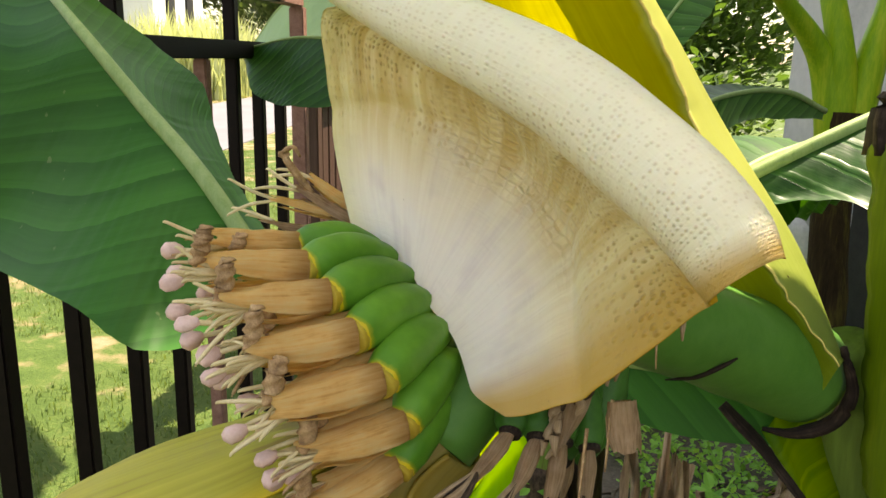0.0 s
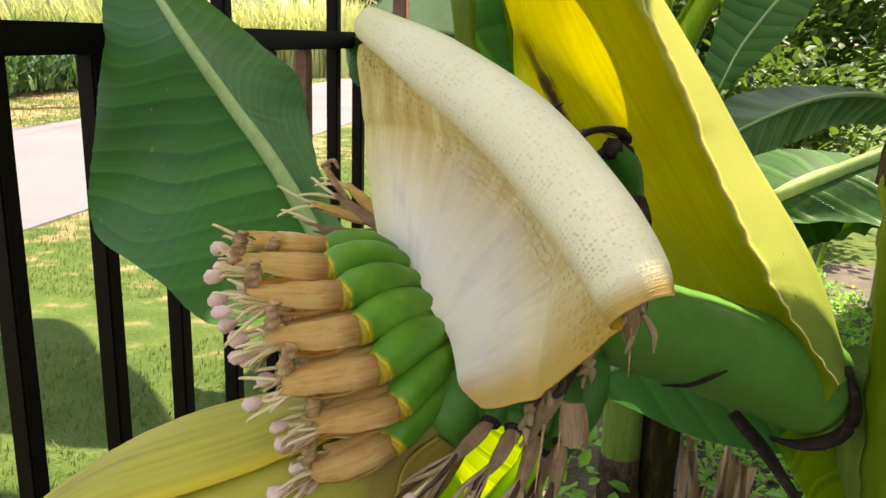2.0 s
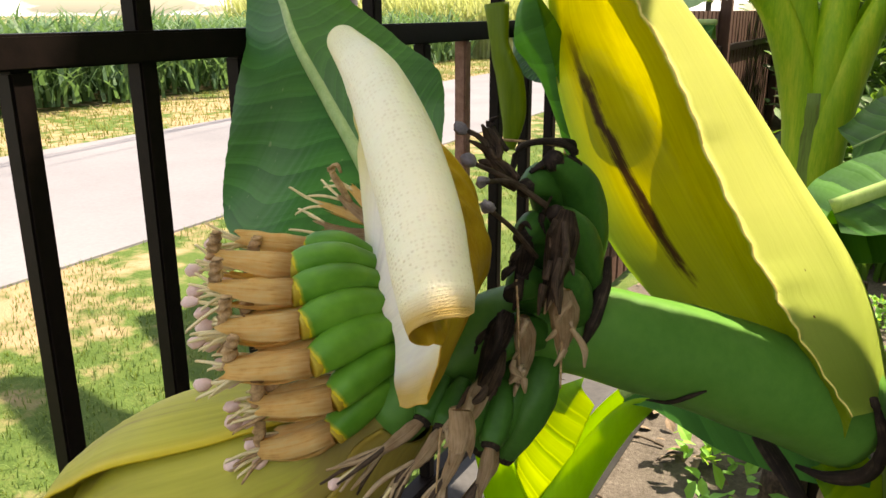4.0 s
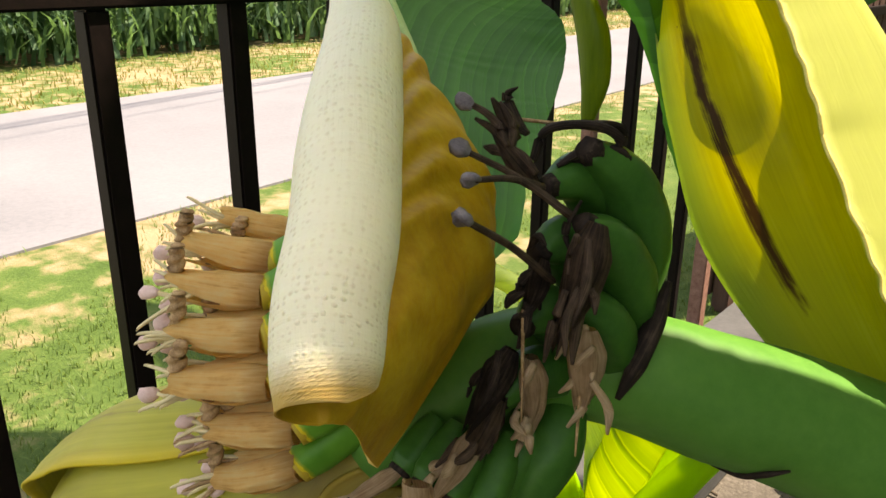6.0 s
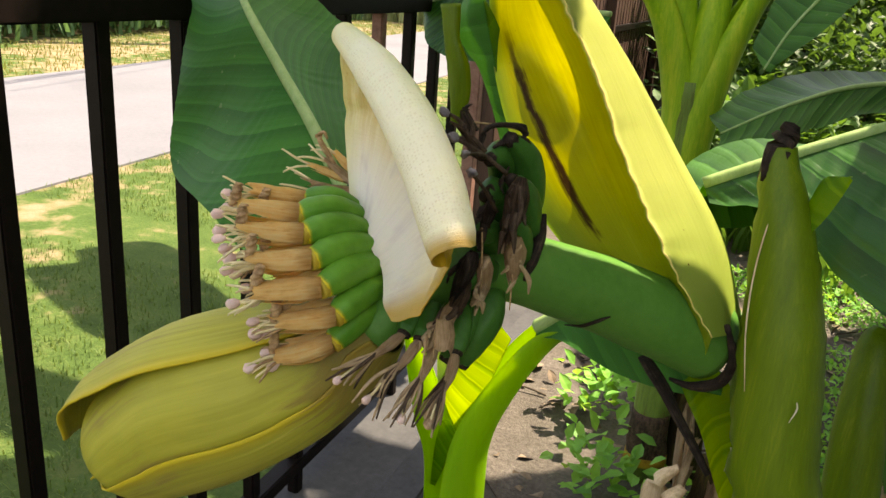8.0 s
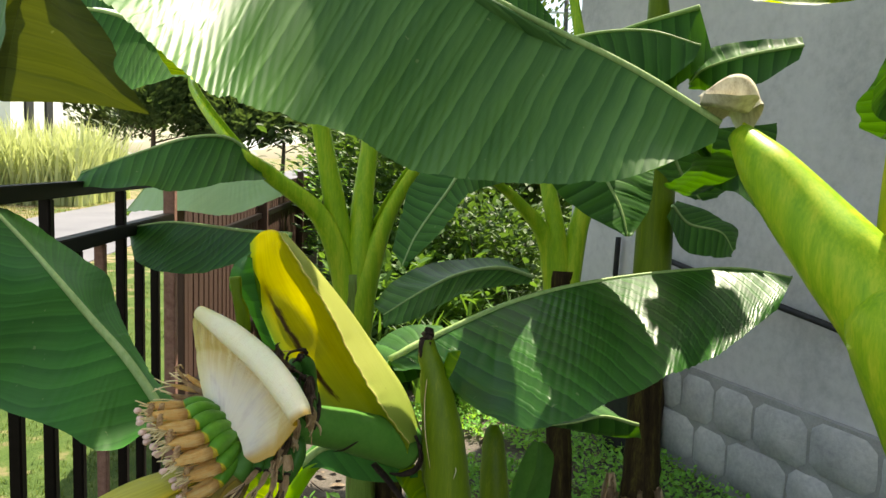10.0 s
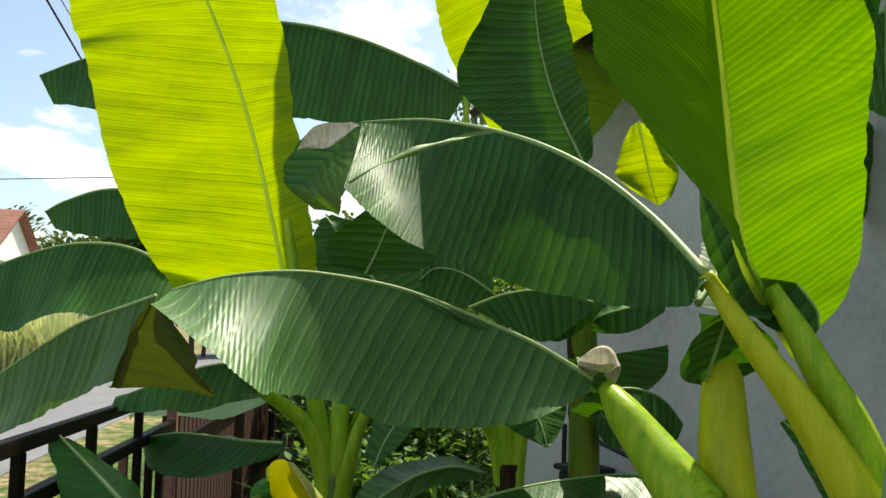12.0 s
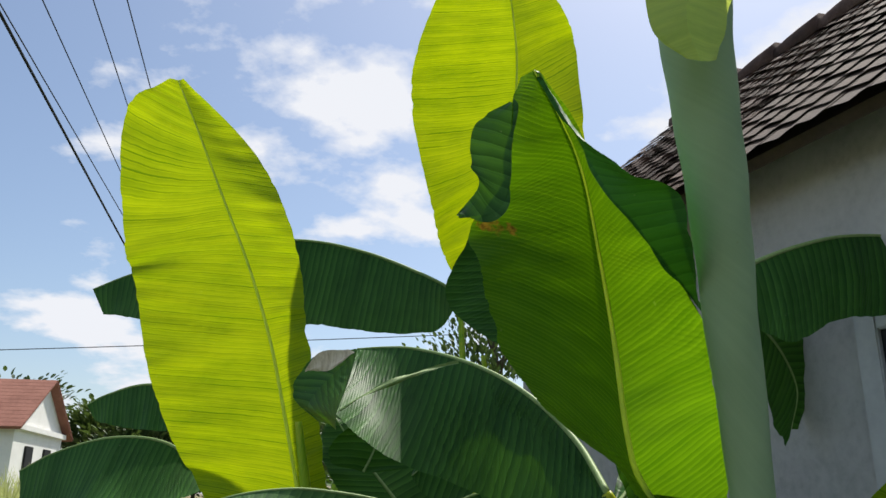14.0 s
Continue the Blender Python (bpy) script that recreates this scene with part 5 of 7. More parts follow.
def stigma(parent, start, way, length, seed=0, head=0.0039, mat=None):
    rnd = random.Random(seed)
    start, way = Vector(start), Vector(way).normalized()
    bend = Vector((rnd.uniform(-1, 1), rnd.uniform(-1, 1), rnd.uniform(-1, 0.6))) * 0.003
    end = start + way * length
    bm = bmesh.new()
    tube(bm, [start, start.lerp(end, 0.55) + bend, end], [0.0011, 0.0010, 0.0013], 7, 12)
    ob = part("style", bm, STAMEN, parent)
    bm = bmesh.new()
    tube(bm, [end - way * head * 0.4, end + way * head * 0.5, end + way * head * 1.5, end + way * head * 2.1], [head * 0.4, head * 0.9, head * 0.95, head * 0.35], 10, 10, wobble=0.55, seed=seed)
    part("stigma", bm, mat or PINK, ob, "pink club-shaped stigma")


def stamens(parent, start, way, count, seed):
    rnd = random.Random(seed)
    start, way = Vector(start), Vector(way).normalized()
    for q in range(count):
        d = (way + Vector((rnd.uniform(-0.5, 0.5), rnd.uniform(-0.5, 0.5), rnd.uniform(-0.6, 0.35)))).normalized()
        ln = rnd.uniform(0.012, 0.028)
        bm = bmesh.new()
        e = start + d * ln
        tube(bm, [start - way * 0.004, start + d * ln * 0.5 + Vector((0, 0, rnd.uniform(-0.001, 0.002))), e, e + d * 0.002 + Vector((0, 0, -0.001))], [0.0009, 0.0011, 0.0008, 0.0003], 6, 10)
        part("stamen", bm, STAMEN if rnd.random() < 0.85 else CURL, parent)


for i, (rt, jt) in enumerate(zip(ROOTS, JOINTS)):
    way = Vector((-0.88, -0.45, TILT[i]))
    r = 0.0092 if i else 0.0072
    finger(inflo, rt, jt, r, bow=0.0045)
    perianth(inflo, jt, way, 0.045 + rf.uniform(-0.003, 0.003), r * 1.02, seed=i * 3 + 1, curl=i > 0)
    tip = Vector(jt) + way.normalized() * 0.036
    stigma(inflo, tip + Vector((0, 0, -0.004)), way + Vector((0, 0, -0.15)), rf.uniform(0.014, 0.022), seed=i)
    stamens(inflo, tip + Vector((0, 0, -0.003)), way, 7, i + 20)
# second row of flowers, in the gaps behind the first
for i in range(6):
    a, b = Vector(JOINTS[i]), Vector(JOINTS[i + 1])
    way = Vector((-0.86, -0.48, (TILT[i] + TILT[i + 1]) / 2 - 0.06))
    jt = (a + b) / 2 + Vector((0.004, 0.011, -0.006))
    rt = (Vector(ROOTS[i]) + Vector(ROOTS[i + 1])) / 2 + Vector((0.004, 0.01, -0.004))
    finger(inflo, rt, jt, 0.0075, mat=FINGER_SHADED, bow=0.002, joint_mat=None)
    perianth(inflo, jt, way, 0.040, 0.0080, seed=i * 5 + 40, curl=i % 2 == 0)
    tip = jt + way.normalized() * 0.036
    stigma(inflo, tip, way + Vector((0, 0, -0.1)), rf.uniform(0.016, 0.027), seed=i + 60)
    stamens(inflo, tip, way, 8, i + 80)
    stigma(inflo, tip + Vector((0.002, -0.004, -0.006)), way + Vector((0.05, 0, -0.3)), rf.uniform(0.012, 0.024), seed=i + 160)

# lower flowers of the same hand hang under the bract
for i, (rt, jt, en) in enumerate((((0.034, 0.300, 0.972), (0.030, 0.280, 0.955), (0.000, 0.253, 0.930)), ((0.044, 0.302, 0.972), (0.042, 0.280, 0.953), (0.020, 0.255, 0.920)),
                                  ((0.054, 0.305, 0.972), (0.053, 0.283, 0.950), (0.042, 0.262, 0.908)), ((0.064, 0.312, 0.970), (0.066, 0.288, 0.945), (0.060, 0.268, 0.905)),
                                  ((0.058, 0.33, 0.960), (0.060, 0.312, 0.935), (0.050, 0.295, 0.895)))):
    rt, jt, en = Vector(rt) + Vector((0.004, 0.022, -0.004)), Vector(jt) + Vector((0.004, 0.022, -0.004)), Vector(en) + Vector((0.004, 0.016, -0.004))
    finger(inflo, rt, jt, 0.0068, mat=FINGER_SHADED, bow=-0.001, joint_mat=DRYDARK, cap=0.85)
    w = Vector(en) - Vector(jt)
    perianth(inflo, jt, w, w.length * 0.62, 0.0044, mat=DRYTAN, seed=i + 100, curl=False, taper=0.45)
    for q in range(9):
        d = (w.normalized() + Vector((rf.uniform(-0.3, 0.3), rf.uniform(-0.3, 0.3), rf.uniform(-0.3, 0.2)))).normalized()
        s0 = Vector(jt) + w * 0.45
        bm = bmesh.new()
        e = s0 + d * w.length * rf.uniform(0.5, 0.85)
        tube(bm, [s0, (s0 + e) / 2 + Vector((rf.uniform(-1, 1), 0, rf.uniform(-1, 1))) * 0.003, e], [0.0010, 0.0014, 0.0006], 7, 10, wobble=0.4)
        part("dry_petal", bm, DRYTAN if q % 3 else DRYMID, inflo)
    stigma(inflo, Vector(en) - w * 0.2, w, w.length * 0.25, seed=i + 130, head=0.003, mat=DRYTAN if i > 2 else PINK)
perianth(inflo, (0.074, 0.264, 0.984), (0.10, -0.35, -0.9), 0.020, 0.0062, mat=DRYTAN, seed=77, curl=False)

# withered flowers behind the bract, at the far end of the hand
for i, (s0, e) in enumerate((((-0.050, 0.402, 1.022), (-0.082, 0.404, 1.040)), ((-0.048, 0.405, 1.024), (-0.096, 0.402, 1.034)), ((-0.052, 0.402, 1.018), (-0.098, 0.402, 1.022)), ((-0.046, 0.406, 1.026), (-0.076, 0.410, 1.046)), ((-0.05, 0.402, 1.014), (-0.09, 0.40, 1.012)))):
    w = Vector(e) - Vector(s0)
    perianth(inflo, s0, w, w.length, 0.0042, seed=i + 200, curl=False, mat=PETAL if i % 2 else DRYTAN)
    stamens(inflo, e, w, 2, i + 210)
bm = bmesh.new()
tube(bm, [(-0.072, 0.404, 1.036), (-0.082, 0.405, 1.048), (-0.088, 0.405, 1.058), (-0.083, 0.404, 1.062), (-0.079, 0.403, 1.057)], [0.002, 0.0038, 0.0034, 0.0022, 0.001], 9, 24, wobble=0.3, flat=0.5)
part("curled_petal", bm, CURL, inflo)

# older hand with blackened flowers
OLD_HAND = [
    ([(0.083, 0.398, 1.000), (0.092, 0.394, 1.034), (0.090, 0.378, 1.068), (0.083, 0.356, 1.086)], 0.0115),
    ([(0.087, 0.388, 0.990), (0.095, 0.379, 1.020), (0.094, 0.362, 1.046), (0.089, 0.345, 1.060)], 0.0110),
    ([(0.087, 0.380, 0.982), (0.094, 0.367, 1.002), (0.094, 0.353, 1.020), (0.090, 0.340, 1.030)], 0.0105),
    ([(0.069, 0.398, 1.000), (0.074, 0.392, 1.042), (0.075, 0.368, 1.070), (0.073, 0.344, 1.072)], 0.0110),
    ([(0.069, 0.388, 0.990), (0.074, 0.377, 1.022), (0.075, 0.357, 1.046), (0.074, 0.338, 1.048)], 0.0110),
    ([(0.071, 0.378, 0.985), (0.074, 0.363, 1.006), (0.074, 0.346, 1.020), (0.072, 0.332, 1.018)], 0.0105),
    ([(0.073, 0.370, 0.978), (0.075, 0.350, 0.990), (0.072, 0.336, 0.994), (0.069, 0.322, 0.988)], 0.0100),
    ([(0.075, 0.366, 0.970), (0.081, 0.350, 0.962), (0.077, 0.340, 0.944), (0.069, 0.334, 0.920)], 0.0115),
    ([(0.065, 0.362, 0.970), (0.069, 0.345, 0.962), (0.067, 0.332, 0.946), (0.059, 0.322, 0.928)], 0.0105)]


def old_finger(pts, r):
    """A banana finger that has filled out: bent upwards, faceted, drawn in at the tip."""
    bm = bmesh.new()
    rings = tube(bm, pts, [r * 0.70, r * 0.98, r * 1.08, r * 1.1, r * 1.02, r * 0.80, r * 0.42], 20, 30)
    for ring in rings:
        cen = sum((v.co for v in ring), Vector()) / len(ring)
        for k, v in enumerate(ring):
            v.co = cen + (v.co - cen) * (1 + 0.05 * math.cos(5 * 2 * math.pi * k / 20))
    ob = part("finger", bm, FINGER_SHADED, inflo)
    p, q = Vector(pts[-2]), Vector(pts[-1])
    d = (q - p).normalized()
    bm = bmesh.new()
    tube(bm, [q - d * 0.003, q, q + d * 0.003], [r * 0.46, r * 0.48, r * 0.36], 12, 6, wobble=0.3)
    part("joint", bm, DRYDARK, ob, "blackened finger tip")


for pts, r in OLD_HAND:
    old_finger(pts, r)


def dry_husk(p0, p1, r, mat, seed):
    rnd = random.Random(seed)
    p0, p1 = Vector(p0), Vector(p1)
    w = (p1 - p0)
    perianth(inflo, p0, w, w.length * 1.12, r * 1.1, mat=mat, seed=seed, curl=False, taper=0.72)
    for q in range(7):
        s0 = p0.lerp(p1, rnd.uniform(0.1, 0.8)) + Vector((rnd.uniform(-1, 1), rnd.uniform(-1, 1), rnd.uniform(-1, 1))) * r * 0.8
        e = s0 + w * rnd.uniform(0.3, 0.6) + Vector((rnd.uniform(-1, 1), rnd.uniform(-1, 1), rnd.uniform(-1, 1))) * r
        bm = bmesh.new()
        tube(bm, [s0, (s0 + e) / 2 + Vector((rnd.uniform(-1, 1), rnd.uniform(-1, 1), 0)) * 0.003, e], [0.0014, 0.0022, 0.0006], 6, 10, wobble=0.5)
        part("dry_petal", bm, mat, inflo)


for i, (p0, p1, r, mt) in enumerate((
        ((0.098, 0.338, 1.064), (0.096, 0.320, 1.026), 0.0080, DRYMID), ((0.099, 0.334, 1.024), (0.100, 0.330, 0.993), 0.0075, DRYTAN),
        ((0.081, 0.325, 1.010), (0.080, 0.324, 0.976), 0.0060, DRYTAN), ((0.070, 0.340, 1.072), (0.054, 0.335, 1.092), 0.0050, DRYMID),
        ((0.074, 0.322, 1.012), (0.066, 0.306, 0.984), 0.0070, DRYDARK), ((0.072, 0.318, 0.992), (0.062, 0.304, 0.962), 0.0065, DRYMID),
        ((0.066, 0.312, 0.978), (0.056, 0.296, 0.952), 0.0060, DRYTAN), ((0.080, 0.332, 1.048), (0.076, 0.322, 1.026), 0.0050, DRYDARK))):
    dry_husk(p0, p1, r, mt, 300 + i)
# black looped petals on the topmost fingers
for pts, rr in (([(0.065, 0.345, 1.081), (0.069, 0.348, 1.093), (0.083, 0.358, 1.095), (0.091, 0.366, 1.089), (0.085, 0.362, 1.081), (0.073, 0.352, 1.081)], 0.0030),
                ([(0.073, 0.350, 1.079), (0.081, 0.356, 1.085), (0.092, 0.366, 1.085), (0.095, 0.368, 1.077)], 0.0026),
                ([(0.079, 0.356, 1.095), (0.087, 0.370, 1.093), (0.089, 0.374, 1.085)], 0.0032),
                ([(0.063, 0.344, 1.091), (0.059, 0.344, 1.094), (0.053, 0.344, 1.104), (0.057, 0.345, 1.108)], 0.0030),
                ([(0.087, 0.345, 1.069), (0.083, 0.342, 1.058), (0.086, 0.340, 1.050)], 0.0016),
                ([(0.075, 0.330, 1.052), (0.079, 0.328, 1.058), (0.083, 0.328, 1.055)], 0.0022)):
    bm = bmesh.new()
    tube(bm, pts, [rr * 0.6, rr, rr * 1.1, rr * 0.8, rr * 0.2], 9, 36, flat=0.6, wobble=0.45, seed=len(pts))
    part("curled_petal", bm, DRYDARK, inflo, "blackened curled petal")
for i, (p0, p1) in enumerate((((0.088, 0.335, 1.066), (0.058, 0.310, 1.090)), ((0.084, 0.332, 1.040), (0.079, 0.282, 1.0755)), ((0.076, 0.335, 1.074), (0.069, 0.301, 1.083)), ((0.058, 0.338, 1.090), (0.044, 0.332, 1.102)))):
    p0, p1 = Vector(p0), Vector(p1)
    bm = bmesh.new()
    tube(bm, [p0, (p0 + p1) / 2 + Vector((0, 0, 0.002)), p1], [0.0017, 0.0014, 0.0011], 8, 12, wobble=0.25)
    ob = part("style", bm, DRYMID, inflo, "dry brown style")
    bm = bmesh.new()
    d = (p1 - p0).normalized()
    tube(bm, [p1 - d * 0.002, p1 + d * 0.001, p1 + d * 0.004, p1 + d * 0.006], [0.0014, 0.0030, 0.0027, 0.001], 10, 14, wobble=0.8, seed=i)
    part("stigma", bm, DRYHEAD, ob, "grey dried stigma")
for i, (p0, p1) in enumerate((((0.058, 0.345, 1.096), (0.090, 0.372, 1.089)), ((0.07, 0.262, 0.985), (0.069, 0.262, 0.955)), ((0.062, 0.268, 0.97), (0.060, 0.266, 0.935)), ((0.100, 0.330, 0.998), (0.101, 0.328, 0.972)), ((0.078, 0.322, 1.03), (0.082, 0.318, 0.985)))):
    bm = bmesh.new()
    tube(bm, [Vector(p0), (Vector(p0) + Vector(p1)) / 2 + Vector((0, 0, 0.001)), Vector(p1)], [0.0008, 0.0007, 0.0004], 5, 8)
    part("filament", bm, CURL, inflo)

# bud: body with overlapping bracts
BUD_AX = [(0.006, 0.330, 0.940), (-0.022, 0.332, 0.916), (-0.062, 0.319, 0.891), (-0.110, 0.303, 0.866), (-0.156, 0.298, 0.835), (-0.200, 0.295, 0.802), (-0.232, 0.294, 0.774)]
BUD_R = [0.022, 0.039, 0.055, 0.063, 0.060, 0.046, 0.008]


def bud_shell(a0, a1, v0, v1, lift, name, label="", flare=0.0, k=40, n=60, tip_pull=0.0):
    """A bract lying on the bud between two angles round its axis, lifted off it by some millimetres."""
    c = spline(BUD_AX, 101)
    rad = spline([(r, 0, 0) for r in BUD_R], 101)
    rows, uvs = [], []
    for i in range(n):
        v = v0 + (v1 - v0) * i / (n - 1)
        q = min(100, int(v * 100))
        t = (c[min(q + 1, 100)] - c[max(q - 1, 0)]).normalized()
        cen = c[q] if v <= 1 else c[100] + t * (v - 1) * 0.25
        up = Vector((0, 0, 1)) - t * t.z
        up.normalize()
        side = t.cross(up)
        R = max(0.001, rad[q].x)
        row, ur = [], []
        narrow = 1 - 0.25 * max(0, (v - 0.55) / 0.45) ** 2
        for j in range(k + 1):
            w = j / k
            a = radians((a0 + a1) / 2 + (a1 - a0) * (w - 0.5) * narrow)
            e = min(w, 1 - w)
            ridge = 0.0024 * math.exp(-(e / 0.03) ** 2) * (1 if a1 - a0 < 350 else 0)
            fl = flare * max(0, v - 0.35) ** 1.6 * (1 if w < 0.5 else 0.35)
            row.append(cen + (up * math.cos(a) + side * math.sin(a)) * (R + lift + ridge + fl + 0.0002 * math.sin(w * 70 + 3 * v)))
            ur.append((v, w))
        rows.append(row)
        uvs.append(ur)
    bm = bmesh.new()
    sheet(bm, rows, uvs)
    if a1 - a0 < 350:
        bmesh.ops.recalc_face_normals(bm, faces=bm.faces)
        bmesh.ops.solidify(bm, geom=bm.faces[:], thickness=0.0016)
    return part(name, bm, BUD, inflo, label)


bud_shell(0, 360, 0.0, 1.0, 0.0, "bud", "yellow-green bud with brown streaks", k=64)
bud_shell(96, 260, 0.0, 1.04, 0.0014, "bud_bract", "yellow-edged lower bud bract")
bud_shell(-42, 105, 0.0, 1.0, 0.003, "bud_bract", "peeling upper bud bract with a yellow rim", flare=0.05)

# yellow sheath leaf behind the flower
bm = bmesh.new()
cc = [spline(r, 60) for r in (
    [(-0.016, 0.62, 1.210), (-0.012, 0.615, 1.165), (0.003, 0.595, 1.108), (0.034, 0.562, 1.050), (0.080, 0.535, 0.980), (0.190, 0.50, 0.90)],
    [(0.000, 0.615, 1.228), (0.004, 0.61, 1.157), (0.034, 0.577, 1.105), (0.070, 0.55, 1.053), (0.125, 0.534, 0.980), (0.225, 0.49, 0.895)],
    [(0.020, 0.60, 1.235), (0.040, 0.575, 1.175), (0.078, 0.572, 1.108), (0.115, 0.54, 1.055), (0.165, 0.515, 0.985), (0.238, 0.47, 0.90)],
    [(0.035, 0.56, 1.236), (0.078, 0.474, 1.190), (0.118, 0.468, 1.128), (0.150, 0.465, 1.065), (0.195, 0.46, 0.99), (0.241, 0.45, 0.93)],
    [(0.042, 0.555, 1.236), (0.086, 0.482, 1.194), (0.128, 0.482, 1.132), (0.162, 0.482, 1.068), (0.210, 0.475, 0.99), (0.250, 0.46, 0.93)],
    [(0.046, 0.57, 1.232), (0.092, 0.52, 1.190), (0.141, 0.53, 1.128), (0.184, 0.535, 1.066), (0.236, 0.522, 0.99), (0.262, 0.49, 0.92)],
    [(0.044, 0.59, 1.228), (0.088, 0.57, 1.182), (0.136, 0.59, 1.118), (0.182, 0.595, 1.055), (0.240, 0.57, 0.98), (0.272, 0.51, 0.91)])]
inner, outer = [], []
for i in range(60):
    edge = Vector((0.0030 * noise.noise((i * 0.75, 0, 1.3)), 0.0022 * noise.noise((i * 0.9, 0, 5.3)), 0.001 * noise.noise((i * 1.7, 0, 2.2))))
    rim = cc[3][i] + edge
    inner.append(spline([cc[0][i], cc[1][i], cc[2][i], rim], 30))
    outer.append(spline([rim, cc[5][i].lerp(cc[4][i], 0.45), cc[5][i], cc[6][i]], 22))
sheet(bm, inner, [[(i / 59, 0.53 * j / 29) for j in range(30)] for i in range(60)])
sheet(bm, outer, [[(i / 59, 0.60 + 0.40 * j / 21) for j in range(22)] for i in range(60)])
bmesh.ops.solidify(bm, geom=bm.faces[:], thickness=0.0016)
sheath = part("sheath_leaf", bm, SHEATH_Y, plant_a, "yellowing sheath leaf with a dark streak")
bm = bmesh.new()
tube(bm, [row[0] for row in outer], [0.0006, 0.0009, 0.0010, 0.0009, 0.0006], 7, 180, wobble=0.35)
part("sheath_rim", bm, RIM, sheath, "beige dry scalloped rim")

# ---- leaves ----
# Far margin is out of view; its outline is cut to shape the sun below.
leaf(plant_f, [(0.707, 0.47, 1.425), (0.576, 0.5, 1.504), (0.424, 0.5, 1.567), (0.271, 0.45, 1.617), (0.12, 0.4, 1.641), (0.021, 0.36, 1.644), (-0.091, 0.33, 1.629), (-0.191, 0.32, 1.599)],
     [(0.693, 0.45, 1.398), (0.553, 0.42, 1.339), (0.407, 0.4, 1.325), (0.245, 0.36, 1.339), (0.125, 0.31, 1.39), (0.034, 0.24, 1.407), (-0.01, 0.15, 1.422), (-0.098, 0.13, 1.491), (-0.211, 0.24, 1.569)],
     [(0.709, 0.5, 1.393), (0.78, 0.64, 1.385), (0.735, 0.60, 1.38), (0.66, 0.625, 1.39), (0.625, 0.60, 1.42), (0.585, 0.545, 1.47), (0.53, 0.70, 1.42), (0.43, 0.735, 1.44), (0.27, 0.605, 1.46), (0.13, 0.55, 1.48), (0.03, 0.45, 1.55), (-0.088, 0.375, 1.58), (-0.189, 0.35, 1.567)], rib=(0.006, 0.002), tears=0.02, pleat=0.0028, period=0.024, mat=LEAF_LIT, label="broad dark green banana leaf with a browned margin")
# Unseen flaps added to break the sun on the leaf below into patches.
for mid, edge, other in (([(0.68, 0.573, 1.40), (0.645, 0.68, 1.385), (0.615, 0.80, 1.34)], [(0.625, 0.547, 1.455), (0.565, 0.67, 1.41), (0.56, 0.82, 1.35)], [(0.735, 0.602, 1.38), (0.70, 0.685, 1.36), (0.66, 0.80, 1.335)]),
                         ([(0.775, 0.60, 1.39), (0.80, 0.72, 1.35), (0.82, 0.85, 1.30)], [(0.738, 0.603, 1.385), (0.752, 0.70, 1.36), (0.765, 0.82, 1.33)], [(0.80, 0.59, 1.39), (0.87, 0.70, 1.35), (0.88, 0.85, 1.30)]),
                         ([(0.50, 0.66, 1.43), (0.54, 0.77, 1.39), (0.58, 0.90, 1.34)], [(0.535, 0.68, 1.42), (0.58, 0.76, 1.37), (0.64, 0.90, 1.33)], [(0.45, 0.70, 1.43), (0.47, 0.80, 1.40), (0.50, 0.90, 1.36)])):
    leaf(plant_f, mid, edge, other, rib=None, n=40, m=6, name="shade_flap", wave=0.01)
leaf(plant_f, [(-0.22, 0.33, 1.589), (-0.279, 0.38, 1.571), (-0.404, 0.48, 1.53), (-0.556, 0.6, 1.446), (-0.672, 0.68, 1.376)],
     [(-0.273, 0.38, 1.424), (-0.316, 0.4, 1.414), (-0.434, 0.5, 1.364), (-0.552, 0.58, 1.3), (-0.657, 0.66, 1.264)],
     [(-0.22, 0.342, 1.565), (-0.279, 0.423, 1.485), (-0.404, 0.529, 1.433), (-0.556, 0.63, 1.386), (-0.672, 0.68, 1.376)], rib=(0.004, 0.002), mat=LEAF_LIT, name="leaf_end")
leaf(plant_f, [(-0.216, 0.27, 1.574), (-0.242, 0.3, 1.523), (-0.273, 0.34, 1.458), (-0.288, 0.36, 1.41)],
     [(-0.205, 0.27, 1.568), (-0.152, 0.28, 1.505), (-0.114, 0.3, 1.45), (-0.098, 0.34, 1.407)],
     [(-0.217, 0.271, 1.574), (-0.246, 0.304, 1.523), (-0.276, 0.343, 1.458), (-0.288, 0.36, 1.41)], rib=None, mat=LEAF_OLIVE, wave=0.02, tears=0.04, bulge=0.1, name="curled_margin", label="olive-brown curled leaf margin")
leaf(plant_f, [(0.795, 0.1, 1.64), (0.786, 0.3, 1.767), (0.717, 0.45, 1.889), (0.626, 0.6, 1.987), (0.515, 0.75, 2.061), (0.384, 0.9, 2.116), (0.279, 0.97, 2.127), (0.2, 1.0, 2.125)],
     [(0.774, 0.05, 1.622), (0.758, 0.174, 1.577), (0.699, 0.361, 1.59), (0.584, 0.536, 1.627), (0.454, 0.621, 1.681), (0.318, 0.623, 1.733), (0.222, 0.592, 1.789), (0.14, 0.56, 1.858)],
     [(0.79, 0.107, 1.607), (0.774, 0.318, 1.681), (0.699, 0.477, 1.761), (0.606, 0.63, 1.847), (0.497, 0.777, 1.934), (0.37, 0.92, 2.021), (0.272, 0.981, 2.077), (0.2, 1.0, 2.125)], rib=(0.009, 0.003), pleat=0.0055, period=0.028)
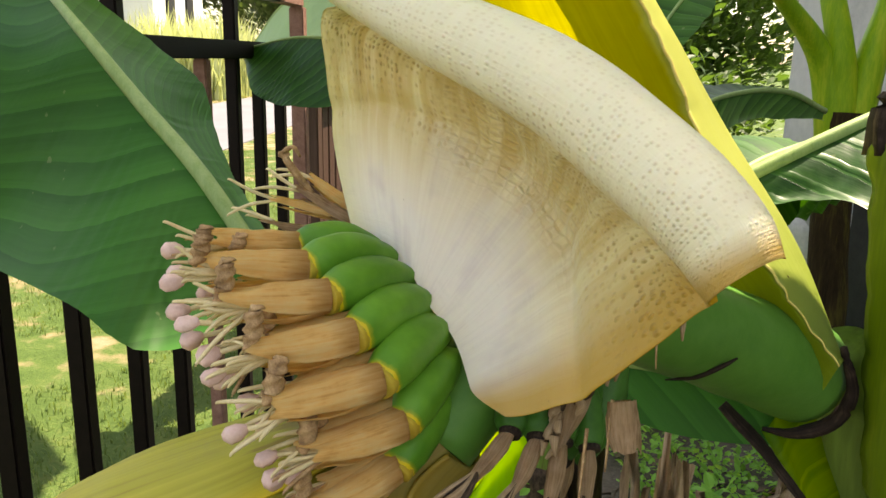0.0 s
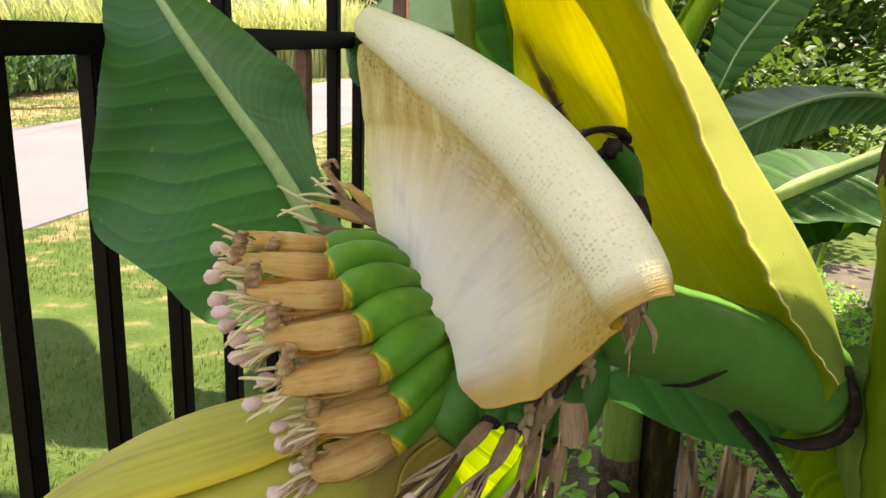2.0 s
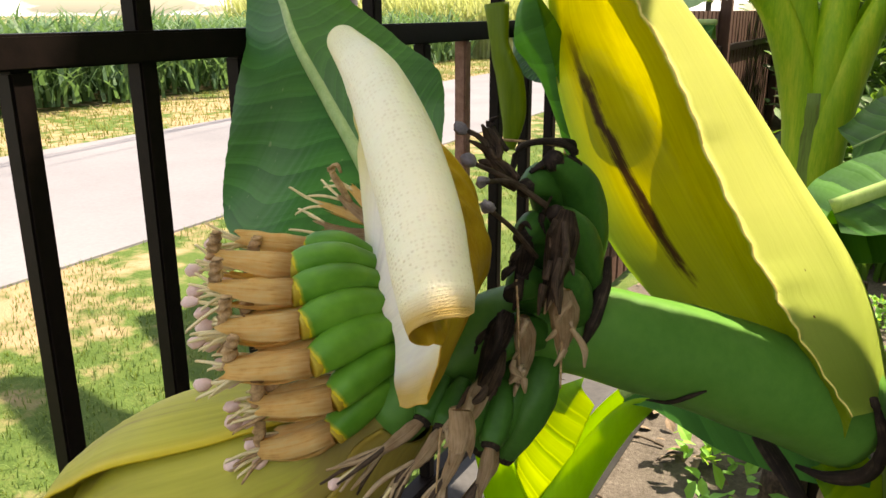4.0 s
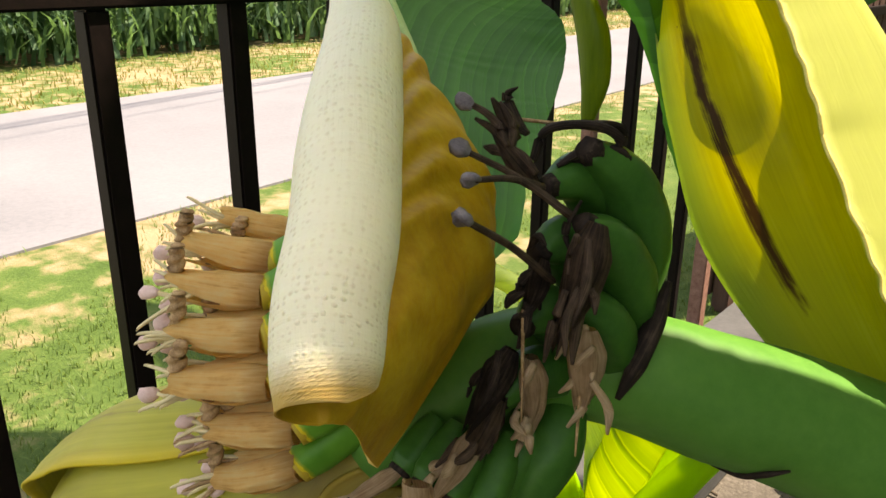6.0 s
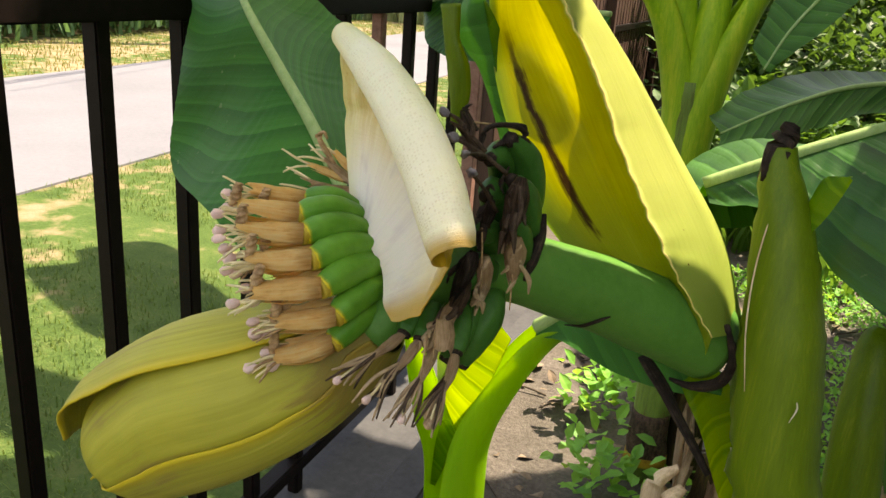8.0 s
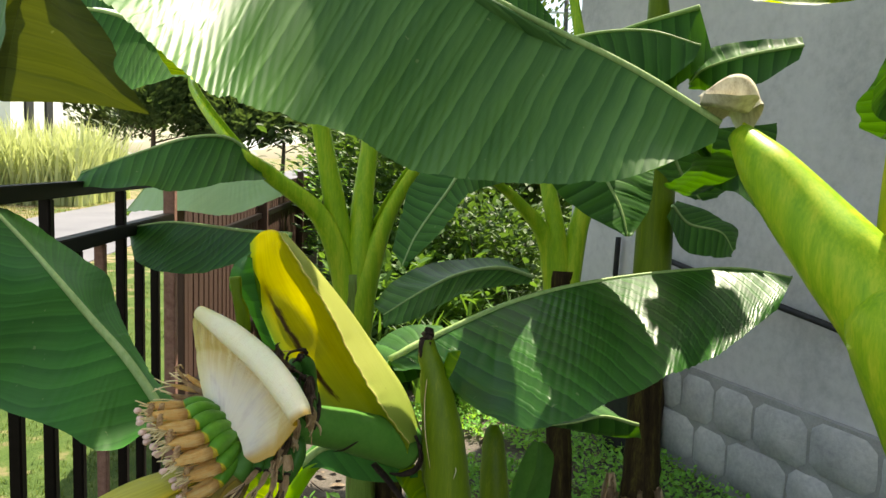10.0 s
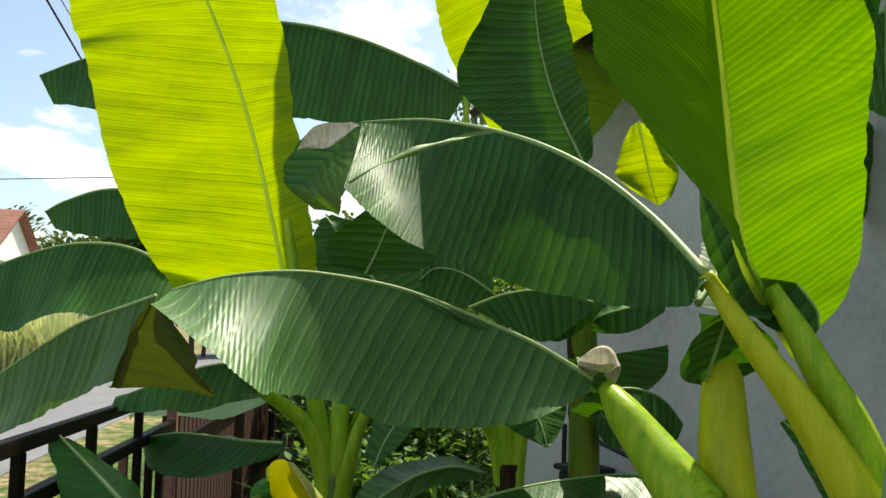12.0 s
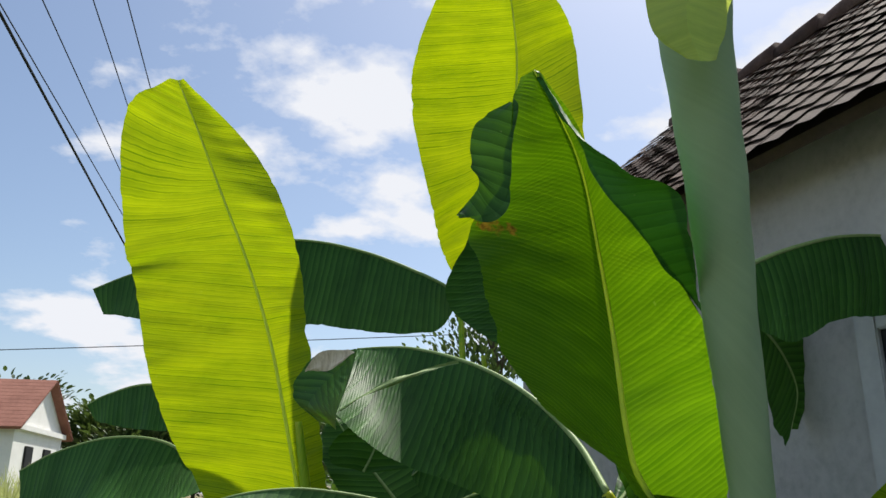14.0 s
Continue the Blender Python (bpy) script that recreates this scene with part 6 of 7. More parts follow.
leaf(plant_f, [(0.2, 1.0, 2.125), (0.137, 1.02, 2.055), (0.075, 1.05, 1.991), (0.035, 1.08, 1.928), (0.078, 1.1, 1.879)],
     [(0.215, 0.97, 2.11), (0.179, 0.76, 1.968), (0.146, 0.57, 1.857), (0.144, 0.7, 1.84), (0.14, 0.9, 1.836)],
     [(0.188, 1.02, 2.131), (0.071, 1.1, 2.125), (-0.015, 1.15, 2.033), (-0.018, 1.15, 1.972), (0.069, 1.12, 1.881)], rib=None, name="curled_tip")
# Pale strip added for the sky light that the fold catches.
leaf(plant_f, [(0.15, 0.548, 1.866), (0.235, 0.575, 1.922), (0.33, 0.61, 1.97), (0.43, 0.65, 2.008), (0.52, 0.69, 2.034)],
     [(0.1491, 0.5471, 1.8624), (0.2359, 0.5727, 1.9157), (0.3318, 0.6073, 1.9628), (0.4309, 0.6482, 2.0035), (0.52, 0.69, 2.0331)],
     [(0.15, 0.5516, 1.8687), (0.2327, 0.5808, 1.9292), (0.3264, 0.6172, 1.9781), (0.4273, 0.6563, 2.0134), (0.52, 0.6922, 2.0349)], rib=None, mat=RIB_DULL, n=60, m=4, pleat=0, name="fold_sheen", label="pale strip painted as sky sheen along the blade's fold")
leaf(plant_f, [(0.192, 0.97, 2.109), (0.12, 1.0, 2.079), (0.032, 1.04, 2.051)],
     [(0.183, 0.97, 2.098), (0.108, 1.0, 2.049), (0.044, 1.04, 2.048)],
     [(0.167, 0.98, 2.121), (0.074, 1.02, 2.112), (0.015, 1.05, 2.042)], rib=None, n=24, m=4, mat=PARCHED, name="dry_tip", label="pale dry leaf tip")
leaf(plant_f, [(1.038, 0.2, 1.492), (0.887, 0.12, 1.658), (0.842, 0.08, 1.775), (0.823, 0.08, 2.009), (0.791, 0.06, 2.222), (0.738, -0.0, 2.427), (0.655, -0.08, 2.548), (0.59, -0.12, 2.631)],
     [(1.025, 0.19, 1.505), (0.816, -0.02, 1.662), (0.675, -0.15, 1.727), (0.568, -0.2, 1.81), (0.505, -0.2, 1.905), (0.468, -0.18, 2.004), (0.446, -0.15, 2.105), (0.438, -0.11, 2.23), (0.525, -0.12, 2.365), (0.528, -0.14, 2.516), (0.559, -0.13, 2.607)],
     [(1.043, 0.2, 1.484), (1.115, 0.12, 1.649), (1.065, 0.02, 1.761), (0.998, -0.08, 1.88), (0.928, -0.2, 2.022), (0.827, -0.26, 2.116), (0.727, -0.28, 2.225), (0.665, -0.16, 2.471), (0.597, -0.12, 2.631)], rib=(0.014, 0.003), mat=LEAF_MID, pleat=0.0026, period=0.024, bulge=0.0)
# Darker leaf green stands in for light lost through the doubled blade.
leaf(plant_f, [(0.604, -0.12, 2.624), (0.662, -0.17, 2.459), (0.695, -0.24, 2.318), (0.728, -0.28, 2.221), (0.823, -0.26, 2.113), (0.932, -0.19, 2.024)],
     [(0.611, -0.12, 2.609), (0.663, -0.25, 2.393), (0.717, -0.4, 2.249), (0.775, -0.45, 2.206), (0.824, -0.42, 2.115), (0.921, -0.22, 2.02)],
     [(0.604, -0.12, 2.624), (0.664, -0.168, 2.459), (0.697, -0.238, 2.318), (0.73, -0.278, 2.221), (0.824, -0.259, 2.113), (0.932, -0.19, 2.024)], rib=None, mat=LEAF_DARK, name="folded_margin")
leaf(plant_f, [(0.532, -0.14, 2.528), (0.529, -0.13, 2.418), (0.522, -0.13, 2.318), (0.482, -0.13, 2.252), (0.405, -0.12, 2.239)],
     [(0.521, -0.13, 2.539), (0.444, -0.11, 2.488), (0.434, -0.1, 2.382), (0.458, -0.1, 2.319), (0.402, -0.1, 2.26)],
     [(0.532, -0.14, 2.528), (0.531, -0.128, 2.418), (0.524, -0.128, 2.318), (0.483, -0.129, 2.252), (0.405, -0.12, 2.239)], rib=None, name="folded_margin", wave=0.015)
leaf(plant_b, [(-0.011, 1.84, 1.608), (-0.094, 1.84, 1.955), (-0.186, 1.84, 2.307), (-0.308, 1.84, 2.649), (-0.453, 1.84, 2.979), (-0.604, 1.84, 3.323), (-0.724, 1.84, 3.585)],
     [(-0.425, 1.98, 1.604), (-0.612, 1.98, 1.882), (-0.753, 1.98, 2.21), (-0.847, 1.98, 2.582), (-0.925, 1.98, 2.803), (-0.973, 1.91, 3.424), (-0.766, 1.84, 3.594)],
     [(0.107, 1.72, 1.61), (0.058, 1.72, 1.947), (-0.01, 1.72, 2.29), (-0.05, 1.72, 2.547), (-0.131, 1.72, 2.84), (-0.326, 1.84, 3.221), (-0.698, 1.84, 3.593)], rib=(0.01, 0.003), mat=LEAF_YOUNG, period=0.026)
leaf(plant_c, [(0.797, 2.62, 2.747), (0.572, 2.572, 2.841), (0.238, 2.568, 2.958), (-0.124, 2.594, 3.02), (-0.544, 2.648, 2.987), (-1.049, 2.739, 2.828), (-1.261, 2.716, 2.717)],
     [(0.773, 2.56, 2.665), (0.626, 2.419, 2.482), (0.283, 2.395, 2.465), (-0.053, 2.403, 2.49), (-0.472, 2.45, 2.457), (-0.961, 2.578, 2.525), (-1.169, 2.643, 2.568)],
     [(0.783, 2.734, 2.704), (0.572, 2.716, 2.621), (0.238, 2.768, 2.691), (-0.124, 2.791, 2.755), (-0.544, 2.8, 2.761), (-1.049, 2.819, 2.661), (-1.261, 2.716, 2.717)], rib=(0.012, 0.003), period=0.03)
leaf(plant_c, [(1.10, 2.898, 2.56), (1.052, 2.783, 3.242), (1.127, 2.668, 3.769), (1.146, 2.553, 4.185), (1.103, 2.438, 4.516), (1.021, 2.323, 4.882)],
     [(1.00, 2.898, 2.60), (0.735, 2.783, 2.99), (0.632, 2.668, 3.291), (0.492, 2.553, 3.864), (0.509, 2.438, 4.226), (0.699, 2.323, 4.767)],
     [(1.40, 2.50, 2.45), (1.60, 2.45, 2.79), (1.56, 2.50, 3.45), (1.579, 2.668, 4.366), (1.473, 2.553, 4.624), (1.143, 2.38, 4.938)], rib=(0.011, 0.003), mat=LEAF_YOUNG, period=0.03)
leaf(plant_b, [(-0.471, 2.6, 1.695), (-0.755, 2.663, 1.882), (-1.066, 2.75, 1.914), (-1.376, 2.851, 1.837), (-1.571, 2.913, 1.739)],
     [(-0.487, 2.538, 1.666), (-0.74, 2.45, 1.569), (-1.044, 2.5, 1.577), (-1.294, 2.625, 1.496), (-1.509, 2.825, 1.571)],
     [(-0.471, 2.704, 1.65), (-0.755, 3.039, 1.721), (-1.066, 3.175, 1.731), (-1.376, 3.114, 1.725), (-1.571, 2.913, 1.739)], rib=(0.01, 0.003))
leaf(plant_b, [(-0.551, 2.975, 2.186), (-0.999, 3.163, 2.253), (-1.263, 3.288, 2.204), (-1.4, 3.35, 2.143)],
     [(-0.521, 2.851, 1.962), (-0.922, 3.038, 1.975), (-1.194, 3.2, 2.013), (-1.326, 3.3, 2.044)],
     [(-0.551, 3.064, 2.156), (-0.999, 3.524, 2.133), (-1.263, 3.574, 2.109), (-1.4, 3.35, 2.143)], rib=(0.009, 0.003))
leaf(plant_b, [(0.25, 1.5, 1.719), (0.282, 1.5, 1.785), (0.327, 1.5, 1.897), (0.37, 1.48, 1.987)],
     [(0.219, 1.48, 1.726), (0.12, 1.42, 1.752), (0.135, 1.42, 1.841), (0.276, 1.45, 1.963)],
     [(0.283, 1.5, 1.715), (0.474, 1.55, 1.749), (0.519, 1.58, 1.84), (0.412, 1.52, 1.94)], rib=(0.006, 0.002))
leaf(plant_l, [(-0.141, 0.62, 0.901), (-0.221, 0.66, 1.002), (-0.289, 0.7, 1.063), (-0.361, 0.74, 1.13), (-0.44, 0.82, 1.18), (-0.56, 0.92, 1.26)],
     [(-0.16, 0.60, 0.912), (-0.215, 0.53, 0.89), (-0.29, 0.55, 0.915), (-0.47, 0.72, 0.915), (-0.49, 0.78, 1.03), (-0.54, 0.87, 1.16), (-0.58, 0.92, 1.23)],
     [(-0.135, 0.66, 0.92), (-0.235, 0.86, 0.945), (-0.36, 1.12, 0.985), (-0.40, 1.20, 1.045), (-0.45, 1.12, 1.12), (-0.56, 1.04, 1.23)], rib=(0.009, 0.003), period=0.02, slant=1.0, pleat=0.0008, crumple=0.45, mat=LEAF_DARK)
# Pale rolled-leaf colour stands in for the sheen on this leaf.
leaf(plant_c, [(-0.068, 2.35, 1.245), (-0.223, 2.4, 1.305), (-0.4, 2.45, 1.318), (-0.595, 2.55, 1.272), (-0.753, 2.65, 1.115)],
     [(-0.07, 2.33, 1.234), (-0.175, 2.33, 1.179), (-0.309, 2.36, 1.129), (-0.451, 2.42, 1.134), (-0.623, 2.5, 1.129), (-0.75, 2.64, 1.112)],
     [(-0.068, 2.37, 1.215), (-0.223, 2.58, 1.275), (-0.4, 2.79, 1.288), (-0.595, 2.73, 1.242), (-0.753, 2.67, 1.085)], rib=(0.008, 0.002), slant=0.8, mat=LEAF_PALE)
leaf(plant_b, [(-0.014, 1.55, 1.139), (-0.143, 1.62, 1.139), (-0.268, 1.7, 1.145), (-0.399, 1.77, 1.147), (-0.533, 1.84, 1.12)],
     [(-0.017, 1.52, 1.111), (-0.143, 1.58, 1.061), (-0.268, 1.66, 1.01), (-0.405, 1.73, 1.001), (-0.494, 1.79, 1.025), (-0.534, 1.835, 1.107)],
     [(-0.014, 1.57, 1.104), (-0.143, 1.74, 1.104), (-0.268, 1.92, 1.11), (-0.399, 1.89, 1.112), (-0.533, 1.86, 1.085)], rib=(0.006, 0.002), slant=0.8, mat=LEAF_DEEP)
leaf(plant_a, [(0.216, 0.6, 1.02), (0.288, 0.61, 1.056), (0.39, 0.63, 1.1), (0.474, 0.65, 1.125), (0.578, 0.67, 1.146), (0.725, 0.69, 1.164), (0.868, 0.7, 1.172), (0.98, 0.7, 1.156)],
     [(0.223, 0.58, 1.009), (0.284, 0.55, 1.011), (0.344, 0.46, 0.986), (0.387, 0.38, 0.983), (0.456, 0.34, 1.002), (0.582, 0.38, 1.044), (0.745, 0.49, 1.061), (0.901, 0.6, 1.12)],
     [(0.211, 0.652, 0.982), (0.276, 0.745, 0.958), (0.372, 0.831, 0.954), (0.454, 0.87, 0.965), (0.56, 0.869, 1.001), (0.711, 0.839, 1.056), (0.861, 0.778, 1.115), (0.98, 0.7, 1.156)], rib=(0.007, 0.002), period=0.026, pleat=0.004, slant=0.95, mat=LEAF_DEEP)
leaf(plant_a, [(-0.004, 0.55, 1.195), (-0.003, 0.58, 1.151), (0.012, 0.6, 1.08), (0.039, 0.6, 1.02), (0.055, 0.59, 0.993)],
     [(-0.024, 0.6, 1.195), (-0.062, 0.63, 1.151), (-0.042, 0.64, 1.095), (-0.003, 0.63, 1.052), (0.047, 0.6, 0.99)],
     [(-0.003, 0.55, 1.195), (0.0, 0.58, 1.151), (0.016, 0.6, 1.08), (0.041, 0.6, 1.02), (0.055, 0.59, 0.993)], rib=None, n=40, m=6, mat=LEAF_DARK, wave=0.02)
leaf(plant_s, [(0.075, 0.60, 0.842), (0.113, 0.59, 0.874), (0.155, 0.57, 0.880), (0.205, 0.55, 0.874), (0.262, 0.53, 0.858)],
     [(0.074, 0.59, 0.838), (0.118, 0.56, 0.846), (0.165, 0.54, 0.838), (0.215, 0.52, 0.842), (0.262, 0.51, 0.850)],
     [(0.080, 0.62, 0.850), (0.118, 0.66, 0.862), (0.160, 0.66, 0.866), (0.210, 0.62, 0.866), (0.262, 0.55, 0.860)], n=50, m=6, slant=0.8, pleat=0.0004, mat=LEAF_DARK)
leaf(plant_s, [(0.048, 0.6, 0.823), (0.025, 0.6, 0.762), (-0.011, 0.61, 0.667), (-0.031, 0.62, 0.599)],
     [(0.026, 0.62, 0.837), (-0.03, 0.64, 0.789), (-0.049, 0.64, 0.709), (-0.045, 0.63, 0.597)],
     [(0.049, 0.6, 0.823), (0.029, 0.6, 0.762), (-0.008, 0.61, 0.667), (-0.031, 0.62, 0.599)], mat=LEAF_YOUNG, rib=None, n=40, m=6, wave=0.01)
leaf(plant_a, [(0.522, 0.9, 0.568), (0.528, 0.88, 0.654), (0.543, 0.87, 0.722), (0.546, 0.87, 0.778)],
     [(0.511, 0.88, 0.577), (0.488, 0.86, 0.661), (0.495, 0.86, 0.734), (0.531, 0.87, 0.781)],
     [(0.539, 0.92, 0.552), (0.589, 0.93, 0.633), (0.592, 0.92, 0.714), (0.564, 0.88, 0.772)], mat=PEDUNCLE, pleat=0, rib=None, n=40, m=6)
leaf(plant_f, [(0.711, 1.1, 1.435), (0.695, 1.0, 1.347), (0.722, 0.95, 1.269), (0.732, 0.92, 1.209)],
     [(0.555, 0.95, 1.345), (0.568, 0.93, 1.312), (0.636, 0.92, 1.255), (0.724, 0.92, 1.206)],
     [(0.87, 1.15, 1.428), (0.831, 1.05, 1.337), (0.803, 1.0, 1.263), (0.741, 0.93, 1.207)], rib=(0.006, 0.002))
leaf(plant_d, [(0.894, 1.0, 1.706), (0.782, 1.1, 1.675), (0.694, 1.2, 1.641), (0.64, 1.3, 1.622)],
     [(0.906, 0.95, 1.596), (0.808, 0.98, 1.506), (0.728, 1.08, 1.523), (0.655, 1.25, 1.602)],
     [(0.894, 1.059, 1.701), (0.782, 1.341, 1.656), (0.694, 1.391, 1.626), (0.64, 1.3, 1.622)], rib=(0.006, 0.002))
leaf(plant_f, [(0.916, 0.35, 1.429), (0.911, 0.28, 1.512), (0.886, 0.2, 1.557), (0.857, 0.12, 1.578)],
     [(0.894, 0.33, 1.424), (0.834, 0.3, 1.445), (0.83, 0.25, 1.52), (0.838, 0.12, 1.578)],
     [(0.991, 0.38, 1.424), (1.066, 0.35, 1.463), (1.056, 0.3, 1.505), (0.896, 0.15, 1.572)], rib=(0.006, 0.002))
leaf(plant_f, [(0.846, 0.8, 1.365), (0.933, 0.8, 1.38), (1.029, 0.82, 1.351), (1.103, 0.85, 1.279)],
     [(0.831, 0.78, 1.326), (0.896, 0.75, 1.302), (0.966, 0.75, 1.240), (1.072, 0.82, 1.24)],
     [(0.846, 0.86, 1.356), (0.933, 1.0, 1.35), (1.029, 1.02, 1.321), (1.103, 0.89, 1.273)], rib=(0.005, 0.002))
leaf(plant_f, [(0.852, 0.25, 1.59), (0.979, 0.35, 1.711), (1.098, 0.5, 1.885), (1.136, 0.6, 2.069), (1.14, 0.7, 2.243)],
     [(0.842, 0.25, 1.59), (0.937, 0.4, 1.718), (1.029, 0.55, 1.895), (1.088, 0.65, 2.083), (1.137, 0.72, 2.251)],
     [(0.921, 0.1, 1.56), (1.035, 0.2, 1.688), (1.123, 0.35, 1.849), (1.18, 0.5, 2.038), (1.197, 0.65, 2.226)], rib=(0.008, 0.003))
leaf(plant_d, [(1.511, 0.75, 2.398), (1.766, 0.8, 2.509), (2.031, 0.85, 2.585), (2.349, 0.9, 2.601), (2.688, 0.95, 2.526)],
     [(1.489, 0.7, 2.224), (1.662, 0.7, 2.141), (1.87, 0.75, 2.227), (2.173, 0.8, 2.279), (2.576, 0.9, 2.305)],
     [(1.511, 0.757, 2.362), (1.766, 0.826, 2.38), (2.031, 0.879, 2.439), (2.349, 0.918, 2.511), (2.688, 0.95, 2.526)], rib=(0.01, 0.003))
leaf(plant_d, [(1.8, 1.2, 2.342), (1.934, 1.25, 2.215), (2.017, 1.3, 2.062), (1.972, 1.3, 1.901)],
     [(1.765, 1.2, 2.248), (1.817, 1.2, 2.067), (1.873, 1.25, 1.918), (1.927, 1.28, 1.832)],
     [(1.87, 1.25, 2.404), (2.07, 1.3, 2.276), (2.126, 1.35, 2.094), (2.02, 1.32, 1.903)], rib=(0.008, 0.003), tears=0.06)
leaf(plant_f, [(1.417, 0.3, 1.404), (1.504, 0.3, 1.498), (1.593, 0.3, 1.582), (1.718, 0.32, 1.684)],
     [(1.403, 0.3, 1.417), (1.414, 0.28, 1.5), (1.513, 0.28, 1.568), (1.688, 0.3, 1.698)],
     [(1.472, 0.25, 1.382), (1.572, 0.25, 1.461), (1.668, 0.26, 1.542), (1.732, 0.3, 1.655)], rib=(0.008, 0.003), mat=LEAF_YOUNG)
leaf(plant_f, [(1.348, 0.5, 1.122), (1.326, 0.55, 1.206), (1.301, 0.6, 1.267), (1.261, 0.62, 1.314)],
     [(1.303, 0.52, 1.132), (1.279, 0.57, 1.216), (1.27, 0.6, 1.267), (1.253, 0.62, 1.307)],
     [(1.408, 0.5, 1.147), (1.389, 0.55, 1.259), (1.335, 0.58, 1.311), (1.276, 0.62, 1.318)], rib=(0.006, 0.002))
leaf(plant_b, [(-0.116, 1.68, 1.32), (-0.183, 1.6, 1.396), (-0.275, 1.5, 1.397), (-0.415, 1.45, 1.346), (-0.544, 1.45, 1.295)],
     [(-0.09, 1.6, 1.287), (-0.169, 1.5, 1.284), (-0.288, 1.4, 1.257), (-0.391, 1.35, 1.269), (-0.546, 1.4, 1.265)],
     [(-0.116, 1.739, 1.313), (-0.183, 1.815, 1.37), (-0.275, 1.743, 1.368), (-0.415, 1.6, 1.328), (-0.544, 1.45, 1.295)], rib=(0.007, 0.002))
leaf(plant_c, [(0.604, 1.75, 1.343), (0.494, 1.65, 1.347), (0.42, 1.6, 1.258), (0.336, 1.55, 1.144), (0.295, 1.5, 1.063)],
     [(0.62, 1.7, 1.299), (0.52, 1.6, 1.278), (0.457, 1.55, 1.234), (0.399, 1.5, 1.164), (0.309, 1.5, 1.057)],
     [(0.593, 1.8, 1.404), (0.444, 1.75, 1.421), (0.341, 1.7, 1.297), (0.297, 1.65, 1.208), (0.268, 1.55, 1.099)], rib=(0.007, 0.002))
leaf(plant_c, [(0.691, 1.6, 1.021), (0.576, 1.5, 1.06), (0.448, 1.4, 1.057), (0.334, 1.3, 1.023), (0.234, 1.25, 0.97)],
     [(0.672, 1.55, 1.005), (0.518, 1.4, 1.018), (0.411, 1.3, 1.001), (0.317, 1.22, 0.972), (0.233, 1.2, 0.948)],
     [(0.699, 1.7, 1.032), (0.587, 1.7, 1.058), (0.448, 1.6, 1.061), (0.296, 1.5, 1.036), (0.21, 1.3, 0.992)], rib=(0.007, 0.002))
leaf(plant_a, [(0.324, 0.75, 1.035), (0.267, 0.7, 1.025), (0.223, 0.65, 1.009), (0.199, 0.6, 0.98)],
     [(0.33, 0.8, 1.031), (0.266, 0.8, 1.035), (0.202, 0.75, 1.013), (0.184, 0.65, 0.991)],
     [(0.329, 0.743, 1.023), (0.286, 0.671, 0.977), (0.238, 0.627, 0.971), (0.199, 0.6, 0.98)], rib=(0.005, 0.002))
leaf(plant_a, [(0.734, 0.8, 0.837), (0.662, 0.8, 0.855), (0.604, 0.8, 0.843), (0.546, 0.8, 0.836)],
     [(0.749, 0.82, 0.804), (0.706, 0.84, 0.789), (0.633, 0.84, 0.799), (0.563, 0.82, 0.825)],
     [(0.734, 0.836, 0.835), (0.662, 0.945, 0.845), (0.604, 0.915, 0.835), (0.546, 0.8, 0.836)], mat=LEAF, rib=(0.004, 0.001))
leaf(plant_d, [(1.153, 1.7, 1.24), (1.235, 1.75, 1.18), (1.367, 1.8, 1.152), (1.44, 1.85, 1.085)],
     [(1.119, 1.65, 1.21), (1.19, 1.7, 1.103), (1.319, 1.75, 1.073), (1.418, 1.82, 1.067)],
     [(1.214, 1.8, 1.256), (1.349, 1.85, 1.213), (1.473, 1.9, 1.159), (1.465, 1.88, 1.092)], rib=(0.006, 0.002))
leaf(plant_d, [(0.914, 1.2, 1.446), (0.978, 1.25, 1.351), (1.053, 1.3, 1.284), (1.06, 1.3, 1.278)],
     [(0.879, 1.2, 1.444), (0.878, 1.2, 1.366), (0.973, 1.25, 1.304), (1.054, 1.3, 1.277)],
     [(1.319, 1.4, 1.49), (1.299, 1.4, 1.375), (1.171, 1.35, 1.303), (1.067, 1.3, 1.276)], rib=(0.006, 0.002))
leaf(plant_d, [(1.166, 1.853, 2.213), (1.053, 1.853, 2.446), (0.977, 1.853, 2.697), (0.951, 1.853, 2.93), (0.964, 1.853, 3.116)],
     [(1.116, 1.853, 2.223), (0.789, 1.796, 2.343), (0.607, 1.74, 2.525), (0.723, 1.74, 2.817), (0.885, 1.796, 3.079)],
     [(1.213, 1.909, 2.264), (1.226, 1.966, 2.537), (1.155, 1.966, 2.745), (1.085, 1.909, 2.962), (0.99, 1.853, 3.113)], rib=(0.007, 0.002))
leaf(plant_f, [(0.668, 0.47, 1.464), (0.704, 0.46, 1.459), (0.734, 0.45, 1.44)],
     [(0.671, 0.46, 1.458), (0.691, 0.44, 1.431), (0.73, 0.44, 1.431)],
     [(0.685, 0.48, 1.47), (0.76, 0.5, 1.492), (0.79, 0.48, 1.446)], mat=PARCHED, rib=None, n=40, m=8, wave=0.05, tears=0.03, bulge=0.5, name="dry_scrap")
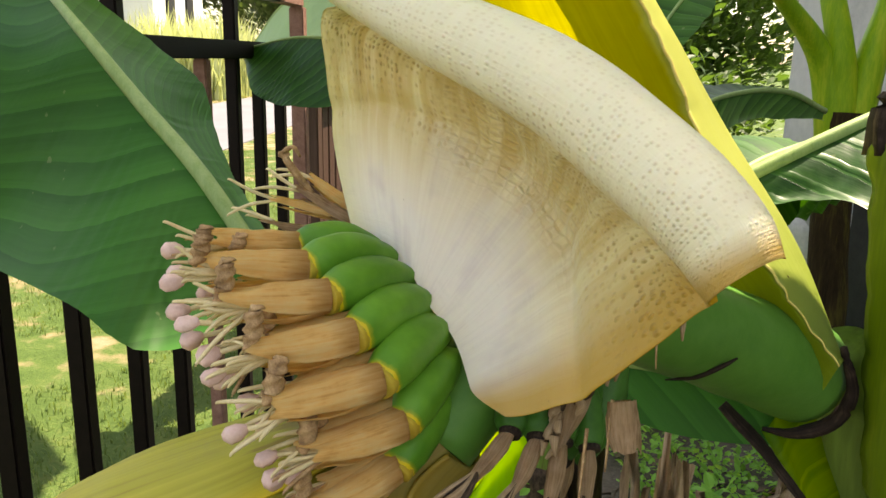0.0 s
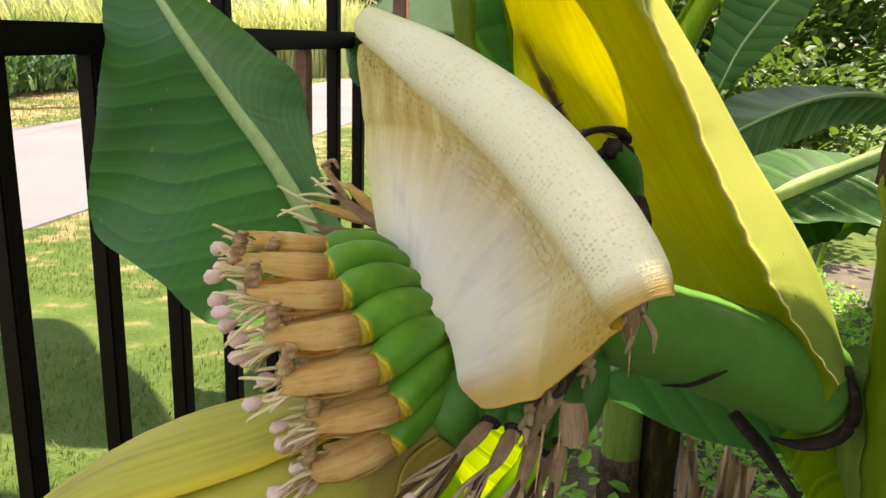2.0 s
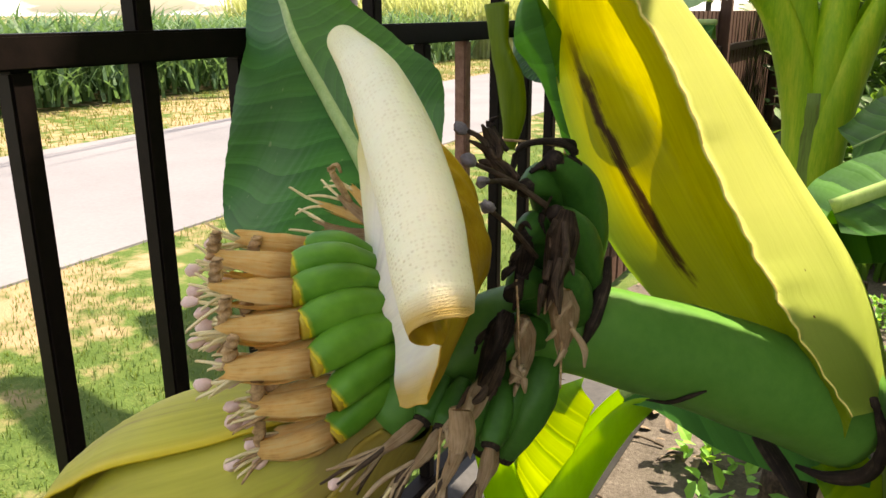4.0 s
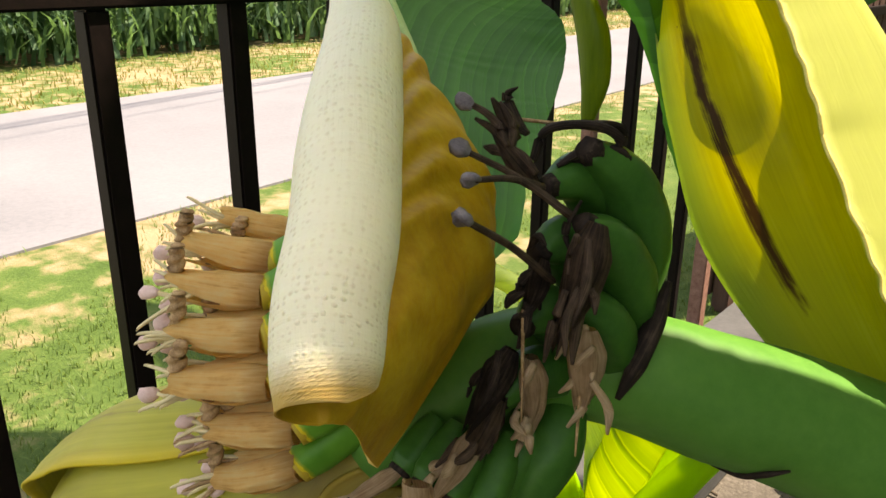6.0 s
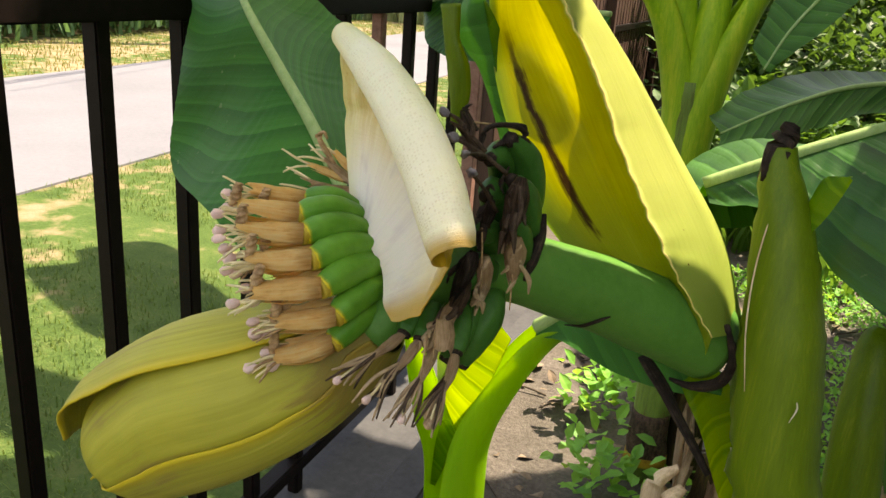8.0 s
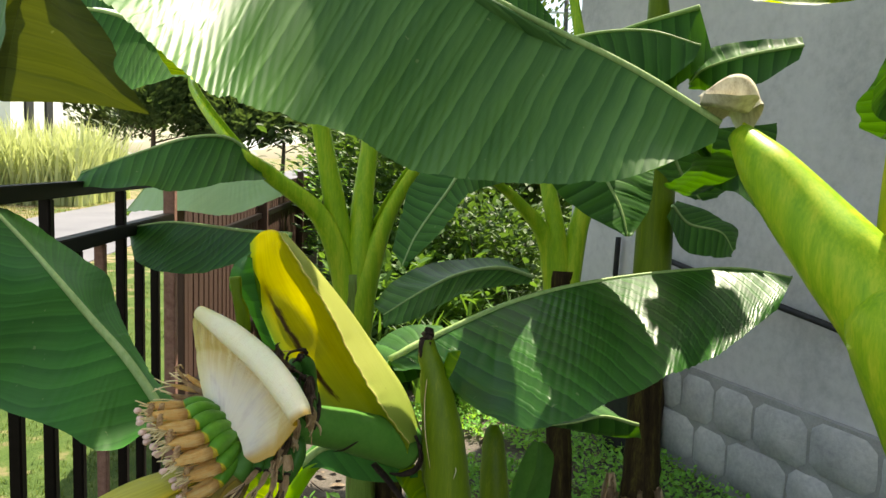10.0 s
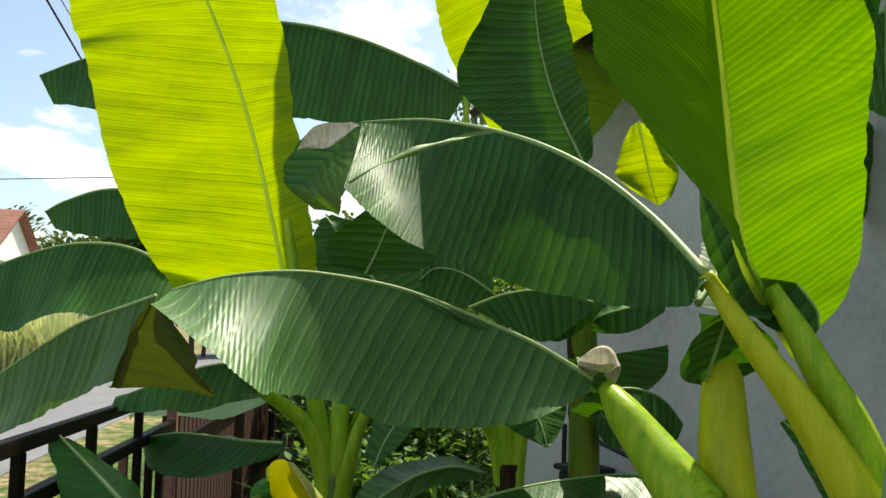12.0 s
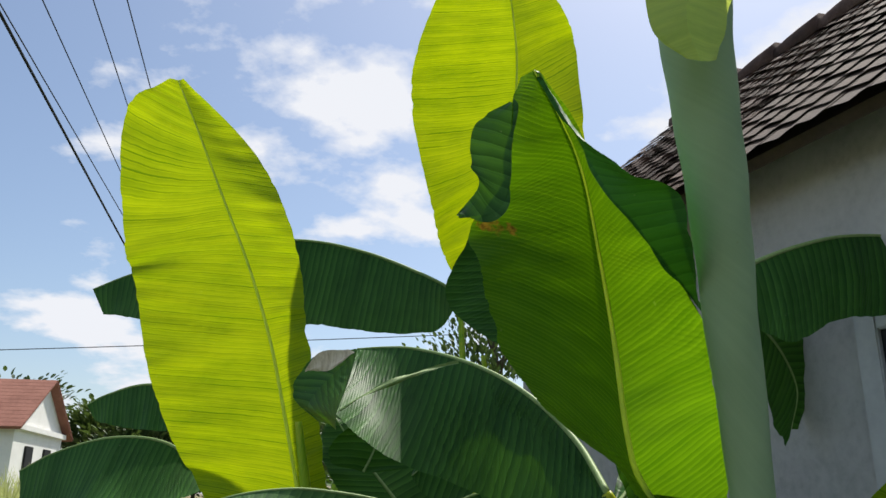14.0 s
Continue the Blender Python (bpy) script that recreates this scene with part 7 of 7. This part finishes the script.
leaf(plant_d, [(1.045, 1.0, 2.175), (1.062, 1.0, 2.096), (1.079, 1.0, 2.009), (1.105, 1.0, 1.915)],
     [(1.017, 1.0, 2.156), (0.994, 1.02, 2.089), (0.986, 1.04, 2.013), (1.033, 1.02, 1.958)],
     [(1.072, 0.98, 2.154), (1.126, 0.98, 2.086), (1.171, 0.98, 2.027), (1.138, 0.99, 1.94)], rib=(0.004, 0.002), mat=LEAF_YOUNG, tears=0.1, wave=0.02, label="small torn yellow-green leaf")
leaf(plant_f, [(0.863, 0.25, 1.845), (0.897, 0.2, 1.769), (0.962, 0.15, 1.675), (1.022, 0.12, 1.588), (1.032, 0.12, 1.545)],
     [(0.861, 0.25, 1.847), (0.861, 0.25, 1.728), (0.893, 0.2, 1.61), (0.957, 0.15, 1.539), (1.02, 0.12, 1.524)],
     [(0.875, 0.26, 1.852), (0.992, 0.3, 1.823), (1.01, 0.25, 1.697), (1.052, 0.2, 1.625), (1.045, 0.13, 1.551)], rib=(0.005, 0.002))
leaf(plant_f, [(1.015, 0.4, 1.57), (1.011, 0.42, 1.52), (1.026, 0.45, 1.468), (0.995, 0.5, 1.413)],
     [(0.952, 0.45, 1.576), (0.951, 0.46, 1.505), (0.933, 0.48, 1.466), (0.953, 0.5, 1.432)],
     [(1.057, 0.38, 1.558), (1.097, 0.4, 1.483), (1.09, 0.44, 1.449), (1.037, 0.5, 1.406)], rib=(0.005, 0.002))
leaf(plant_d, [(0.541, 1.1, 1.598), (0.651, 1.05, 1.641), (0.776, 1.0, 1.65), (0.88, 0.95, 1.617)],
     [(0.59, 1.08, 1.573), (0.674, 1.0, 1.524), (0.747, 0.96, 1.501), (0.859, 0.94, 1.575)],
     [(0.541, 1.147, 1.593), (0.651, 1.243, 1.622), (0.776, 1.153, 1.635), (0.88, 0.95, 1.617)], rib=(0.005, 0.002))
leaf(plant_c, [(0.725, 1.6, 1.669), (0.615, 1.6, 1.736), (0.516, 1.6, 1.753), (0.453, 1.6, 1.709)],
     [(0.691, 1.58, 1.618), (0.592, 1.58, 1.607), (0.504, 1.58, 1.635), (0.457, 1.6, 1.697)],
     [(0.737, 1.65, 1.774), (0.644, 1.65, 1.862), (0.523, 1.65, 1.829), (0.452, 1.62, 1.724)], rib=(0.006, 0.002))
leaf(plant_d, [(1.084, 0.9, 1.62), (0.994, 0.95, 1.603), (0.917, 1.0, 1.576), (0.902, 1.05, 1.546)],
     [(1.075, 0.9, 1.589), (0.996, 0.92, 1.536), (0.925, 0.98, 1.526), (0.905, 1.05, 1.534)],
     [(1.108, 0.95, 1.639), (1.032, 1.0, 1.633), (0.936, 1.05, 1.619), (0.903, 1.06, 1.563)], rib=(0.004, 0.002))
leaf(plant_d, [(0.874, 0.3, 1.614), (0.795, 0.35, 1.602), (0.723, 0.4, 1.614), (0.693, 0.45, 1.639)],
     [(0.874, 0.3, 1.609), (0.779, 0.34, 1.582), (0.707, 0.39, 1.588), (0.687, 0.44, 1.623)],
     [(0.885, 0.32, 1.627), (0.809, 0.38, 1.631), (0.732, 0.42, 1.639), (0.693, 0.45, 1.647)], rib=None, mat=LEAF_YOUNG)
leaf(plant_c, [(0.459, 1.9, 1.552), (0.318, 1.95, 1.721), (0.198, 2.0, 1.872), (0.114, 2.05, 1.991)],
     [(0.26, 1.9, 1.551), (0.129, 1.92, 1.693), (0.057, 1.97, 1.842), (0.088, 2.05, 1.977)],
     [(0.649, 2.0, 1.6), (0.52, 2.05, 1.776), (0.358, 2.1, 1.933), (0.14, 2.07, 2.001)], rib=(0.008, 0.003))
# Bright sheet added in place of light falling into the roll's open end.
leaf(plant_f, [(0.758, -0.63, 2.573), (0.755, -0.625, 2.503), (0.757, -0.615, 2.45), (0.782, -0.6, 2.393)],
     [(0.693, -0.58, 2.603), (0.694, -0.575, 2.531), (0.706, -0.575, 2.459), (0.761, -0.59, 2.402)],
     [(0.864, -0.6, 2.605), (0.853, -0.595, 2.532), (0.837, -0.59, 2.461), (0.811, -0.59, 2.399)], mat=RIB, rib=None, n=30, name="lit_roll_inside", label="bright sheet painted as the lit inside of the rolled leaf")

# ---- garden and distance ----
rg = random.Random(21)


def blades(name, spots, mat, label, category, height, width, lean=0.5, seg=3, kind="stuff"):
    """Many narrow bent blades in one mesh."""
    verts, faces = [], []
    for x, y, z, s in spots:
        a = rg.uniform(0, 6.28)
        h, w = height * s * rg.uniform(0.6, 1.3), width * s
        dx, dy = math.cos(a), math.sin(a)
        bend = rg.uniform(0.1, 1.0) * lean * h
        b = len(verts)
        for k in range(seg + 1):
            v = k / seg
            px, py, pz = x + dx * bend * v * v, y + dy * bend * v * v, z + h * v * (1 - 0.25 * v * lean)
            ww = w * (1 - v) ** 0.7 * 0.5 + 0.0004
            verts += [(px - dy * ww, py + dx * ww, pz), (px + dy * ww, py - dx * ww, pz)]
        for k in range(seg):
            faces.append((b + 2 * k, b + 2 * k + 1, b + 2 * k + 3, b + 2 * k + 2))
    me = bpy.data.meshes.new(name)
    me.from_pydata(verts, [], faces)
    for p in me.polygons:
        p.use_smooth = True
    me.materials.append(mat)
    return tagged(new(name, me), label, category, kind=kind)


def leafy(name, spots, mat, label, category, kind="stuff", parent=None):
    """Many small oval leaves: spots of place, size and outward direction."""
    verts, faces = [], []
    for p, s, d in spots:
        d = (Vector(d) + Vector((rg.uniform(-1, 1), rg.uniform(-1, 1), rg.uniform(-0.7, 0.9))) * 0.8).normalized()
        side = d.cross(Vector((rg.uniform(-0.4, 0.4), rg.uniform(-0.4, 0.4), 1))).normalized()
        up = side.cross(d)
        b = len(verts)
        p = Vector(p)
        for u, w, h in ((0, 0, 0), (0.35, 0.30, 0.06), (0.35, -0.30, 0.06), (0.75, 0.24, 0.02), (0.75, -0.24, 0.02), (1.05, 0, -0.12), (0.4, 0, 0)):
            verts.append(tuple(p + d * s * u + side * s * w + up * s * h))
        faces += [(b, b + 6, b + 1), (b, b + 2, b + 6), (b + 1, b + 6, b + 5, b + 3), (b + 6, b + 2, b + 4, b + 5)]
    me = bpy.data.meshes.new(name)
    me.from_pydata(verts, [], faces)
    me.materials.append(mat)
    ob = new(name, me)
    if parent is not None:
        ob.parent = parent
        return ob
    return tagged(ob, label, category, kind=kind)


def green(name, dark, light, through, thin=0.35, rough=0.55):
    m = bpy.data.materials.new(name)
    m.use_nodes = True
    nt = m.node_tree
    b = nt.nodes["Principled BSDF"]
    geo = nt.nodes.new("ShaderNodeNewGeometry")
    co = nt.nodes.new("ShaderNodeTexCoord").outputs["Object"]
    f = math_of(nt, "ADD", math_of(nt, "MULTIPLY", geo.outputs["Random Per Island"], 0.6), math_of(nt, "MULTIPLY", noise_of(nt, co, 3, 3), 0.4))
    c = ramp_of(nt, f, [(0.2, dark), (0.8, light)])
    nt.links.new(c, b.inputs["Base Color"])
    b.inputs["Roughness"].default_value = rough
    b.inputs["Specular IOR Level"].default_value = 0.3
    tr = nt.nodes.new("ShaderNodeBsdfTranslucent")
    tr.inputs["Color"].default_value = (*through, 1)
    mx = nt.nodes.new("ShaderNodeMixShader")
    mx.inputs[0].default_value = thin
    nt.links.new(b.outputs[0], mx.inputs[1])
    nt.links.new(tr.outputs[0], mx.inputs[2])
    nt.links.new(mx.outputs[0], nt.nodes["Material Output"].inputs["Surface"])
    return m


GRASS = green("lawn_blades", (0.04, 0.088, 0.016), (0.14, 0.20, 0.055), (0.20, 0.27, 0.045))
DRY_GRASS = green("verge_blades", (0.11, 0.125, 0.03), (0.23, 0.22, 0.075), (0.26, 0.27, 0.05))
HERB = green("herb_leaves", (0.07, 0.23, 0.035), (0.24, 0.54, 0.10), (0.46, 0.78, 0.08))
BUSH = green("bush_leaves", (0.02, 0.05, 0.012), (0.08, 0.15, 0.035), (0.15, 0.28, 0.03), 0.25)
LILY = green("strap_leaves", (0.035, 0.095, 0.015), (0.10, 0.21, 0.04), (0.17, 0.32, 0.03))
MAIZE = green("crop_leaves", (0.035, 0.09, 0.04), (0.12, 0.21, 0.10), (0.15, 0.28, 0.08))
LITTER = plain("dead_leaf", [(0.3, (0.10, 0.07, 0.045)), (0.55, (0.24, 0.18, 0.13)), (0.75, (0.38, 0.32, 0.26))], 30, 0.9, bump=0.4)
BARK = plain("bark", [(0.3, (0.04, 0.03, 0.022)), (0.7, (0.13, 0.10, 0.075))], 20, 0.9, bump=0.7, stretch=(2, 2, 0.5))
FAR_GREEN = green("far_leaves", (0.025, 0.05, 0.018), (0.09, 0.14, 0.05), (0.14, 0.22, 0.04), 0.2)

# lawn towards the road
spots = []
while len(spots) < 26000:
    x, y = rg.uniform(-3.0, -0.55), rg.uniform(0.2, 9.5)
    if noise.noise((x * 1.3, y * 1.3, 4)) > -0.12 - 0.1 * rg.random() and rg.random() < 1.25 / (1 + 0.16 * y):
        spots.append((x, y, 0, 1))
blades("lawn_grass", spots, GRASS, "short sun-dried lawn grass", "grass", 0.030, 0.0035, 1.0)
spots = []
while len(spots) < 9000:
    x, y = rg.uniform(-8.4, -6.05), rg.uniform(1.0, 22)
    spots.append((x, y, 0, 1.2))
blades("verge_grass", spots, DRY_GRASS, "dry yellow-green grass on the road verge", "grass", 0.055, 0.010, 1.0)
# low herbs in the bed
spots = []
while len(spots) < 17000:
    x, y = rg.uniform(0.25, 1.9), rg.uniform(1.2, 5.2)
    if x > 1.72 - 0.27 * (y - 2.29):
        continue
    if noise.noise((x * 2.6, y * 2.6, 8)) + 0.6 * (x - 0.55) > 0.0:
        spots.append(((x, y, rg.uniform(0.01, 0.07)), rg.uniform(0.012, 0.030), (rg.uniform(-1, 1), rg.uniform(-1, 1), 0.5)))
for cx, cy in ((0.12, 1.55), (0.30, 1.35), (0.05, 1.95), (0.5, 1.6)):
    for k in range(90):
        spots.append(((cx + rg.gauss(0, 0.06), cy + rg.gauss(0, 0.06), rg.uniform(0.02, 0.16)), rg.uniform(0.03, 0.06), (rg.uniform(-1, 1), rg.uniform(-1, 1), 0.6)))
leafy("ground_herbs", spots, HERB, "low green weeds covering the garden bed", "weeds")
# dead leaves and twigs on the soil
spots = [((rg.uniform(-0.5, 1.4), rg.uniform(0.7, 3.6), rg.uniform(0.003, 0.012)), rg.uniform(0.02, 0.07), (rg.uniform(-1, 1), rg.uniform(-1, 1), 0.02)) for _ in range(700)]
leafy("leaf_litter", spots, LITTER, "scattered dead leaves on the soil", "litter")
twigs = bmesh.new()
for _ in range(70):
    x, y, a = rg.uniform(-0.4, 1.0), rg.uniform(0.8, 3.0), rg.uniform(0, 6.28)
    ln = rg.uniform(0.06, 0.28)
    tube(twigs, [(x, y, 0.008), (x + math.cos(a) * ln * 0.5, y + math.sin(a) * ln * 0.5, 0.016), (x + math.cos(a + 0.2) * ln, y + math.sin(a + 0.2) * ln, 0.008)], [0.004, 0.003, 0.0015], 5, 5)
tagged(finish("twigs", twigs, BARK), "small dry twigs lying on the soil", "twigs", kind="stuff")
# concrete edging slab under the fence
bm = bmesh.new()
box(bm, (-0.05, -2.2, 0.0), (0.21, 2.9, 0.045), bevel=0.012)
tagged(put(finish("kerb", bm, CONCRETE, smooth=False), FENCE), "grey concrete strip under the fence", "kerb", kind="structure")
bm = bmesh.new()
box(bm, (0.21, 0.95, 0.0), (0.31, 2.9, 0.12), bevel=0.012)
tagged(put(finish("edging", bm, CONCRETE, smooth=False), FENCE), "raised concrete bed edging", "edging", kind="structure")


def shrub(at, r, h, count, mat, label, size=0.06, cat="bush"):
    ob = thing("shrub", label, cat, at=at)
    ends = []
    for k in range(7):
        a = k * 0.9 + rg.uniform(-0.3, 0.3)
        e = Vector((math.cos(a) * r * 0.7, math.sin(a) * r * 0.7, h * rg.uniform(0.6, 0.95)))
        bm = bmesh.new()
        tube(bm, [(0, 0, 0), e * 0.5 + Vector((0, 0, h * 0.1)), e], [0.018, 0.010, 0.003], 6, 8)
        ends.append(e)
        part("branch", bm, BARK, ob)
    sp = []
    for _ in range(count):
        e = rg.choice(ends)
        v = rg.uniform(0.35, 1.1)
        p = e * v + Vector((rg.gauss(0, r * 0.28), rg.gauss(0, r * 0.28), rg.gauss(0, h * 0.12)))
        p.z = max(0.03, p.z)
        sp.append((p, size * rg.uniform(0.6, 1.3), (p.x, p.y, 0.25 * h)))
    leafy("foliage", sp, mat, "", "", parent=ob)
    return ob


for at, r, h, n, mt, lb, sz in (((0.55, 4.6, 0), 0.5, 0.75, 2600, LILY, "bright leafy garden shrub", 0.09), ((1.15, 5.2, 0), 0.6, 1.05, 4200, BUSH, "dark leafy garden shrub", 0.07), ((0.38, 5.7, 0), 0.45, 0.9, 2400, LILY, "pale green garden shrub", 0.08),
                            ((0.8, 6.6, 0), 0.9, 1.9, 8000, BUSH, "tall dark garden shrub", 0.09), ((0.4, 8.3, 0), 0.8, 1.5, 5000, HERB, "green shrub by the slat fence", 0.09), ((1.9, 7.6, 0), 1.1, 2.3, 8000, BUSH, "large dark shrub behind the house", 0.10),
                            ((0.9, 9.6, 0), 1.4, 2.4, 8000, FAR_GREEN, "large shrub at the garden's end", 0.11)):
    shrub(at, r, h, n, mt, lb, sz)
spots = []
for cx, cy, n in ((0.75, 3.6, 60), (0.45, 4.0, 70), (0.95, 4.2, 60), (0.2, 4.4, 50), (0.65, 5.2, 80)):
    spots += [(cx + rg.gauss(0, 0.12), cy + rg.gauss(0, 0.12), 0, rg.uniform(0.7, 1.2)) for _ in range(n)]
blades("strap_leaf_plants", spots, LILY, "clumps of bright strap-leaved garden plants", "plants", 0.55, 0.035, 0.9, 6)

# crop field over the road
spots = []
for _ in range(26000):
    x = -8.3 - abs(rg.gauss(0, 3.2))
    spots.append((x, rg.uniform(0, 19), rg.uniform(0, 0.7), rg.uniform(0.7, 1.3)))
MEADOW = green("meadow_grass", (0.40, 0.44, 0.18), (0.60, 0.62, 0.32), (0.55, 0.60, 0.22))
blades("meadow_grass", [(rg.uniform(-17, -6.3), rg.uniform(19.5, 24), 0, rg.uniform(0.8, 1.2)) for _ in range(15000)], MEADOW, "tall pale green meadow grass before the house", "grass", 1.75, 0.09, 0.5, 3)
blades("crop_field", spots, MAIZE, "tall green crop rows beyond the road", "crops", 0.62, 0.055, 1.3, 3)


def tree(at, h, r, count, leafsize, label, name="tree", thin=False, mat=None):
    ob = thing(name, label, "tree", "far trees", at=at)
    bm = bmesh.new()
    tube(bm, [(0, 0, 0), (0.1, 0, h * 0.4), (0, 0.1, h * 0.9)], [h * 0.025, h * 0.018, h * 0.004], 8, 10)
    limbs = []
    for k in range(9):
        a, z = k * 2.4, h * (0.3 + 0.06 * k)
        e = Vector((math.cos(a) * r * rg.uniform(0.6, 1), math.sin(a) * r * rg.uniform(0.6, 1), z + h * rg.uniform(0.08, 0.22)))
        tube(bm, [(0, 0, z), e * 0.5 + Vector((0, 0, z * 0.52)), e], [h * 0.010, h * 0.006, h * 0.002], 6, 6)
        limbs.append(e)
    part("trunk", bm, BARK, ob)
    clumps = limbs + [Vector((rg.gauss(0, r * 0.4), rg.gauss(0, r * 0.4), h * rg.uniform(0.5, 0.98))) for _ in range(14)]
    sp = []
    for _ in range(count):
        c = rg.choice(clumps)
        p = c + Vector((rg.gauss(0, r * 0.22), rg.gauss(0, r * 0.22), rg.gauss(0, h * 0.06)))
        sp.append((p, leafsize * rg.uniform(0.6, 1.4), (p.x, p.y, 0.3 * h)))
    leafy("crown", sp, mat or FAR_GREEN, "", "", parent=ob)
    return ob


for x, y, h, r in ((-9.5, 40, 6.0, 2.2), (-7.4, 42, 5.2, 2.0), (-5.4, 40, 4.6, 2.0), (-3.4, 42, 5.0, 2.2), (-1.2, 44, 5.6, 2.4), (3.0, 44, 7.5, 2.8), (-13, 46, 6, 2.4), (6.5, 44, 6, 2.6), (-17.5, 44, 7, 2.6), (-21, 40, 7, 2.6)):
    tree((x, y, 0), h, r, 3400, 0.34, "leafy green tree in the distance")
tree((4.4, 21, 0), 8.6, 1.6, 2200, 0.16, "airy young tree behind the garden", mat=FAR_GREEN)

# far house by the road
far = thing("far_house", "white village house with a red-brown tiled gable roof", "house", at=(-8.85, 22.0, 0))
far.rotation_euler = (0, 0, radians(4))
bm = bmesh.new()
box(bm, (-9, 0, 0), (0, 5, 3.45))
part("wall", bm, WHITE, far, smooth=False)
bm = bmesh.new()
g = [bm.verts.new(p) for p in ((0, 0, 3.452), (0, 5, 3.452), (0, 2.5, 4.88))] + [bm.verts.new(p) for p in ((-0.2, 0, 3.452), (-0.2, 5, 3.452), (-0.2, 2.5, 4.88))]
bm.faces.new((g[0], g[1], g[2]))
bm.faces.new((g[5], g[4], g[3]))
for i, j in ((0, 1), (1, 2), (2, 0)):
    bm.faces.new((g[i], g[i + 3], g[j + 3], g[j]))
part("gable", bm, WHITE, far, smooth=False)
for sgn in (0, 1):
    bm = bmesh.new()
    run = math.hypot(2.85, 1.63)
    box(bm, (-9.3, 0, 0.0), (0.25, run + 0.05, 0.05))
    ob = part("roof", bm, ROOF_RED, far, smooth=False)
    for r in range(13):
        bm = bmesh.new()
        box(bm, (-9.32, r * run / 13, 0.052), (0.27, (r + 0.94) * run / 13, 0.085))
        part("tile_course", bm, ROOF_RED, ob, smooth=False)
    m = Matrix.Translation((0, -0.35, 3.27)) @ Matrix.Rotation(math.atan2(1.63, 2.85), 4, "X")
    if sgn:
        m = Matrix.Translation((0, 5, 0)) @ Matrix.Diagonal((1, -1, 1, 1)) @ m
    ob.matrix_basis = m
for lo, hi in (((0.0, 1.1, 1.5), (0.06, 1.8, 2.9)), ((0.0, 3.0, 1.5), (0.06, 3.7, 2.9)), ((0.0, 0.0, 3.3), (0.14, 5, 3.46))):
    bm = bmesh.new()
    box(bm, lo, hi, bevel=0.01)
    part("window" if hi[2] < 3.1 else "cornice", bm, CABLE if hi[2] < 3.1 else WHITE, far, smooth=False)
bm = bmesh.new()
box(bm, (-5.0, 2.3, 4.6), (-4.5, 2.8, 5.4), bevel=0.03)
part("chimney", bm, ROOF_RED, far, smooth=False)

# poles and wires
pole = thing("utility_pole", "grey concrete utility pole by the road", "pole", "utility poles", at=(-6.6, 10.5, 0))
bm = bmesh.new()
tube(bm, [(0, 0, 0), (0, 0, 4), (0, 0, 8.5)], [0.16, 0.14, 0.10], 10, 12)
part("shaft", bm, CONCRETE, pole)
bm = bmesh.new()
box(bm, (-0.7, -0.05, 7.9), (0.7, 0.05, 8.0), bevel=0.01)
part("crossarm", bm, METAL, pole, smooth=False)

for far_at in ((-26.44, 34.0, 0), (9.32, 34.0, 0), (-6.8, 45.6, 0)):
    copy_thing(pole, Matrix.Translation(far_at))


def wire(a, b, sag, r, label):
    a, b = Vector(a), Vector(b)
    bm = bmesh.new()
    tube(bm, [a, a.lerp(b, 0.25) - Vector((0, 0, sag * 0.75)), a.lerp(b, 0.5) - Vector((0, 0, sag)), a.lerp(b, 0.75) - Vector((0, 0, sag * 0.75)), b], [r, r], 6, 40)
    tagged(finish("overhead_wire", bm, CABLE), label, "wire", "overhead wires")
wire((-2.43, -3.53, 6.00), (-7.08, 45.25, 6.00), 0.0, 0.018, "thick black overhead cable")
wire((-2.42, -3.04, 6.60), (-6.62, 45.78, 6.60), 0.0, 0.008, "thin overhead power wire")
wire((-2.10, -2.17, 7.20), (-6.99, 46.58, 7.20), 0.0, 0.008, "thin overhead power wire")
wire((-1.73, -2.23, 7.20), (-6.45, 46.54, 7.20), 0.0, 0.008, "thin overhead power wire")
wire((-2.81, -3.01, 6.20), (-6.00, 45.88, 6.20), 0.0, 0.008, "thin overhead power wire")
wire((-26.44, 34.00, 6.74), (9.32, 34.00, 9.00), 0.1, 0.02, "thin overhead wire crossing the road")
